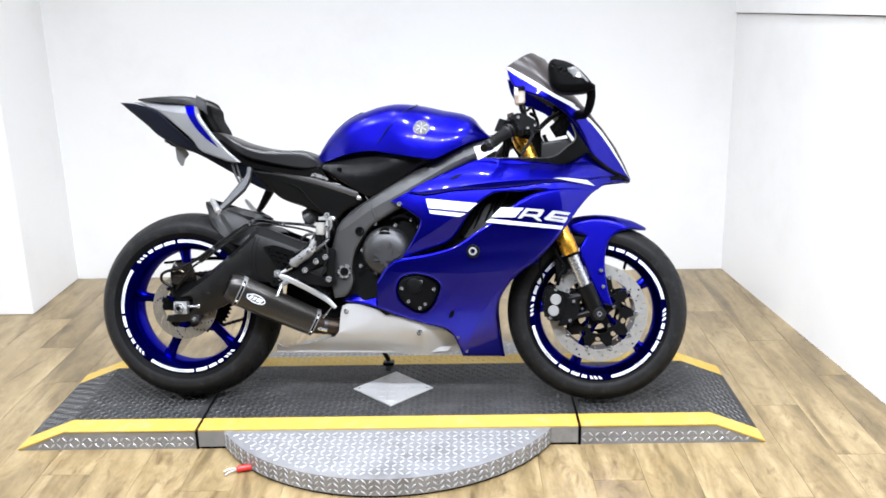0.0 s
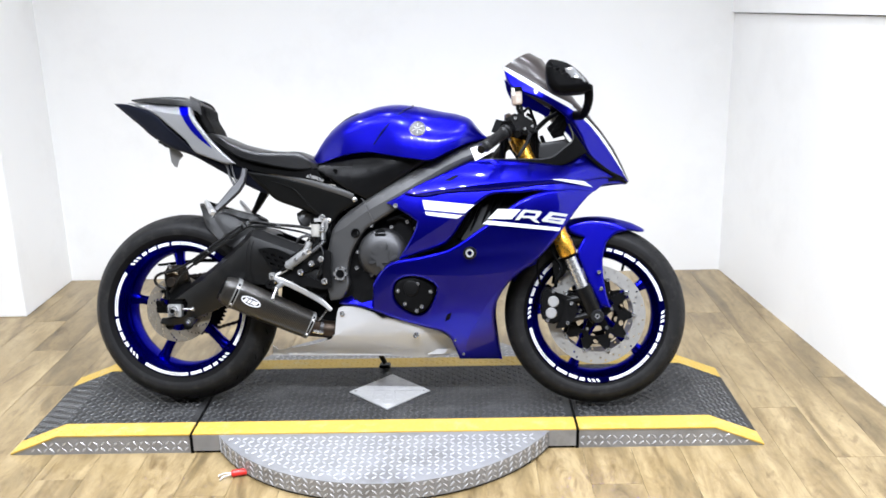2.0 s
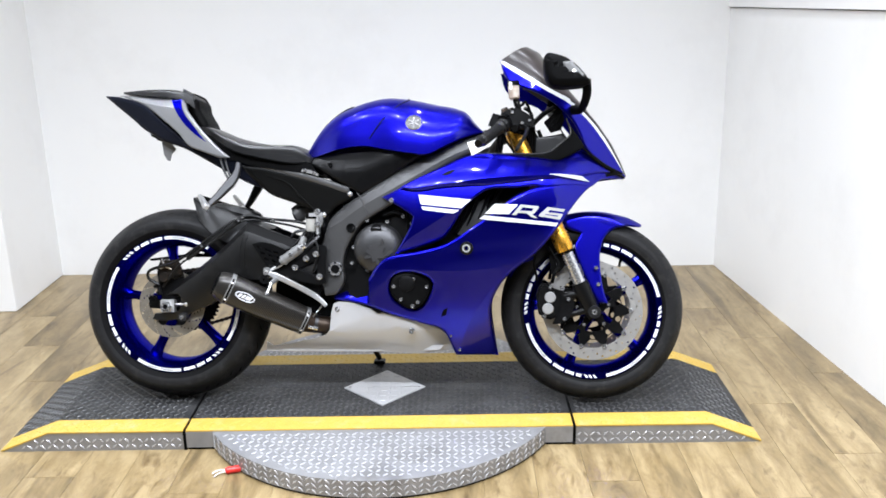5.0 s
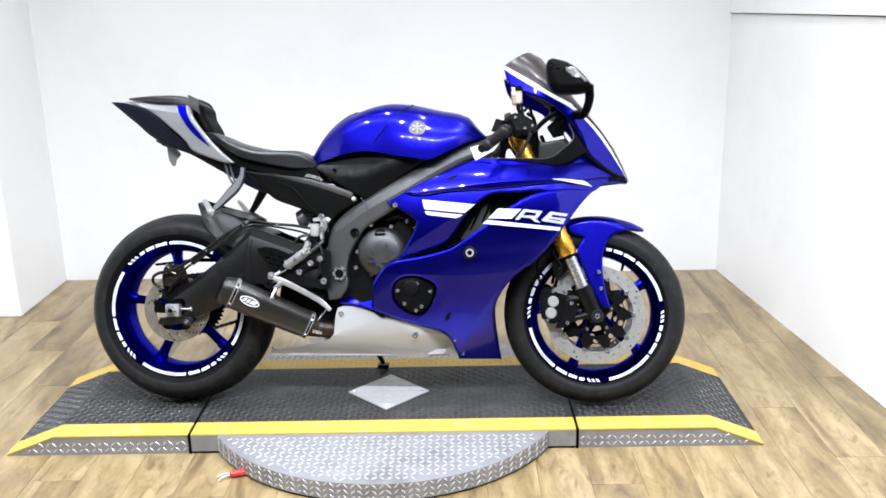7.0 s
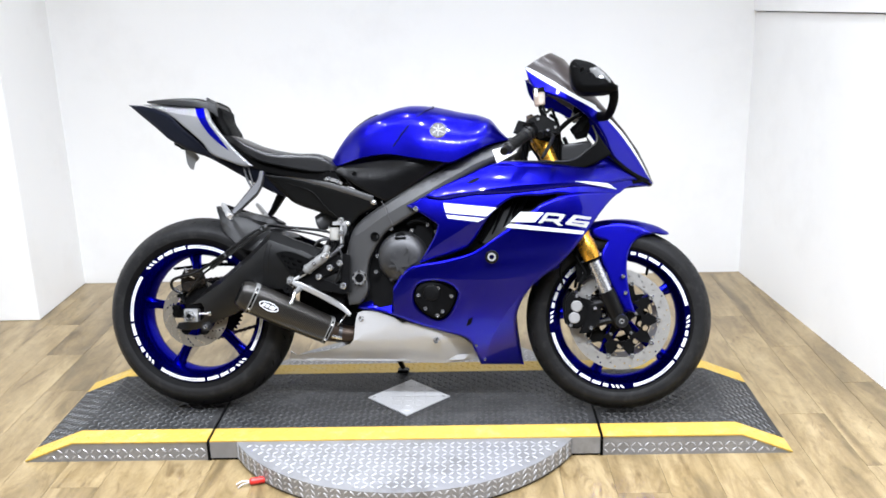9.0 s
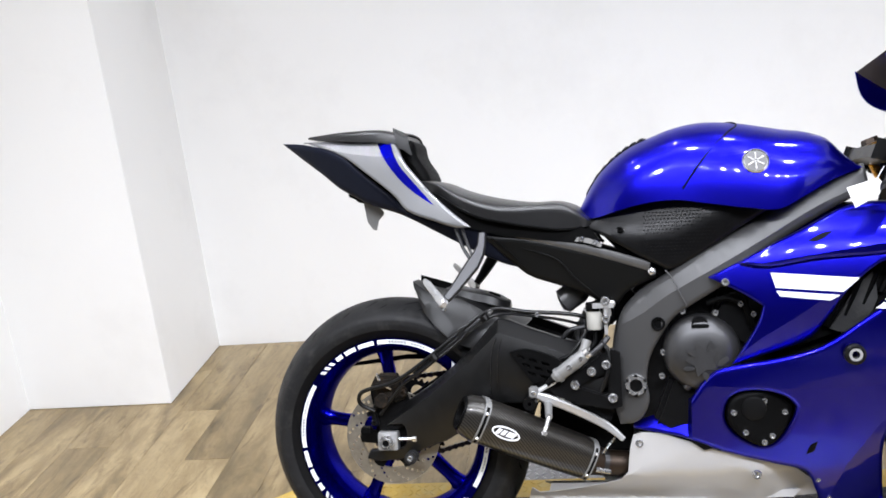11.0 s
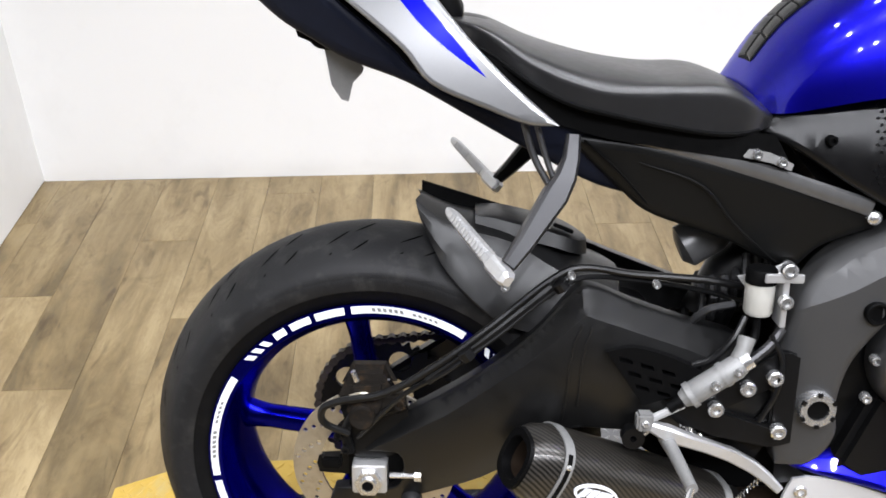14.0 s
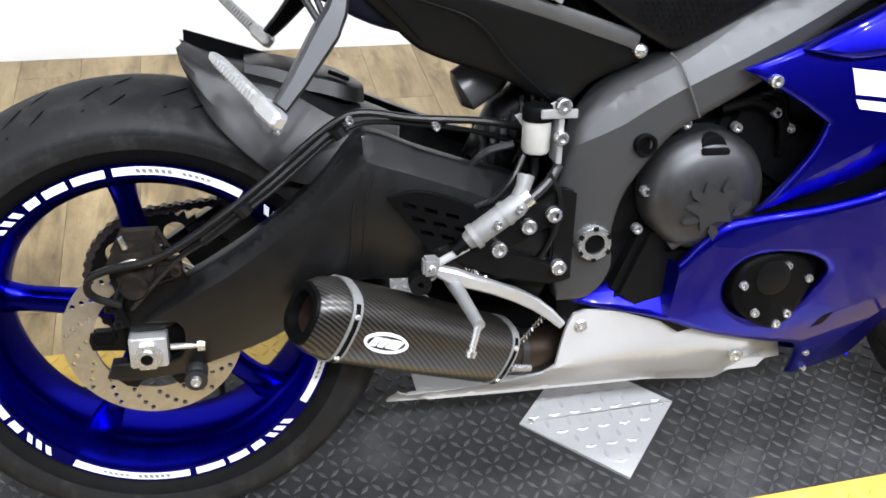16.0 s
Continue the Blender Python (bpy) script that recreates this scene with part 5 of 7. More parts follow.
plate_arm = part("plate_bracket", prism([(-0.765, 0.868), (-0.71, 0.855), (-0.70, 0.843), (-0.75, 0.852)], -0.03, 0.03, 0.002), SATIN, bike, "cut-down licence plate bracket")
wing = prism([(-0.742, 0.854), (-0.712, 0.846), (-0.694, 0.826), (-0.696, 0.820), (-0.708, 0.808), (-0.714, 0.785), (-0.722, 0.787), (-0.734, 0.805)], -0.012, -0.0095, 0.0005)
part("bracket_wing", wing, PEG, plate_arm, "thin grey metal plate wing")
part("bracket_lip", prism([(-0.772, 0.872), (-0.72, 0.852), (-0.722, 0.847), (-0.77, 0.866)], -0.03, -0.02, 0.001), BLACK, plate_arm)

SUB = [(-0.448, 0.763), (-0.36, 0.753), (-0.231, 0.721), (-0.086, 0.677), (-0.078, 0.656), (-0.137, 0.628), (-0.161, 0.6), (-0.202, 0.608), (-0.239, 0.628), (-0.286, 0.645), (-0.35, 0.669), (-0.388, 0.702), (-0.423, 0.735)]
for side in (-1, 1):
    sub = part("subframe_cover", sheet(SUB, field([(-0.44, 0.75, 0.114), (-0.3, 0.70, 0.113), (-0.1, 0.66, 0.116), (-0.17, 0.61, 0.102)]), 0.012, step=0.02, roll=0.012, rolled=0.006, side=side), COVER_PLASTIC, bike, "matt black subframe side cover")
    part("subframe_rail", tube([(-0.374, side * 0.114, 0.759), (-0.230, side * 0.117, 0.724), (-0.092, side * 0.119, 0.680)], [0.006, 0.010, 0.011], 10, flatten=0.6), SUBRAIL, bike, "grey subframe rail")
    part("cover_edge", tube([(-0.363, side * 0.118, 0.731), (-0.289, side * 0.117, 0.704), (-0.247, side * 0.115, 0.658), (-0.190, side * 0.109, 0.608)], [0.0006, 0.0018, 0.0018, 0.0006], 6), COVER_PLASTIC, sub)
    part("cover_joint", tube([(-0.428, side * 0.117, 0.757), (-0.387, side * 0.1175, 0.721), (-0.352, side * 0.1165, 0.683)], 0.0014, 6), BLACK, sub)
    bolt(-0.088, 0.669, side * 0.123, 0.0085, bike, CHROME, side, hollow=False)
    bolt(-0.175, 0.602, side * 0.111, 0.0085, bike, CHROME, side, hollow=False)
    part("seat_bracket", prism([(-0.245, 0.741), (-0.240, 0.748), (-0.215, 0.744), (-0.190, 0.732), (-0.192, 0.726), (-0.215, 0.735)], side * 0.122, side * 0.127, 0.001), PEG, bike)
    bolt(-0.232, 0.744, side * 0.128, 0.006, bike, CHROME, side)
    bolt(-0.203, 0.735, side * 0.128, 0.006, bike, CHROME, side)

# ---- passenger pegs ----
for side, far in ((-1, 0.17), (1, 0.17)):
    bracket_p = part("peg_bracket", flat_bar([(-0.4435, side * 0.140, 0.768), (-0.4455, side * 0.146, 0.742), (-0.452, side * 0.154, 0.722), (-0.464, side * 0.164, 0.702), (-0.499, side * 0.195, 0.655), (-0.517, side * 0.209, 0.634)], [0.0080, 0.0095, 0.0125, 0.0148, 0.0105, 0.0085], [0.006, 0.0075, 0.009, 0.009, 0.008, 0.007]), PEGARM if side < 0 else SATIN, bike, "cast alloy passenger peg bracket", sharp=22)
    part("bracket_strut", tube([(-0.500, side * (far - 0.022), 0.782), (-0.487, side * (far - 0.02), 0.742), (-0.470, side * (far - 0.016), 0.712)], 0.0042, 8), PEGARM, bracket_p)
    part("bracket_strut", tube([(-0.486, side * (far - 0.022), 0.782), (-0.475, side * (far - 0.02), 0.745), (-0.464, side * (far - 0.016), 0.716)], 0.0036, 8), PEGARM, bracket_p)
    if side < 0:
        a, b = Vector((-0.524, -0.221, 0.628)), Vector((-0.586, -0.100, 0.668))
    else:
        a, b = Vector((-0.522, 0.205, 0.627)), Vector((-0.588, 0.290, 0.680))
    peg = part("passenger_peg", flat_bar([a.lerp(b, 0.16), a.lerp(b, 0.22), a.lerp(b, 0.9), a.lerp(b, 0.97), b], [0.0080, 0.0074, 0.0064, 0.005, 0.003], [0.007, 0.0065, 0.0055, 0.0045, 0.003]), ALLOY, bike, "folded ribbed alloy passenger peg", sharp=22)
    part("peg_joint", flat_bar([a.lerp(b, -0.10), a.lerp(b, -0.06), a.lerp(b, 0.16), a.lerp(b, 0.19)], [0.0055, 0.009, 0.0098, 0.008], [0.0055, 0.008, 0.0085, 0.0065]), ALLOY, peg, "square alloy hinge block", sharp=22)
    ribs = bmesh.new()
    for k in range(13):
        s = 0.26 + 0.64 * k / 13
        flat_bar([a.lerp(b, s), a.lerp(b, s + 0.024)], [0.0075 - 0.0010 * k / 13] * 2, [0.0079 - 0.0012 * k / 13] * 2, bm=ribs)
    stuff(part("peg_ribs", ribs, ALLOY, peg, sharp=22))
    if side < 0:
        bolt(a.x + 0.004, a.z - 0.012, a.y + side * 0.004, 0.006, bike, CHROME, side)

# ---- rear brake reservoir, shock, rearset ----
res = part("brake_reservoir", lathe([(1e-4, -0.026), (0.015, -0.026), (0.0175, -0.022), (0.0175, 0.014), (1e-4, 0.014)], 28, closed=False), RESERVOIR, bike, "milky rear brake fluid reservoir")
res.matrix_local = pose(-0.212, -0.128, 0.576, 90)
part("reservoir_cap", lathe([(1e-4, 0.032), (0.017, 0.032), (0.0185, 0.029), (0.0185, 0.014), (1e-4, 0.014)], 28, closed=False), BLACK, res, "ribbed black cap")
part("reservoir_bracket", box(-0.192, -0.185, -0.15, -0.12, 0.54, 0.60, 0.001), ALLOY, bike)
part("bracket_clip", box(-0.215, -0.170, -0.153, -0.149, 0.597, 0.608, 0.001), ALLOY, bike)
bolt(-0.188, 0.573, -0.152, 0.0085, bike, CHROME)
bolt(-0.188, 0.612, -0.152, 0.0095, bike, CHROME)
part("hose_clip", tube([(-0.228, -0.1445, 0.511), (-0.232, -0.148, 0.508)], 0.0068, 10, False), CHROME, bike)
part("spring_hose", tube([(-0.185, -0.14, 0.535), (-0.20, -0.15, 0.518), (-0.222, -0.155, 0.50)], 0.0062, 10), PEGARM, bike, "grey sleeved brake hose")
part("bracket_plate", prism([(-0.235, 0.592), (-0.20, 0.60), (-0.18, 0.61), (-0.178, 0.58), (-0.19, 0.555), (-0.21, 0.56)], -0.118, -0.114, 0.001), ALLOY, bike)
part("reservoir_hose", tube([(-0.212, -0.128, 0.546), (-0.215, -0.135, 0.52), (-0.235, -0.15, 0.505), (-0.245, -0.155, 0.49)], 0.005, 8), BLACK, bike)
part("shock_body", tube([(-0.13, 0.0, 0.62), (-0.215, 0.0, 0.56), (-0.24, 0.0, 0.50)], 0.034, 18, False), SATIN, bike, "dark rear shock absorber")
part("shock_bottle", tube([(-0.290, -0.03, 0.600), (-0.283, -0.03, 0.603), (-0.250, -0.03, 0.625), (-0.232, -0.03, 0.640)], [0.018, 0.029, 0.029, 0.022], 18, False), SUBRAIL, bike, "grey shock reservoir bottle")
spring = [(-0.17 - 0.09 * s + 0.0, 0.037 * math.cos(14 * math.pi * s), 0.595 - 0.09 * s + 0.037 * math.sin(14 * math.pi * s)) for s in np.linspace(0, 1, 60)]
part("shock_spring", tube(spring, 0.006, 8, False), PEGARM, bike, "grey coil spring")
part("cable_loop", tube([(-0.30, -0.09, 0.50), (-0.27, -0.11, 0.545), (-0.235, -0.11, 0.555)], 0.005, 8), PEGARM, bike)

RSW = -0.165
part("rearset_plate", prism([(-0.185, 0.505), (-0.165, 0.50), (-0.165, 0.39), (-0.19, 0.385), (-0.30, 0.415), (-0.32, 0.44), (-0.25, 0.46)], -0.150, -0.138, 0.003, holes=[[(-0.19, 0.46), (-0.19, 0.41), (-0.25, 0.43)]], sub=2), SATIN, bike, "black rearset mounting plate")
master = part("rear_master_cylinder", tube([(-0.302, RSW, 0.452), (-0.292, RSW, 0.460), (-0.242, RSW, 0.496), (-0.232, RSW, 0.504)], [0.010, 0.0148, 0.0148, 0.011], 16, False), PEG, bike, "bare alloy rear master cylinder")
part("master_neck", tube([(-0.245, RSW, 0.494), (-0.234, RSW + 0.005, 0.518), (-0.230, RSW + 0.01, 0.530)], [0.010, 0.0095, 0.011], 12, False), PEG, master)
m0, m1 = Vector((-0.302, RSW, 0.452)), Vector((-0.232, RSW, 0.504))
for k, (s0, s1, rr, mat) in enumerate(((0.10, 0.18, 0.0168, PEG), (0.62, 0.70, 0.0162, PEG), (0.95, 1.08, 0.0125, CHROME), (-0.10, 0.04, 0.0085, BLACK), (-0.22, -0.10, 0.0072, BLACK))):
    part("collar", tube([m0.lerp(m1, s0), m0.lerp(m1, s1)], rr, 16, False), mat, master)
bolt(-0.268, 0.478, RSW - 0.015, 0.006, master, CHROME)
bolt(-0.243, 0.496, RSW - 0.015, 0.005, master, CHROME)
part("clevis", box(-0.356, -0.336, RSW - 0.011, RSW + 0.007, 0.413, 0.436, 0.003), PEG, bike)
part("clevis_pin", rod(-0.346, 0.424, RSW - 0.014, RSW + 0.008, 0.005, 12), CHROME, bike)
part("return_spring", tube([(-0.300 + 0.0012 * k, RSW + 0.02 + 0.006 * math.cos(1.9 * k), 0.412 - 0.0009 * k + 0.006 * math.sin(1.9 * k)) for k in range(40)], 0.0013, 6, False), CHROME, bike)
part("switch_lead", tube([(-0.20, -0.15, 0.53), (-0.185, -0.155, 0.50), (-0.19, -0.16, 0.46), (-0.205, -0.155, 0.42)], 0.0035, 8), HOSE, bike)
part("switch_lead", tube([(-0.23, -0.14, 0.55), (-0.245, -0.15, 0.525), (-0.268, -0.152, 0.50), (-0.29, -0.15, 0.49)], 0.004, 8), HOSE, bike)
part("cable_tie", tube([(-0.452, -0.13, 0.587), (-0.446, -0.13, 0.578)], 0.0095, 10, False), HOSE, bike)
part("cable_tie", tube([(-0.565, -0.156, 0.508), (-0.558, -0.156, 0.498)], 0.0095, 10, False), HOSE, bike)
part("push_rod", tube([(-0.345, RSW, 0.422), (-0.30, RSW, 0.446)], 0.005, 8, False), ALLOY, bike)
lever = part("brake_pedal", flat_bar([(-0.338, -0.169, 0.418), (-0.318, -0.172, 0.410), (-0.295, -0.168, 0.400), (-0.262, -0.150, 0.381), (-0.228, -0.134, 0.361), (-0.200, -0.133, 0.345), (-0.180, -0.135, 0.330), (-0.163, -0.138, 0.314)], [0.006, 0.0100, 0.0085, 0.0082, 0.0088, 0.0084, 0.0070, 0.0055], [0.006, 0.007, 0.006, 0.005, 0.005, 0.005, 0.005, 0.0045]), ALLOY, bike, "bare alloy brake lever arm and hanger", sharp=25)
part("rider_peg", tube([(-0.318, RSW + 0.005, 0.400), (-0.314, RSW - 0.03, 0.397), (-0.308, RSW - 0.10, 0.392)], [0.0095, 0.0080, 0.0070], 12, False), PEG, bike, "worn alloy footpeg folded out")
part("peg_feeler", tube([(-0.308, RSW - 0.096, 0.392), (-0.318, RSW - 0.108, 0.362)], [0.0045, 0.004], 10, False), CHROME, bike)
part("feeler_tip", tube([(-0.3175, RSW - 0.107, 0.364), (-0.319, RSW - 0.109, 0.357)], [0.0065, 0.0055], 10, False), CHROME, bike)
for x, z in ((-0.192, 0.478), (-0.223, 0.464), (-0.259, 0.436), (-0.181, 0.407), (-0.345, 0.410)):
    bolt(x, z, -0.158, 0.0098, bike, CHROME)
part("heel_spool", lathe([(0.004, -0.165), (0.014, -0.165), (0.014, -0.15), (0.009, -0.145), (0.009, -0.12), (0.004, -0.12)], 20, (-0.357, 0, 0.398)), SATIN, bike)
part("linkage", tube([(-0.30, -0.13, 0.40), (-0.24, -0.13, 0.395), (-0.17, -0.13, 0.41)], 0.011, 10), SATIN, bike)
part("link_plate", prism([(-0.33, 0.41), (-0.20, 0.44), (-0.16, 0.40), (-0.2, 0.33), (-0.27, 0.36)], -0.12, 0.12, 0.006), SATIN, bike)

# Added black block keeps the gap behind the silencer dark.
part("dark_filler", prism([(-0.335, 0.385), (-0.16, 0.42), (-0.15, 0.275), (-0.215, 0.265), (-0.29, 0.315), (-0.338, 0.345)], -0.058, 0.085, 0.008), BLACK, bike, "black filler block added behind the silencer")

# ---- exhaust ----
MA, MB = Vector((-0.498, -0.194, 0.386)), Vector((-0.238, -0.096, 0.260))
axis = (MB - MA).normalized()
mside = Vector((0, -1, 0)) - axis * Vector((0, -1, 0)).dot(axis)
mside.normalize()
mup = mside.cross(axis) * -1 if mside.cross(axis).z < 0 else mside.cross(axis)


def can_ring(s, scale, n=36):
    p = MA.lerp(MB, s)
    out = []
    for k in range(n):
        a = 2 * math.pi * k / n
        u = 0.044 * math.copysign(abs(math.cos(a)) ** 0.75, math.cos(a))
        v = 0.048 * math.copysign(abs(math.sin(a)) ** 0.75, math.sin(a))
        out.append(p + scale * (u * mside + v * mup))
    return out


can = part("silencer", loft([can_ring(s, k) for s, k in ((0.10, 0.985), (0.16, 1.0), (0.5, 1.0), (0.9, 0.94), (1.0, 0.88))], caps=False), CARBON, bike, "carbon fibre silencer can")
part("end_cap", loft([can_ring(s, k) for s, k in ((-0.02, 0.70), (-0.01, 0.76), (0.03, 0.90), (0.102, 0.99), (0.102, 0.6), (0.0, 0.56))], caps=False), CARBON, can, "tapered carbon end cap")
part("outlet_pipe", loft([can_ring(s, k) for s, k in ((0.02, 0.54), (0.02, 0.50), (0.13, 0.48), (0.13, 0.54))], caps=False), BURNT, can, "heat-browned outlet pipe")
part("cap_lip", loft([can_ring(s, k) for s, k in ((-0.008, 0.765), (-0.024, 0.72), (-0.022, 0.53), (0.022, 0.50), (0.022, 0.55))], caps=False), BLACK, can, "black lip")
# Black plug: the shade deep in the outlet is put into its colour.
part("outlet_plug", loft([can_ring(s, k) for s, k in ((0.10, 0.1), (0.10, 0.47), (0.12, 0.47))], caps=True), BLACK, can, "black plug standing in for the outlet's dark depth")
for s0, s1, k in ((0.105, 0.15, 1.0), (0.955, 0.995, 0.91)):
    part("strap", loft([can_ring(s0, k * 1.0), can_ring(s0, k * 1.035), can_ring(s1, k * 1.03), can_ring(s1, k * 0.99)], caps=False), PEG, can, "dull riveted metal strap")
    for a in (0.6, -0.6):
        p = MA.lerp(MB, (s0 + s1) / 2) + k * (0.049 * math.cos(a) * mside + 0.05 * math.sin(a) * mup)
        m = Matrix.Translation(p) @ (mside * math.cos(a) + mup * math.sin(a)).to_track_quat("Y", "Z").to_matrix().to_4x4()
        riv = lathe([(1e-4, 0.0035), (0.003, 0.003), (0.0045, 0), (0.0045, -0.004), (1e-4, -0.004)], 10, closed=False)
        bmesh.ops.transform(riv, matrix=m, verts=riv.verts)
        part("rivet", riv, CHROME, can)
# Strap slots are black strips laid on top, shade in their colour.
for s0, s1, k in ((0.117, 0.138, 1.042), (0.966, 0.984, 0.948)):
    a, b = can_ring(s0, k), can_ring(s1, k)
    own = loft([[a[q % 36] for q in range(-5, 6)], [b[q % 36] for q in range(-5, 6)]], closed=False, caps=False)
    shell(own, -0.002 * mside)
    part("strap_slot", own, BLACK, can, "black strip standing in for a slot in the strap")
logo = Matrix.Translation(MA.lerp(MB, 0.30) + 0.0455 * mside + 0.004 * mup) @ Matrix((axis, -mside, mup)).transposed().to_4x4()
bm = prism([(0.032 * math.cos(a), 0.0135 * math.sin(a)) for a in np.linspace(0, 2 * math.pi, 33)[:-1]], -0.0008, 0.004, holes=[[(0.0285 * math.cos(a), 0.0105 * math.sin(a)) for a in np.linspace(0, 2 * math.pi, 33)[:-1]]])
bmesh.ops.transform(bm, matrix=logo, verts=bm.verts)
oval = part("oval_badge", bm, WHITE, can, "white oval outline badge")
for x0, x1 in ((-0.021, -0.012), (-0.009, 0.0), (0.003, 0.021)):
    bm = prism([(x0 - 0.002, -0.006), (x1 - 0.003, -0.006), (x1 + 0.003, 0.006), (x0 + 0.003, 0.006)], -0.0008, 0.003)
    bmesh.ops.transform(bm, matrix=logo, verts=bm.verts)
    part("badge_bar", bm, WHITE, oval)
part("link_pipe", tube([(-0.24, -0.092, 0.26), (-0.205, -0.082, 0.25), (-0.16, -0.07, 0.245), (-0.08, -0.04, 0.24)], [0.036, 0.028, 0.028, 0.028], 18), BURNT, bike, "heat-stained link pipe")
part("pipe_clamp", tube([(-0.214, -0.085, 0.252), (-0.204, -0.082, 0.250)], 0.0305, 20, False), PEGARM, bike)
part("pipe_spring", tube([(-0.212 + 0.0009 * k, -0.112 + 0.004 * math.cos(1.5 * k), 0.275 + 0.0011 * k + 0.004 * math.sin(1.5 * k)) for k in range(42)], 0.0012, 6, False), CHROME, bike, "bright exhaust spring")
part("clamp_bolt", tube([(-0.225, -0.122, 0.245), (-0.195, -0.115, 0.238)], [0.0055, 0.0055], 8, False), CHROME, bike)
part("muffler_stay", tube([(-0.345, -0.13, 0.40), (-0.36, -0.13, 0.36)], 0.006, 8, False), SATIN, bike)

# ---- belly pan ----
BELLY = [(-0.382, 0.156), (-0.37, 0.192), (-0.354, 0.176), (-0.303, 0.184), (-0.225, 0.201), (-0.172, 0.217), (-0.157, 0.236), (-0.150, 0.292), (-0.142, 0.320), (-0.125, 0.326), (-0.082, 0.324), (-0.04, 0.312), (0.032, 0.288), (0.154, 0.257), (0.199, 0.23), (0.240, 0.188), (0.246, 0.164), (0.133, 0.153), (0.018, 0.156), (-0.077, 0.156), (-0.203, 0.153)]


def belly_main(x, z):
    u = min(1.0, max(0.0, (z - 0.16) / 0.155))
    return 0.041 + 0.093 * (1 - (1 - u) ** 2.2) + 0.06 * max(0, x)


P1, P2, P3 = (-0.054, 0.315), (-0.150, 0.232), (-0.037, 0.198)
belly_top = plane3((*P1, belly_main(*P1)), (*P2, belly_main(*P2)), (-0.154, 0.325, 0.122))
belly_low = plane3((*P2, belly_main(*P2)), (*P3, belly_main(*P3)), (-0.378, 0.19, 0.078))


def BEW(x, z):
    """The belly pan's half width: three flat facets that meet in folds."""
    cap = 0.136 + 0.03 * (x + 0.16) - 0.22 * max(0, x - 0.02)
    return max(0.02, min(belly_main(x, z), belly_top(x, z), belly_low(x, z), cap) - 0.5 * max(0, x - 0.12))


for side in (-1, 1):
    pan = part("belly_pan", sheet(BELLY if side < 0 else BELLY[4:], BEW, 0.005, step=0.014, roll=0.0, side=side, corner=22, folds=[(P1, P2), (P2, P3), (P2, (-0.235, 0.183))]), SILVER, bike, "silver painted belly pan")
    bolt(0.108, 0.234, side * 0.120, 0.010, pan, CHROME, side)
    bolt(-0.130, 0.302, side * 0.121, 0.009, pan, CHROME, side)
part("belly_floor", prism([(-0.34, 0.168), (0.20, 0.178), (0.19, 0.167), (-0.05, 0.161), (-0.32, 0.160)], -0.046, 0.046, 0.003), SILVER, bike)
part("side_stand", tube([(-0.10, 0.10, 0.24), (-0.08, 0.15, 0.19), (-0.05, 0.27, 0.092)], 0.009, 10, False), SATIN, bike, "black side stand")
part("stand_foot", box(-0.02, 0.02, -0.016, 0.016, 0.0, 0.012, 0.003, pose(-0.048, 0.272, 0.074, 15.5)), SATIN, bike)

# ---- fairing ----
FW = field([(0.048, 0.653, 0.19), (0.11, 0.69, 0.212), (0.2, 0.735, 0.208), (0.3, 0.78, 0.182), (0.4, 0.785, 0.168), (0.5, 0.772, 0.16), (0.58, 0.768, 0.15), (0.64, 0.8, 0.12), (0.71, 0.75, 0.085), (0.77, 0.725, 0.03), (0.665, 0.69, 0.125), (0.6, 0.64, 0.17), (0.5, 0.7, 0.2), (0.4, 0.72, 0.21), (0.3, 0.7, 0.224), (0.2, 0.66, 0.228), (0.14, 0.66, 0.23), (0.3, 0.64, 0.226), (0.2, 0.57, 0.208), (0.12, 0.52, 0.192), (0.286, 0.5, 0.226), (0.286, 0.5, 0.226), (0.45, 0.52, 0.2), (0.54, 0.56, 0.186), (0.34, 0.4, 0.176), (0.36, 0.32, 0.128), (0.36, 0.28, 0.108), (0.3, 0.28, 0.122), (0.37, 0.2, 0.062), (0.375, 0.16, 0.038), (0.26, 0.17, 0.062), (0.26, 0.21, 0.084), (0.2, 0.285, 0.142), (0.2, 0.25, 0.118), (0.05, 0.3, 0.144), (-0.13, 0.345, 0.124), (-0.05, 0.35, 0.142), (0.11, 0.37, 0.186), (0.11, 0.39, 0.189), (0.16, 0.37, 0.18), (0.06, 0.38, 0.188), (0.04, 0.46, 0.186), (0.25, 0.4, 0.194), (0.45, 0.62, 0.208)])
SIDE = [(0.04, 0.47), (0.15, 0.491), (0.229, 0.514), (0.308, 0.567), (0.378, 0.616), (0.44, 0.662), (0.52, 0.69), (0.6, 0.697), (0.676, 0.694), (0.652, 0.674), (0.618, 0.635), (0.588, 0.593), (0.564, 0.56), (0.526, 0.512), (0.488, 0.473), (0.448, 0.443), (0.405, 0.405), (0.374, 0.358), (0.36, 0.312), (0.362, 0.256), (0.382, 0.144), (0.244, 0.15), (0.23, 0.19), (0.206, 0.237), (0.146, 0.258), (0.04, 0.29), (-0.046, 0.321), (-0.143, 0.332), (-0.143, 0.349), (-0.071, 0.37), (-0.033, 0.391), (0.005, 0.445)]
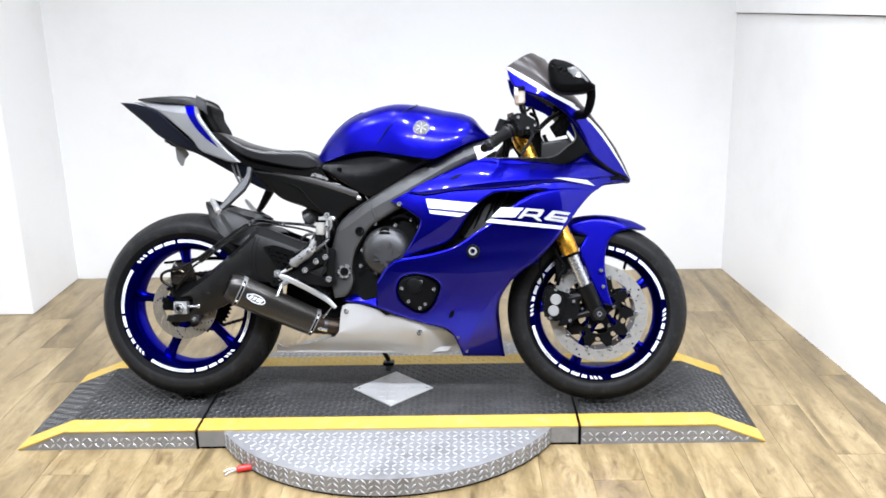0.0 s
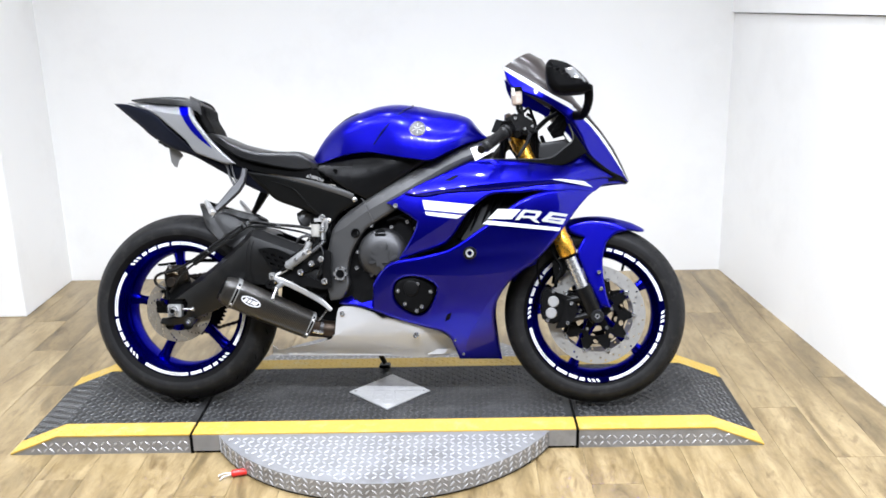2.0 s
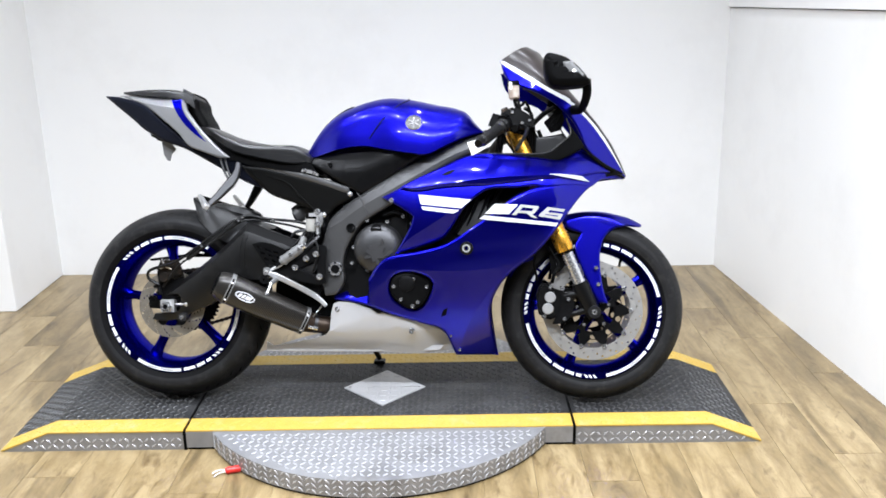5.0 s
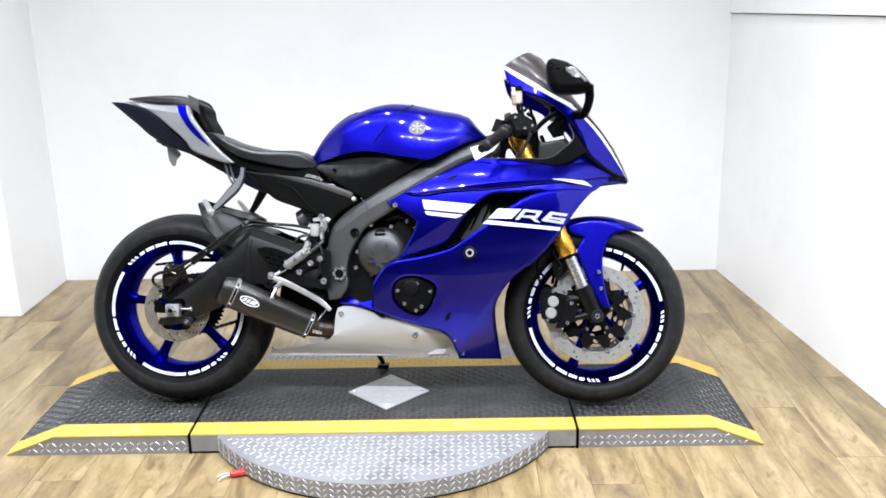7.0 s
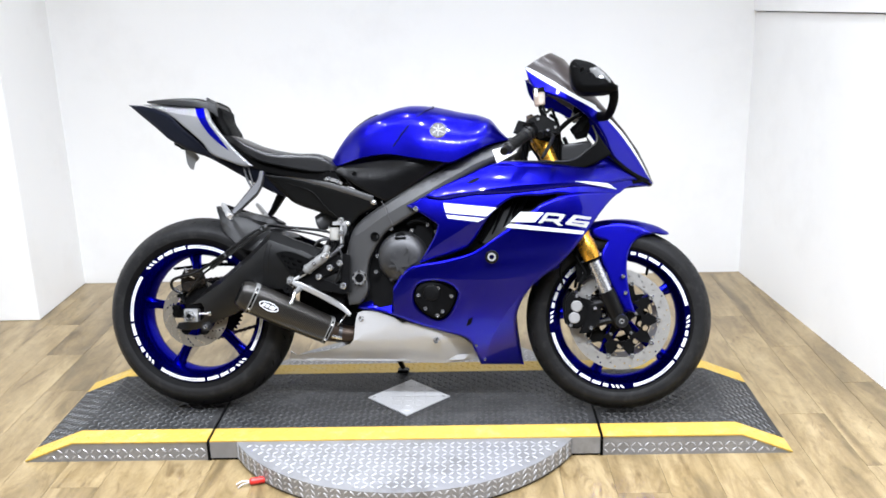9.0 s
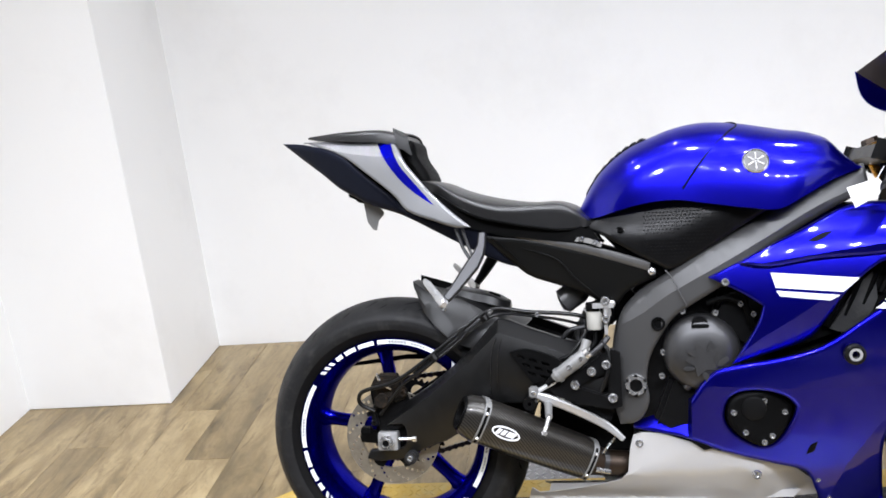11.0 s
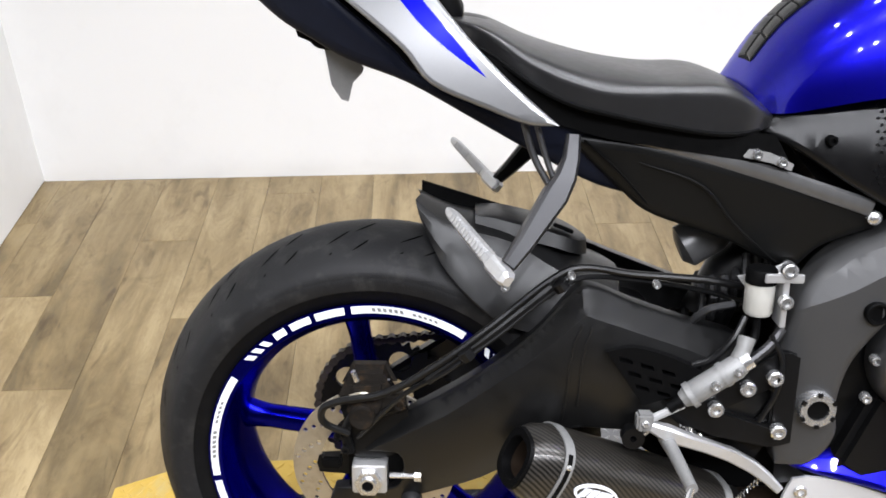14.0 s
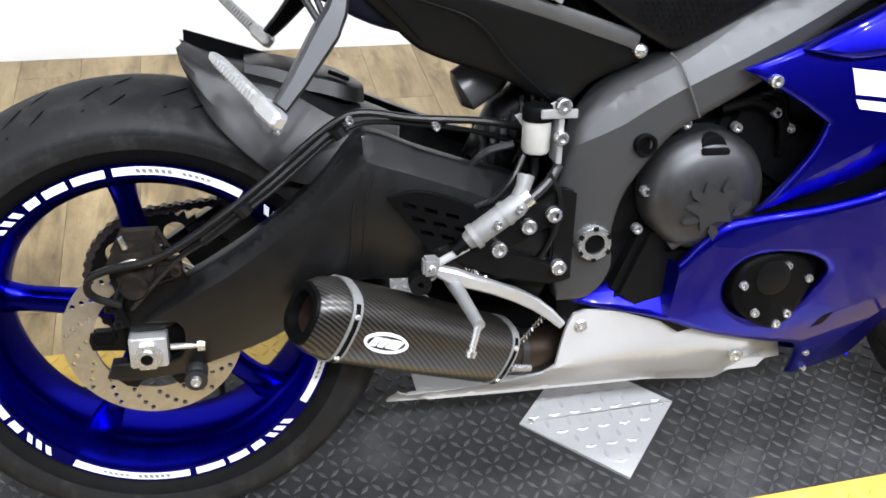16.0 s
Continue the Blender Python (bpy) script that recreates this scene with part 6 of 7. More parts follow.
UPPER = [(0.021, 0.656), (0.114, 0.702), (0.203, 0.744), (0.299, 0.786), (0.395, 0.789), (0.501, 0.776), (0.571, 0.772), (0.641, 0.806), (0.71, 0.757), (0.782, 0.72), (0.735, 0.717), (0.703, 0.712), (0.672, 0.69), (0.58, 0.672), (0.5, 0.69), (0.44, 0.684), (0.37, 0.682), (0.336, 0.671), (0.281, 0.625), (0.22, 0.535), (0.177, 0.512), (0.061, 0.478), (0.111, 0.562), (0.122, 0.597), (0.082, 0.624)]
SHOULDER = [(0.079, 0.684), (0.114, 0.704), (0.203, 0.746), (0.299, 0.788), (0.395, 0.791), (0.501, 0.779), (0.571, 0.775), (0.641, 0.809), (0.71, 0.76), (0.785, 0.722), (0.72, 0.735), (0.64, 0.722), (0.52, 0.712), (0.42, 0.699), (0.341, 0.691), (0.222, 0.687), (0.134, 0.675)]
GENERATOR = [(0.047, 0.378), (0.056, 0.405), (0.079, 0.419), (0.122, 0.421), (0.161, 0.407), (0.177, 0.389), (0.172, 0.366), (0.154, 0.332), (0.133, 0.312), (0.108, 0.31), (0.068, 0.333), (0.05, 0.356)]
SRIDGE = smooth_line([(0.067, 0.667), (0.169, 0.701), (0.254, 0.716), (0.379, 0.713), (0.5, 0.712), (0.6, 0.716), (0.7, 0.735), (0.79, 0.74)])
SLOW = smooth_line([(0.104, 0.68), (0.254, 0.701), (0.379, 0.715), (0.506, 0.722), (0.6, 0.728), (0.7, 0.742)])
FFRONT = [(0.45, 0.459), (0.415, 0.433), (0.342, 0.345), (0.288, 0.257), (0.265, 0.193), (0.256, 0.135)]


def shoulder_width(x, z):
    """Over the common curve: the upper facet leans in above the ridge, the lower one below it."""
    up, down = max(0, above(SRIDGE, x, z)), above(SLOW, x, z)
    lean = 5.0 * up * up if up < 0.04 else 0.008 + 0.4 * (up - 0.04)
    return FW(x, z) - lean + 0.40 * min(0, max(-0.03, down)) + 0.003


UPFOLD = [(0.031, 0.468), (0.067, 0.493), (0.118, 0.534), (0.186, 0.576), (0.236, 0.61), (0.301, 0.654)]
TOE, TOESTEP = [(-0.022, 0.30), (-0.022, 0.42)], [(-0.030, 0.30), (-0.030, 0.42)]
MIDFOLD = [(0.02, 0.434), (0.141, 0.43), (0.28, 0.428), (0.4, 0.439)]


def upper_width(x, z):
    """Below its fold the rear of the upper fairing turns in."""
    return FW(x, z) + 0.40 * min(0, above(UPFOLD, x, z)) * max(0, min(1, (0.32 - x) / 0.06))


def side_width(x, z):
    """Ahead of its front fold the side fairing turns in, and its rear toe is a sloping ledge."""
    line = [(p[1], p[0]) for p in reversed(FFRONT)]
    toe = max(0, min(1, (-0.022 - x) / 0.008)) * max(0, z - 0.322 + 0.14 * (x + 0.03))
    return FW(x, z) - 0.75 * toe - 0.16 * max(0, x - float(np.interp(z, [p[0] for p in line], [p[1] for p in line]))) * max(0, min(1, (0.48 - z) / 0.05)) - 0.10 * max(0, min(0.06, above(MIDFOLD, x, z)))


for side in (-1, 1):
    upper = part("upper_fairing", sheet(UPPER, upper_width, 0.005, step=0.015, roll=0.007, rolled=0.005, side=side, out=-0.006, folds=[UPFOLD]), BLUE, bike, "glossy pearl blue upper fairing")
    lower = part("side_fairing", sheet(SIDE, side_width, 0.005, step=0.015, roll=0.010, rolled=0.007, side=side, out=0.004, folds=[FFRONT, MIDFOLD, TOE, TOESTEP], holes=[[(0.112 + 1.06 * (x - 0.112), 0.372 + 1.06 * (z - 0.372)) for x, z in GENERATOR]]), BLUE, bike, "glossy pearl blue side fairing")
    part("shoulder_panel", sheet(SHOULDER, shoulder_width, 0.012, step=0.015, roll=0.007, rolled=0.005, side=side, out=0.007, folds=[SLOW]), BLUE, bike, "raised pearl blue shoulder panel")
    for name, outl, label, host, lift in (("stripe", [(0.138, 0.663), (0.301, 0.647), (0.27, 0.621), (0.146, 0.633)], "broad white stripe", upper, -0.0052), ("stripe", [(0.147, 0.627), (0.265, 0.615), (0.245, 0.605), (0.153, 0.616)], "narrow white stripe", upper, -0.0052), ("stripe", [(0.372, 0.634), (0.443, 0.632), (0.415, 0.603), (0.342, 0.604)], "broad white stripe", lower, 0.0048), ("stripe", [(0.34, 0.599), (0.566, 0.576), (0.56, 0.566), (0.325, 0.588)], "narrow white stripe", lower, 0.0048)):
        part(name, sheet(outl, FW, 0.002, step=0.02, roll=0, side=side, out=lift, sub=1), WHITE, host, label)
    strokes = (((0.424, 0.6), (0.437, 0.6), (0.463, 0.631), (0.45, 0.632)), ((0.45, 0.632), (0.505, 0.627), (0.5, 0.619), (0.455, 0.624)), ((0.494, 0.626), (0.507, 0.625), (0.498, 0.611), (0.485, 0.612)), ((0.442, 0.614), (0.497, 0.611), (0.492, 0.604), (0.437, 0.607)), ((0.468, 0.606), (0.484, 0.605), (0.501, 0.591), (0.485, 0.593)))
    strokes += (((0.505, 0.599), (0.518, 0.594), (0.546, 0.62), (0.532, 0.624)), ((0.532, 0.625), (0.588, 0.618), (0.582, 0.61), (0.529, 0.617)), ((0.507, 0.596), (0.566, 0.587), (0.571, 0.594), (0.513, 0.603)), ((0.523, 0.61), (0.577, 0.604), (0.573, 0.598), (0.518, 0.604)), ((0.56, 0.588), (0.571, 0.586), (0.581, 0.603), (0.569, 0.605)))
    for q in strokes:
        part("badge_bar", sheet(q, FW, 0.002, step=0.02, roll=0, side=side, out=0.0049, sub=1), SILVERVINYL, lower, "silver-white slanted badge stroke")
    part("flash", sheet([(0.535, 0.726), (0.57, 0.727), (0.64, 0.722), (0.668, 0.704), (0.62, 0.712)], shoulder_width, 0.002, step=0.015, roll=0, side=side, out=0.0078, sub=1), WHITE, bike, "pale flash on the shoulder")
    # Fairing slots are black patches on the panels, painted shade without an opening.
    part("fairing_slot", sheet([(0.208, 0.722), (0.237, 0.737), (0.257, 0.74), (0.227, 0.722)], shoulder_width, 0.002, step=0.006, roll=0, side=side, out=0.0080), BLACK, bike)
    part("fairing_slot", sheet([(0.203, 0.281), (0.211, 0.303), (0.225, 0.311), (0.219, 0.288)], side_width, 0.002, step=0.02, roll=0, side=side, out=0.0045), BLACK, lower)
    plug = part("fairing_plug", lathe([(0.005, side * 0.229), (0.009, side * 0.233), (0.016, side * 0.233), (0.0205, side * 0.228), (0.0205, side * 0.215), (0.005, side * 0.215)], 28, (0.286, 0, 0.499)), SATIN, lower, "round dark frame slider plug")
    part("plug_ring", lathe([(0.0075, side * 0.2335), (0.0125, side * 0.2335), (0.0125, side * 0.231), (0.0075, side * 0.231)], 24, (0.286, 0, 0.499)), ALLOY, plug)
    bolt(0.053, 0.646, side * 0.196, 0.008, upper, CHROME, side)
    bolt(0.232, 0.217, side * 0.100, 0.005, lower, CHROME, side)
    bolt(0.258, 0.168, side * 0.066, 0.005, lower, CHROME, side)
    gc = part("generator_cover", sheet(GENERATOR, lambda x, z: 0.189 - 0.25 * max(0, x - 0.10), 0.05, step=0.02, roll=0.010, rolled=0.007, side=side), BLACK, bike, "black engine side cover")
    part("inspection_cap", lathe([(1e-4, side * 0.1915), (0.02, side * 0.1915), (0.024, side * 0.1905), (0.025, side * 0.186), (1e-4, side * 0.181)], 28, (0.099, 0, 0.388), closed=False), SATIN, gc)
    for x, z in ((0.12, 0.402), (0.059, 0.38), (0.16, 0.377), (0.081, 0.339), (0.133, 0.33), (0.117, 0.318)):
        bolt(x, z, side * (0.189 - 0.25 * max(0, x - 0.10)), 0.0062, gc, CHROME, side)
    part("vent_duct", sheet([(0.18, 0.50), (0.30, 0.55), (0.44, 0.66), (0.5, 0.71), (0.36, 0.70), (0.27, 0.64), (0.2, 0.55)], 0.145, 0.01, step=0.03, roll=0.0, side=side), BLACK, bike, "black vent duct behind the fairing")
    part("duct_panel", prism([(0.258, 0.542), (0.285, 0.536), (0.318, 0.555), (0.345, 0.60), (0.338, 0.650), (0.306, 0.618), (0.283, 0.580)], side * 0.152, side * 0.158, 0.002, sub=2), MAT, bike, "grey inner duct panel")
    for k in range(4):
        part("duct_vane", tube([(0.25 + 0.035 * k, side * 0.152, 0.545 + 0.022 * k), (0.285 + 0.035 * k, side * 0.154, 0.63 + 0.018 * k)], 0.007, 8, False), BLACK, bike)
part("radiator", box(0.325, 0.355, -0.13, 0.13, 0.37, 0.62, 0.004), SATIN, bike, "dark radiator core")

# ---- nose, screen ----
SURR = [(0.387, 1.086), (0.466, 1.036), (0.538, 0.990), (0.609, 0.953), (0.665, 0.902), (0.725, 0.828), (0.765, 0.770), (0.792, 0.725), (0.751, 0.738), (0.70, 0.772), (0.654, 0.811), (0.63, 0.86), (0.60, 0.904), (0.547, 0.95), (0.502, 0.977), (0.431, 1.005), (0.402, 1.034)]
NW = field([(0.387, 1.08, 0.135), (0.41, 1.02, 0.15), (0.5, 1.0, 0.16), (0.6, 0.935, 0.15), (0.62, 0.89, 0.152), (0.665, 0.86, 0.125), (0.72, 0.80, 0.085), (0.79, 0.73, 0.018), (0.70, 0.79, 0.10)])
for side in (-1, 1):
    surround = part("nose_side", sheet(SURR, NW, 0.004, step=0.014, roll=0.008, rolled=0.004, side=side), BLUE, bike, "glossy blue nose side panel")
    part("nose_stripe", sheet([(0.389, 1.086), (0.466, 1.038), (0.538, 0.992), (0.609, 0.955), (0.665, 0.904), (0.725, 0.830), (0.790, 0.727), (0.715, 0.830), (0.655, 0.900), (0.60, 0.945), (0.53, 0.984), (0.46, 1.025), (0.393, 1.072)], NW, 0.003, step=0.014, roll=0, side=side, out=0.0008), WHITE, surround, "white nose stripe")
    part("intake_edge", tube([(0.645, side * 0.118, 0.812), (0.70, side * 0.098, 0.766), (0.75, side * 0.065, 0.738), (0.785, side * 0.022, 0.722)], [0.004, 0.007, 0.007, 0.004], 8), BLACK, bike, "black intake edge")
    part("cockpit_trim", sheet([(0.296, 0.792), (0.45, 0.7905), (0.534, 0.794), (0.578, 0.825), (0.604, 0.852), (0.590, 0.901), (0.650, 0.812), (0.595, 0.781), (0.547, 0.766), (0.45, 0.779), (0.39, 0.784)], 0.150, 0.004, step=0.02, roll=0.006, rolled=0.003, side=side), BLACK, bike, "black inner cockpit trim")
CROWN = [((0.477, 1.144), (0.392, 1.085), 0.134), ((0.514, 1.124), (0.43, 1.060), 0.145), ((0.575, 1.045), (0.50, 1.016), 0.157), ((0.635, 0.968), (0.58, 0.972), 0.153), ((0.668, 0.928), (0.622, 0.945), 0.148)]


def nose_rings(rows, n=20):
    return [[(e[0] + (c[0] - e[0]) * max(0, math.cos(a)) ** 0.8, w * math.sin(a), e[1] + (c[1] - e[1]) * max(0, math.cos(a)) ** 0.8) for a in [math.pi * (k / n - 0.5) for k in range(n + 1)]] for c, e, w in rows]


scr = loft(nose_rings(CROWN), closed=False, caps=False)
shell(scr, (-0.001, 0, -0.003))
part("windscreen", scr, SMOKE, bike, "smoked dark windscreen", sharp=60)
NOSE = [((0.668, 0.926), (0.622, 0.943), 0.147), ((0.705, 0.882), (0.668, 0.898), 0.124), ((0.745, 0.828), (0.722, 0.830), 0.086), ((0.775, 0.772), (0.762, 0.772), 0.046), ((0.794, 0.728), (0.790, 0.727), 0.016)]
nse = loft(nose_rings(NOSE), closed=False, caps=False)
shell(nse, (-0.006, 0, -0.002))
part("nose_cone", nse, SMOKE, bike, "dark glossy centre nose with air intake", sharp=60)
for side in (-1, 1):
    part("headlight_shade", prism([(0.64, 0.80), (0.70, 0.765), (0.76, 0.735), (0.70, 0.725), (0.62, 0.70), (0.60, 0.75)], side * 0.03, side * 0.075, 0.006), BLACK, bike)

# ---- cockpit ----
part("top_yoke", prism([(0.36, 0.885), (0.37, 0.91), (0.46, 0.885), (0.455, 0.86)], -0.135, 0.135, 0.008), SATIN, bike, "black top yoke")
part("instrument_cluster", prism([(0.535, 0.945), (0.545, 0.985), (0.575, 0.975), (0.572, 0.93), (0.55, 0.925)], -0.07, 0.07, 0.006, sub=2), BLACK, bike, "black instrument cluster")
part("fairing_stay", tube([(0.46, -0.05, 0.86), (0.52, -0.06, 0.92), (0.56, -0.1, 0.94)], 0.008, 8), SATIN, bike)
for side in (-1, 1):
    bar0, bar1 = Vector((0.432, side * 0.12, 0.908)), Vector((0.332, side * 0.325, 0.812))
    part("handlebar", tube([bar0, bar1], 0.011, 14, False), SATIN, bike, "black clip-on handlebar")
    g0, g1 = bar0.lerp(bar1, 0.42), bar0.lerp(bar1, 0.98)
    grip = part("hand_grip", tube([g0, g0.lerp(g1, 0.05), g0.lerp(g1, 0.08), g0.lerp(g1, 0.92), g0.lerp(g1, 0.95), g1], [0.0195, 0.0195, 0.0165, 0.0165, 0.018, 0.015], 18, False), BARGRIP, bike, "ribbed black rubber grip")
    ribs = bmesh.new()
    for k in range(12):
        tube([g0.lerp(g1, 0.13 + 0.062 * k), g0.lerp(g1, 0.15 + 0.062 * k)], 0.0174, 16, False, bm=ribs)
    stuff(part("grip_ribs", ribs, BARGRIP, grip))
    part("bar_end", tube([g1, g1 + (g1 - g0).normalized() * 0.022], [0.014, 0.0125], 16, False), SATIN, bike, "dark bar end weight")
    sw = bar0.lerp(bar1, 0.30)
    way = (bar1 - bar0).normalized()
    part("bar_clamp", tube([(0.424, side * 0.105, 0.893), (0.414, side * 0.105, 0.916)], 0.032, 22, False), SATIN, bike, "black clip-on clamp")
    house = part("switch_housing", tube([sw - way * 0.026, sw - way * 0.022, sw + way * 0.018, sw + way * 0.024], [0.018, 0.0235, 0.0235, 0.019], 18, False), SATIN, bike, "black switch housing")
    part("switch_lid", box(-0.014, 0.014, -0.016, 0.016, 0.014, 0.03, 0.004, Matrix.Translation(sw) @ way.to_track_quat("Y", "Z").to_matrix().to_4x4()), BLACK, house)
    part("kill_switch", box(-0.021, -0.013, -0.004, 0.005, 0.012, 0.022, 0.002, Matrix.Translation(sw) @ way.to_track_quat("Y", "Z").to_matrix().to_4x4()), SATIN, house, "small rocker switch")
    perch = sw + Vector((0.034, side * -0.012, -0.004))
    part("lever", tube([perch + Vector((0.018, 0, 0.0)), perch + Vector((0.034, side * 0.04, -0.016)), perch + Vector((0.0, side * 0.15, -0.088))], [0.008, 0.0062, 0.005], 10, flatten=0.7), SATIN, bike, "black hand lever")
    master_f = part("master_cylinder", tube([perch + Vector((-0.004, side * 0.03, -0.01)), perch + Vector((0.006, side * -0.005, 0.002)), perch + Vector((0.022, side * -0.05, 0.02))], [0.011, 0.0135, 0.0115], 14, False), SATIN, bike, "dark radial master cylinder")
    part("lever_pivot", rod(perch.x + 0.02, perch.z, perch.y - 0.012, perch.y + 0.012, 0.011, 14), SATIN, master_f)
    part("banjo_bolt", tube([perch + Vector((0.02, side * -0.05, 0.02)), perch + Vector((0.026, side * -0.062, 0.026))], 0.009, 6, False), CHROME, master_f)
    part("fork_cap", tube([(0.410, side * 0.105, 0.921), (0.406, side * 0.105, 0.932)], [0.021, 0.017], 6, False), BURNT, bike, "bronze anodised fork cap")
    fa, fb, fc, fd = Vector((0.410, side * 0.105, 0.920)), Vector((0.594, side * 0.105, 0.490)), Vector((0.640, side * 0.105, 0.383)), Vector((0.676, side * 0.098, 0.300))
    part("fork_tube", tube([fa, fb - (fb - fa) * 0.14, fb - (fb - fa) * 0.12, fb - (fb - fa) * 0.02, fb], [0.0245, 0.0245, 0.028, 0.0285, 0.026], 22, False), GOLD, bike, "gold anodised upper fork tube")
    part("dust_seal", tube([fb, fb + (fc - fb) * 0.08], [0.025, 0.022], 20, False), BLACK, bike)
    part("fork_slider", tube([fb, fc], 0.0195, 20, False), CHROME, bike, "bright chromed fork slider")
    part("fork_foot", tube([fc - (fc - fb) * 0.06, fc + (fd - fc) * 0.1, fd, fd + (fd - fc) * 0.25], [0.026, 0.027, 0.025, 0.018], 18, False), SATIN, bike, "dark grey fork axle carrier")
    part("axle_pinch", lathe([(0.008, side * 0.128), (0.0185, side * 0.128), (0.021, side * 0.122), (0.021, side * 0.075), (0.008, side * 0.075)], 24, (0.6825, 0, 0.298)), HUGGER, bike)
    part("axle_hub", lathe([(0.0035, side * 0.131), (0.0085, side * 0.131), (0.0085, side * 0.12), (0.0035, side * 0.12)], 14, (0.6825, 0, 0.298)), CHROME, bike)
    calp = part("front_caliper", prism([(0.508, 0.372), (0.528, 0.392), (0.556, 0.372), (0.578, 0.350), (0.580, 0.318), (0.566, 0.284), (0.548, 0.272), (0.512, 0.280), (0.503, 0.325)], side * 0.085, side * 0.119, 0.007, sub=2), SATIN, bike, "black radial front brake caliper")
    part("caliper_bridge", prism([(0.556, 0.366), (0.596, 0.352), (0.616, 0.328), (0.612, 0.300), (0.592, 0.268), (0.560, 0.262), (0.574, 0.292), (0.584, 0.316), (0.576, 0.342)], side * 0.088, side * 0.112, 0.005, sub=2), SATIN, calp)
    part("caliper_lug", tube([(0.590, side * 0.100, 0.345), (0.622, side * 0.102, 0.352), (0.648, side * 0.103, 0.350)], [0.013, 0.011, 0.012], 12), SATIN, calp)
    part("caliper_lug", tube([(0.594, side * 0.100, 0.285), (0.626, side * 0.102, 0.292), (0.655, side * 0.102, 0.300)], [0.012, 0.010, 0.012], 12), SATIN, calp)
    part("pad_pin", tube([(0.524, side * 0.112, 0.378), (0.520, side * 0.112, 0.282)], 0.0035, 8, False), CHROME, calp)
    for x, z in ((0.545, 0.343), (0.538, 0.307)):
        part("piston_cap", lathe([(1e-4, side * 0.1235), (0.0155, side * 0.1235), (0.0175, side * 0.121), (0.0175, side * 0.11), (1e-4, side * 0.11)], 26, (x, 0, z), closed=False), ALLOY, calp, "bright round piston cap")
    for x, z in ((0.545, 0.374), (0.528, 0.284), (0.590, 0.275), (0.602, 0.337)):
        bolt(x, z, side * 0.117, 0.006, calp, CHROME, side)
    part("hose_bracket", prism([(0.545, 0.470), (0.585, 0.478), (0.596, 0.455), (0.575, 0.425), (0.552, 0.418)], side * 0.078, side * 0.092, 0.003, sub=2), BLACK, bike)
    part("caliper_hose", tube([(0.552, side * 0.100, 0.388), (0.558, side * 0.105, 0.415), (0.572, side * 0.098, 0.445), (0.545, side * 0.088, 0.495), (0.515, side * 0.070, 0.56)], 0.0055, 8), BLACK, bike, "black caliper hose")
    bolt(0.570, 0.448, side * 0.093, 0.006, bike, CHROME, side)
    part("brake_line", tube([(0.505, side * 0.10, 0.395), (0.495, side * 0.105, 0.45), (0.505, side * 0.09, 0.52), (0.50, side * 0.06, 0.62)], 0.0045, 8), BLACK, bike)
    mirror_s = part("mirror", sheet([(0.515, 1.051), (0.521, 1.071), (0.536, 1.078), (0.592, 1.059), (0.645, 1.006), (0.650, 0.980), (0.620, 0.971), (0.548, 0.971), (0.524, 0.990), (0.516, 1.020)], field([(0.53, 1.05, 0.315), (0.57, 1.03, 0.335), (0.64, 1.0, 0.312)]), 0.05, step=0.014, roll=0.022, rolled=0.022, side=side), BLACK, bike, "black mirror housing")
    part("mirror_stalk", tube([(0.640, side * 0.30, 0.995), (0.643, side * 0.285, 0.955), (0.632, side * 0.22, 0.92), (0.612, side * 0.155, 0.925)], [0.014, 0.013, 0.012, 0.015], 12, flatten=0.7), BLACK, bike, "black mirror stalk")
    part("indicator_lens", sheet([(0.570, 1.042), (0.594, 1.047), (0.638, 1.000), (0.631, 0.980), (0.594, 0.982), (0.580, 1.008)], 0.333, 0.008, step=0.014, roll=0.01, rolled=0.008, side=side), LENSGREY, mirror_s, "clear indicator lens")
    part("indicator_bulb", lathe([(1e-4, side * 0.3425), (0.006, side * 0.3415), (0.0085, side * 0.338), (0.0085, side * 0.333), (1e-4, side * 0.333)], 16, (0.602, 0, 1.012), closed=False), CHROME, mirror_s, "bright reflector behind the lens")
    part("stem_pipe", tube([(0.5, side * 0.03, 0.55), (0.46, side * 0.03, 0.75)], 0.03, 12, False), SATIN, bike)
cup = part("front_reservoir", tube([(0.432, -0.168, 0.958), (0.431, -0.168, 0.962), (0.429, -0.170, 0.998)], [0.013, 0.0165, 0.0175], 20, False), AMBER, bike, "amber front brake fluid reservoir")
part("reservoir_lid", tube([(0.429, -0.170, 0.998), (0.4285, -0.170, 1.004), (0.428, -0.171, 1.014)], [0.0195, 0.0195, 0.017], 20, False), BLACK, cup, "black reservoir lid")
part("reservoir_stay", tube([(0.45, -0.165, 0.91), (0.448, -0.158, 0.935), (0.44, -0.155, 0.97)], 0.0045, 8), SATIN, cup)
part("reservoir_hose", tube([(0.432, -0.168, 0.96), (0.436, -0.17, 0.94), (0.45, -0.165, 0.92)], 0.006, 8), BLACK, cup)
part("upper_label", prism([(0.414, 1.008), (0.424, 1.006), (0.424, 0.985), (0.416, 0.985)], -0.192, -0.190), PAPER, cup, "white paper sticker")
part("preload_adjuster", tube([(0.402, -0.105, 0.93), (0.399, -0.105, 0.938)], [0.012, 0.010], 6, False), BURNT, bike)
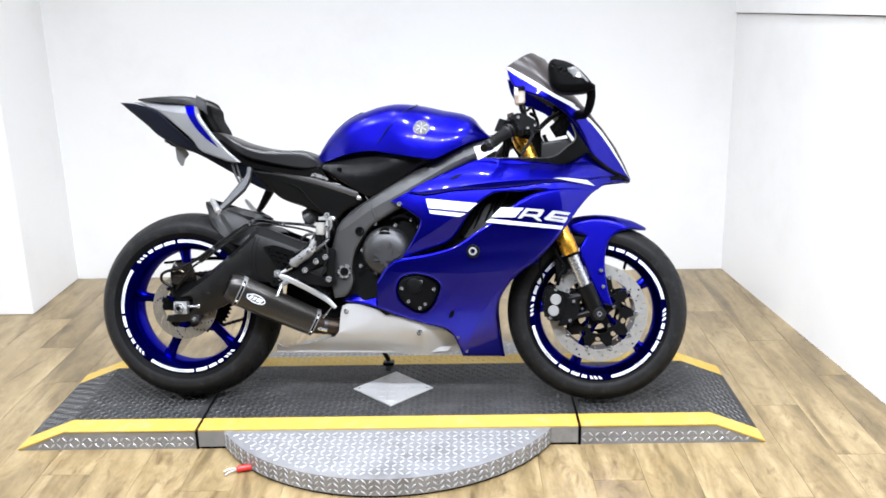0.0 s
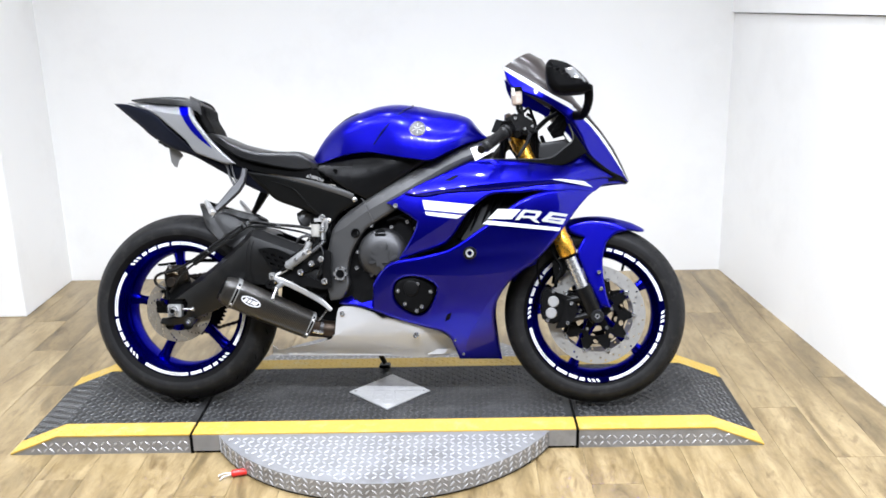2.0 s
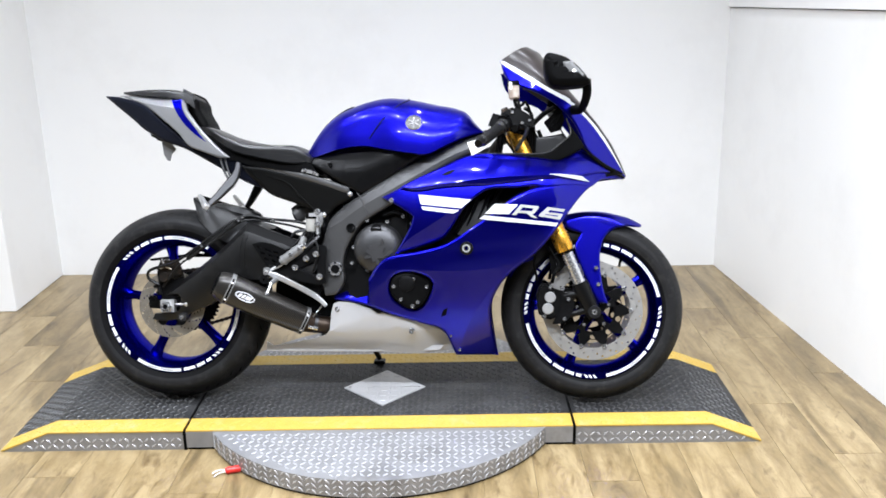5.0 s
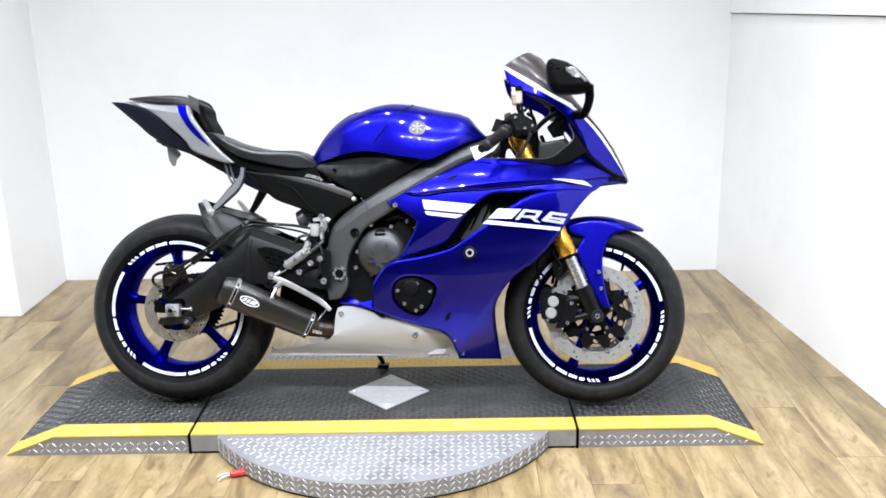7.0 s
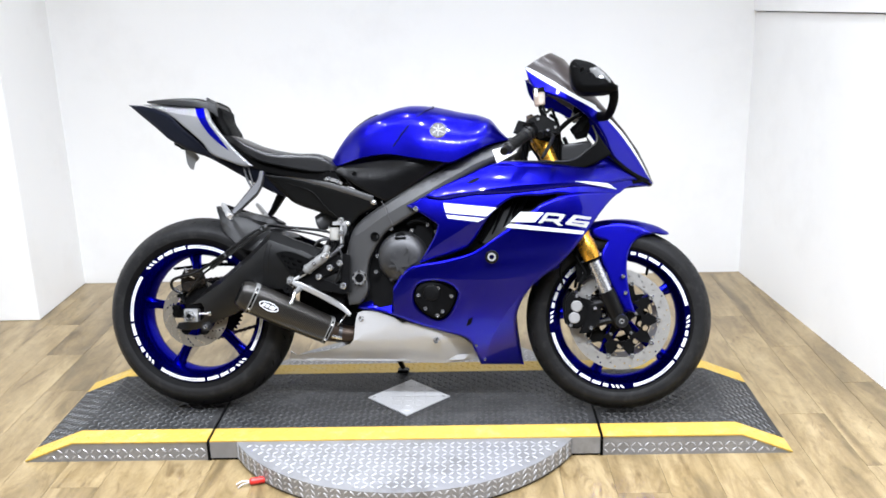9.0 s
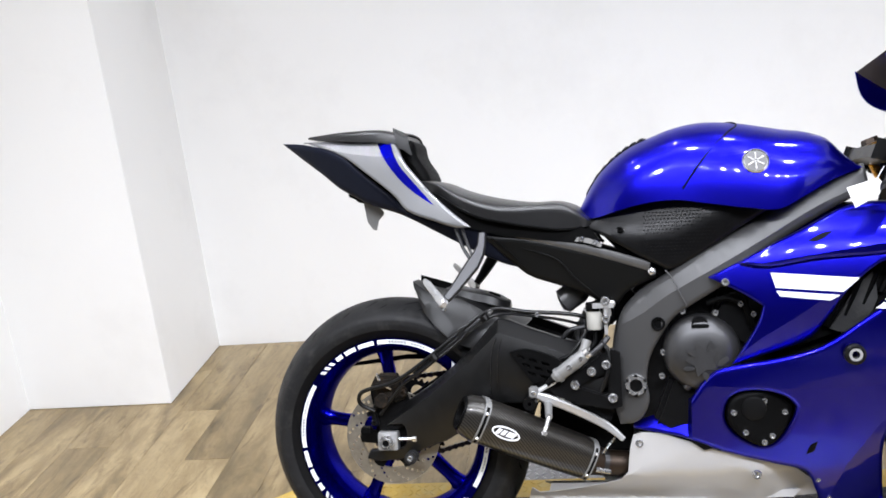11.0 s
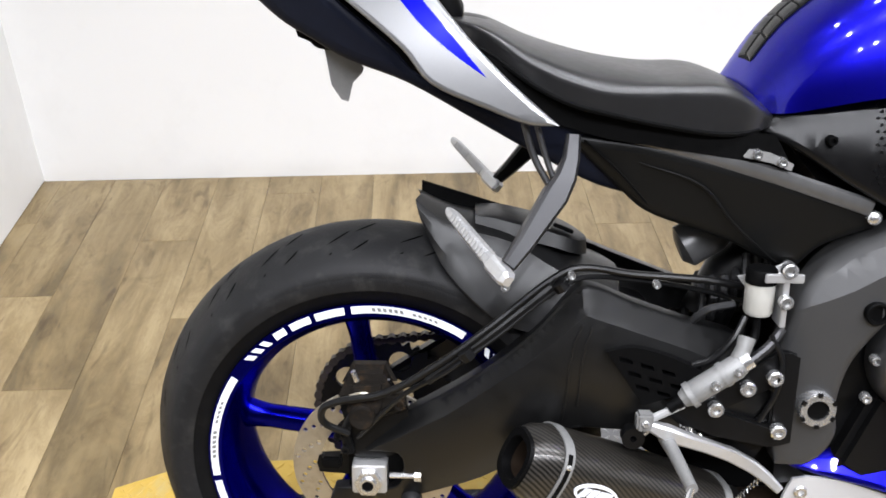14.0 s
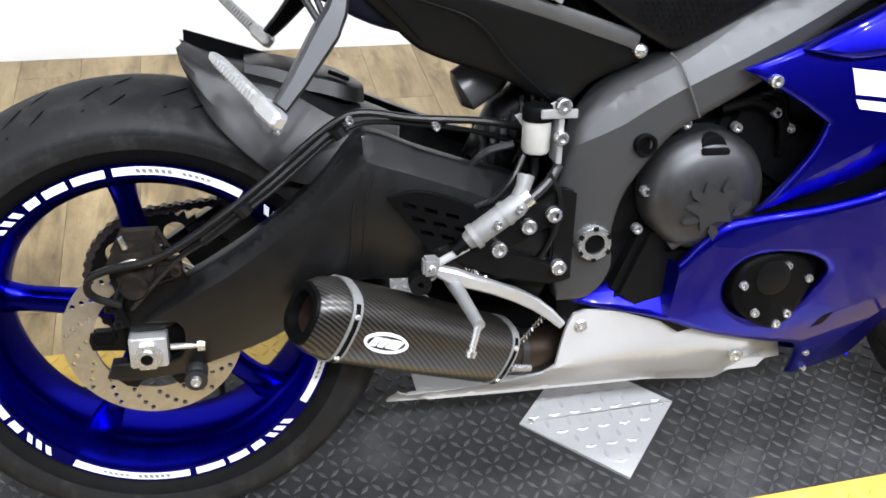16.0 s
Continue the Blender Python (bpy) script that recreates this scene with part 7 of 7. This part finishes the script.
for k, pts in enumerate((
    [(0.462, -0.17, 0.93), (0.482, -0.16, 0.915), (0.492, -0.13, 0.87), (0.494, -0.11, 0.80), (0.492, -0.10, 0.72)],
    [(0.42, -0.155, 0.905), (0.385, -0.16, 0.86), (0.385, -0.15, 0.81), (0.40, -0.12, 0.78)],
    [(0.41, -0.15, 0.90), (0.40, -0.14, 0.85), (0.43, -0.12, 0.80), (0.45, -0.10, 0.76)],
    [(0.454, -0.16, 0.94), (0.47, -0.10, 0.955), (0.486, -0.05, 0.91), (0.48, -0.03, 0.84)],
    [(0.48, -0.09, 0.885), (0.51, -0.08, 0.83), (0.52, -0.08, 0.79)])):
    part("control_cable", tube(pts, (0.0052, 0.0045, 0.004, 0.0045, 0.006)[k], 8), BLACK, bike, "black control cable")
part("inner_panel", sheet([(0.482, 0.795), (0.500, 0.846), (0.54, 0.850), (0.586, 0.858), (0.604, 0.83), (0.552, 0.792)], 0.112, 0.004, step=0.02, roll=0.008, rolled=0.006), HUGGER, bike, "dark grey inner fairing panel")
part("trim_edge", tube([(0.30, -0.1515, 0.7925), (0.45, -0.1515, 0.7915), (0.534, -0.1515, 0.795), (0.578, -0.1515, 0.826), (0.605, -0.1515, 0.853), (0.592, -0.1505, 0.90)], 0.0021, 6), SUBRAIL, bike, "pale edge of the cockpit trim")
part("meter_bracket", tube([(0.536, -0.08, 0.90), (0.556, -0.085, 0.885), (0.575, -0.09, 0.93), (0.60, -0.1, 0.94)], 0.006, 8), BLACK, bike)
part("wiring_plug", prism([(0.53, 0.892), (0.545, 0.905), (0.575, 0.936), (0.584, 0.90), (0.575, 0.872), (0.548, 0.865)], -0.122, -0.092, 0.004), BLACK, bike, "black wiring connector")
for k in range(3):
    part("plug_rib", box(-0.002, 0.002, -0.125, -0.121, -0.022, 0.022, 0.001, pose(0.548 + 0.011 * k, 0, 0.892 + 0.006 * k, 0, 32, 0)), SATIN, bike)
throttle = part("throttle_housing", prism([(0.388, 0.912), (0.43, 0.934), (0.472, 0.912), (0.496, 0.886), (0.486, 0.866), (0.445, 0.874), (0.402, 0.868)], -0.186, -0.146, 0.006, sub=2), SATIN, bike, "black throttle and lever clamp")
for bx, bz in ((0.425, 0.915), (0.478, 0.890), (0.455, 0.882)):
    bolt(bx, bz, -0.187, 0.0052, throttle, CHROME)
for cx0, cx1, cr in ((0.478, 0.486, 0.0085), (0.507, 0.526, 0.0065), (0.388, 0.378, 0.012)):
    part("control_cable", tube([(cx0, -0.100, 0.868), (0.5 * (cx0 + cx1) + 0.004, -0.104, 0.83), (cx1, -0.100, 0.778)], cr, 10), BLACK, bike)
part("ignition_lock", tube([(0.435, 0, 0.905), (0.43, 0, 0.93)], [0.02, 0.018], 16, False), ALLOY, bike)
part("tag_string", tube([(0.36, -0.19, 0.86), (0.34, -0.2, 0.83)], 0.001, 6, False), WHITE, bike)
part("price_tag", prism([(0.287, 0.822), (0.345, 0.838), (0.363, 0.815), (0.302, 0.782)], -0.203, -0.202), PAPER, bike, "blank white paper tag")
for k in range(3):
    part("control_cable", tube([(0.42, -0.10 + 0.06 * k, 0.90), (0.47, -0.08 + 0.05 * k, 0.86), (0.46, -0.06 + 0.05 * k, 0.78), (0.40, -0.05 + 0.04 * k, 0.74)], 0.0045, 8), BLACK, bike)

# ---- front mudguard ----
prof = []
for k in range(15):
    s = 2 * k / 14 - 1
    prof.append((0.318 - 0.035 * abs(s) ** 2.6, 0.068 * s))
prof = prof + [(r - 0.003, y) for r, y in reversed(prof)]
guard = part("front_mudguard", lathe(prof, 40, (FRONT[0], 0, FRONT[1]), True, None, 78, 158), BLUE, bike, "glossy blue front mudguard")
part("guard_tip", loft([[(x, y * w, z - 0.44 * w * abs(y) ** 2.4) for y in np.linspace(-1, 1, 13)] + [(x - 0.002, y * w * 0.95, z - 0.004 - 0.44 * w * abs(y) ** 2.4) for y in np.linspace(1, -1, 13)] for x, z, w in ((0.842, 0.572, 0.012), (0.825, 0.582, 0.034), (0.80, 0.594, 0.05), (0.765, 0.604, 0.062), (0.72, 0.612, 0.068))]), BLUE, guard)
LEG = [(0.590, 0.585), (0.66, 0.600), (0.74, 0.592), (0.786, 0.568), (0.745, 0.556), (0.715, 0.525), (0.703, 0.460), (0.713, 0.370), (0.728, 0.322), (0.695, 0.328), (0.668, 0.380), (0.640, 0.448), (0.623, 0.500), (0.645, 0.545), (0.60, 0.56)]
for side in (-1, 1):
    leg = part("guard_leg", sheet(LEG, field([(0.6, 0.58, 0.07), (0.76, 0.57, 0.062), (0.68, 0.45, 0.092), (0.71, 0.34, 0.094), (0.7, 0.54, 0.078)]), 0.004, step=0.014, roll=0.008, rolled=0.004, side=side), BLUE, bike, "blue mudguard leg")
    part("guard_rear", sheet([(0.50, 0.512), (0.497, 0.462), (0.425, 0.432), (0.40, 0.43), (0.47, 0.49)], 0.066, 0.004, step=0.02, roll=0.008, rolled=0.006, side=side), BLUE, bike, "blue rear edge of the front mudguard")
    for x, z in ((0.690, 0.435), (0.697, 0.383)):
        bolt(x, z, side * 0.096, 0.0065, leg, CHROME, side)

# ---- floor planks ----
PW, PL = 0.152, 0.92
plank_mesh = {}


def plank(x0, x1, y0, y1):
    key = (round(x1 - x0, 3), round(y1 - y0, 3))
    if key not in plank_mesh:
        g = 0.0004
        plank_mesh[key] = mesh_of("plank", box(g, key[0] - g, g, key[1] - g, -0.004, 0, 0.0003), WOOD)
    ob = new("plank", plank_mesh[key])
    ob.parent = floor
    ob.location = (x0, y0, 0)


col, x = 0, XL
while x < 2.0:
    x1 = x + PW
    y = YF + (-PL * ((col * 0.37) % 1.0))
    while y < YB - 0.01:
        a, b = max(y, -1.98), min(y + PL, YB)
        if b - a > 0.02:
            plank(x, x1, a, b)
        y += PL
    x, col = x1, col + 1
# Unseen dark floor, added so low reflections and bounce on the bike stay dark.
tagged(new("floor_rear", mesh_of("floor_rear", box(XW, XE, YF, -1.98, -0.004, -0.0005), DARKFLOOR)), "unseen dark floor added in front of the booth", "floor", kind="structure")
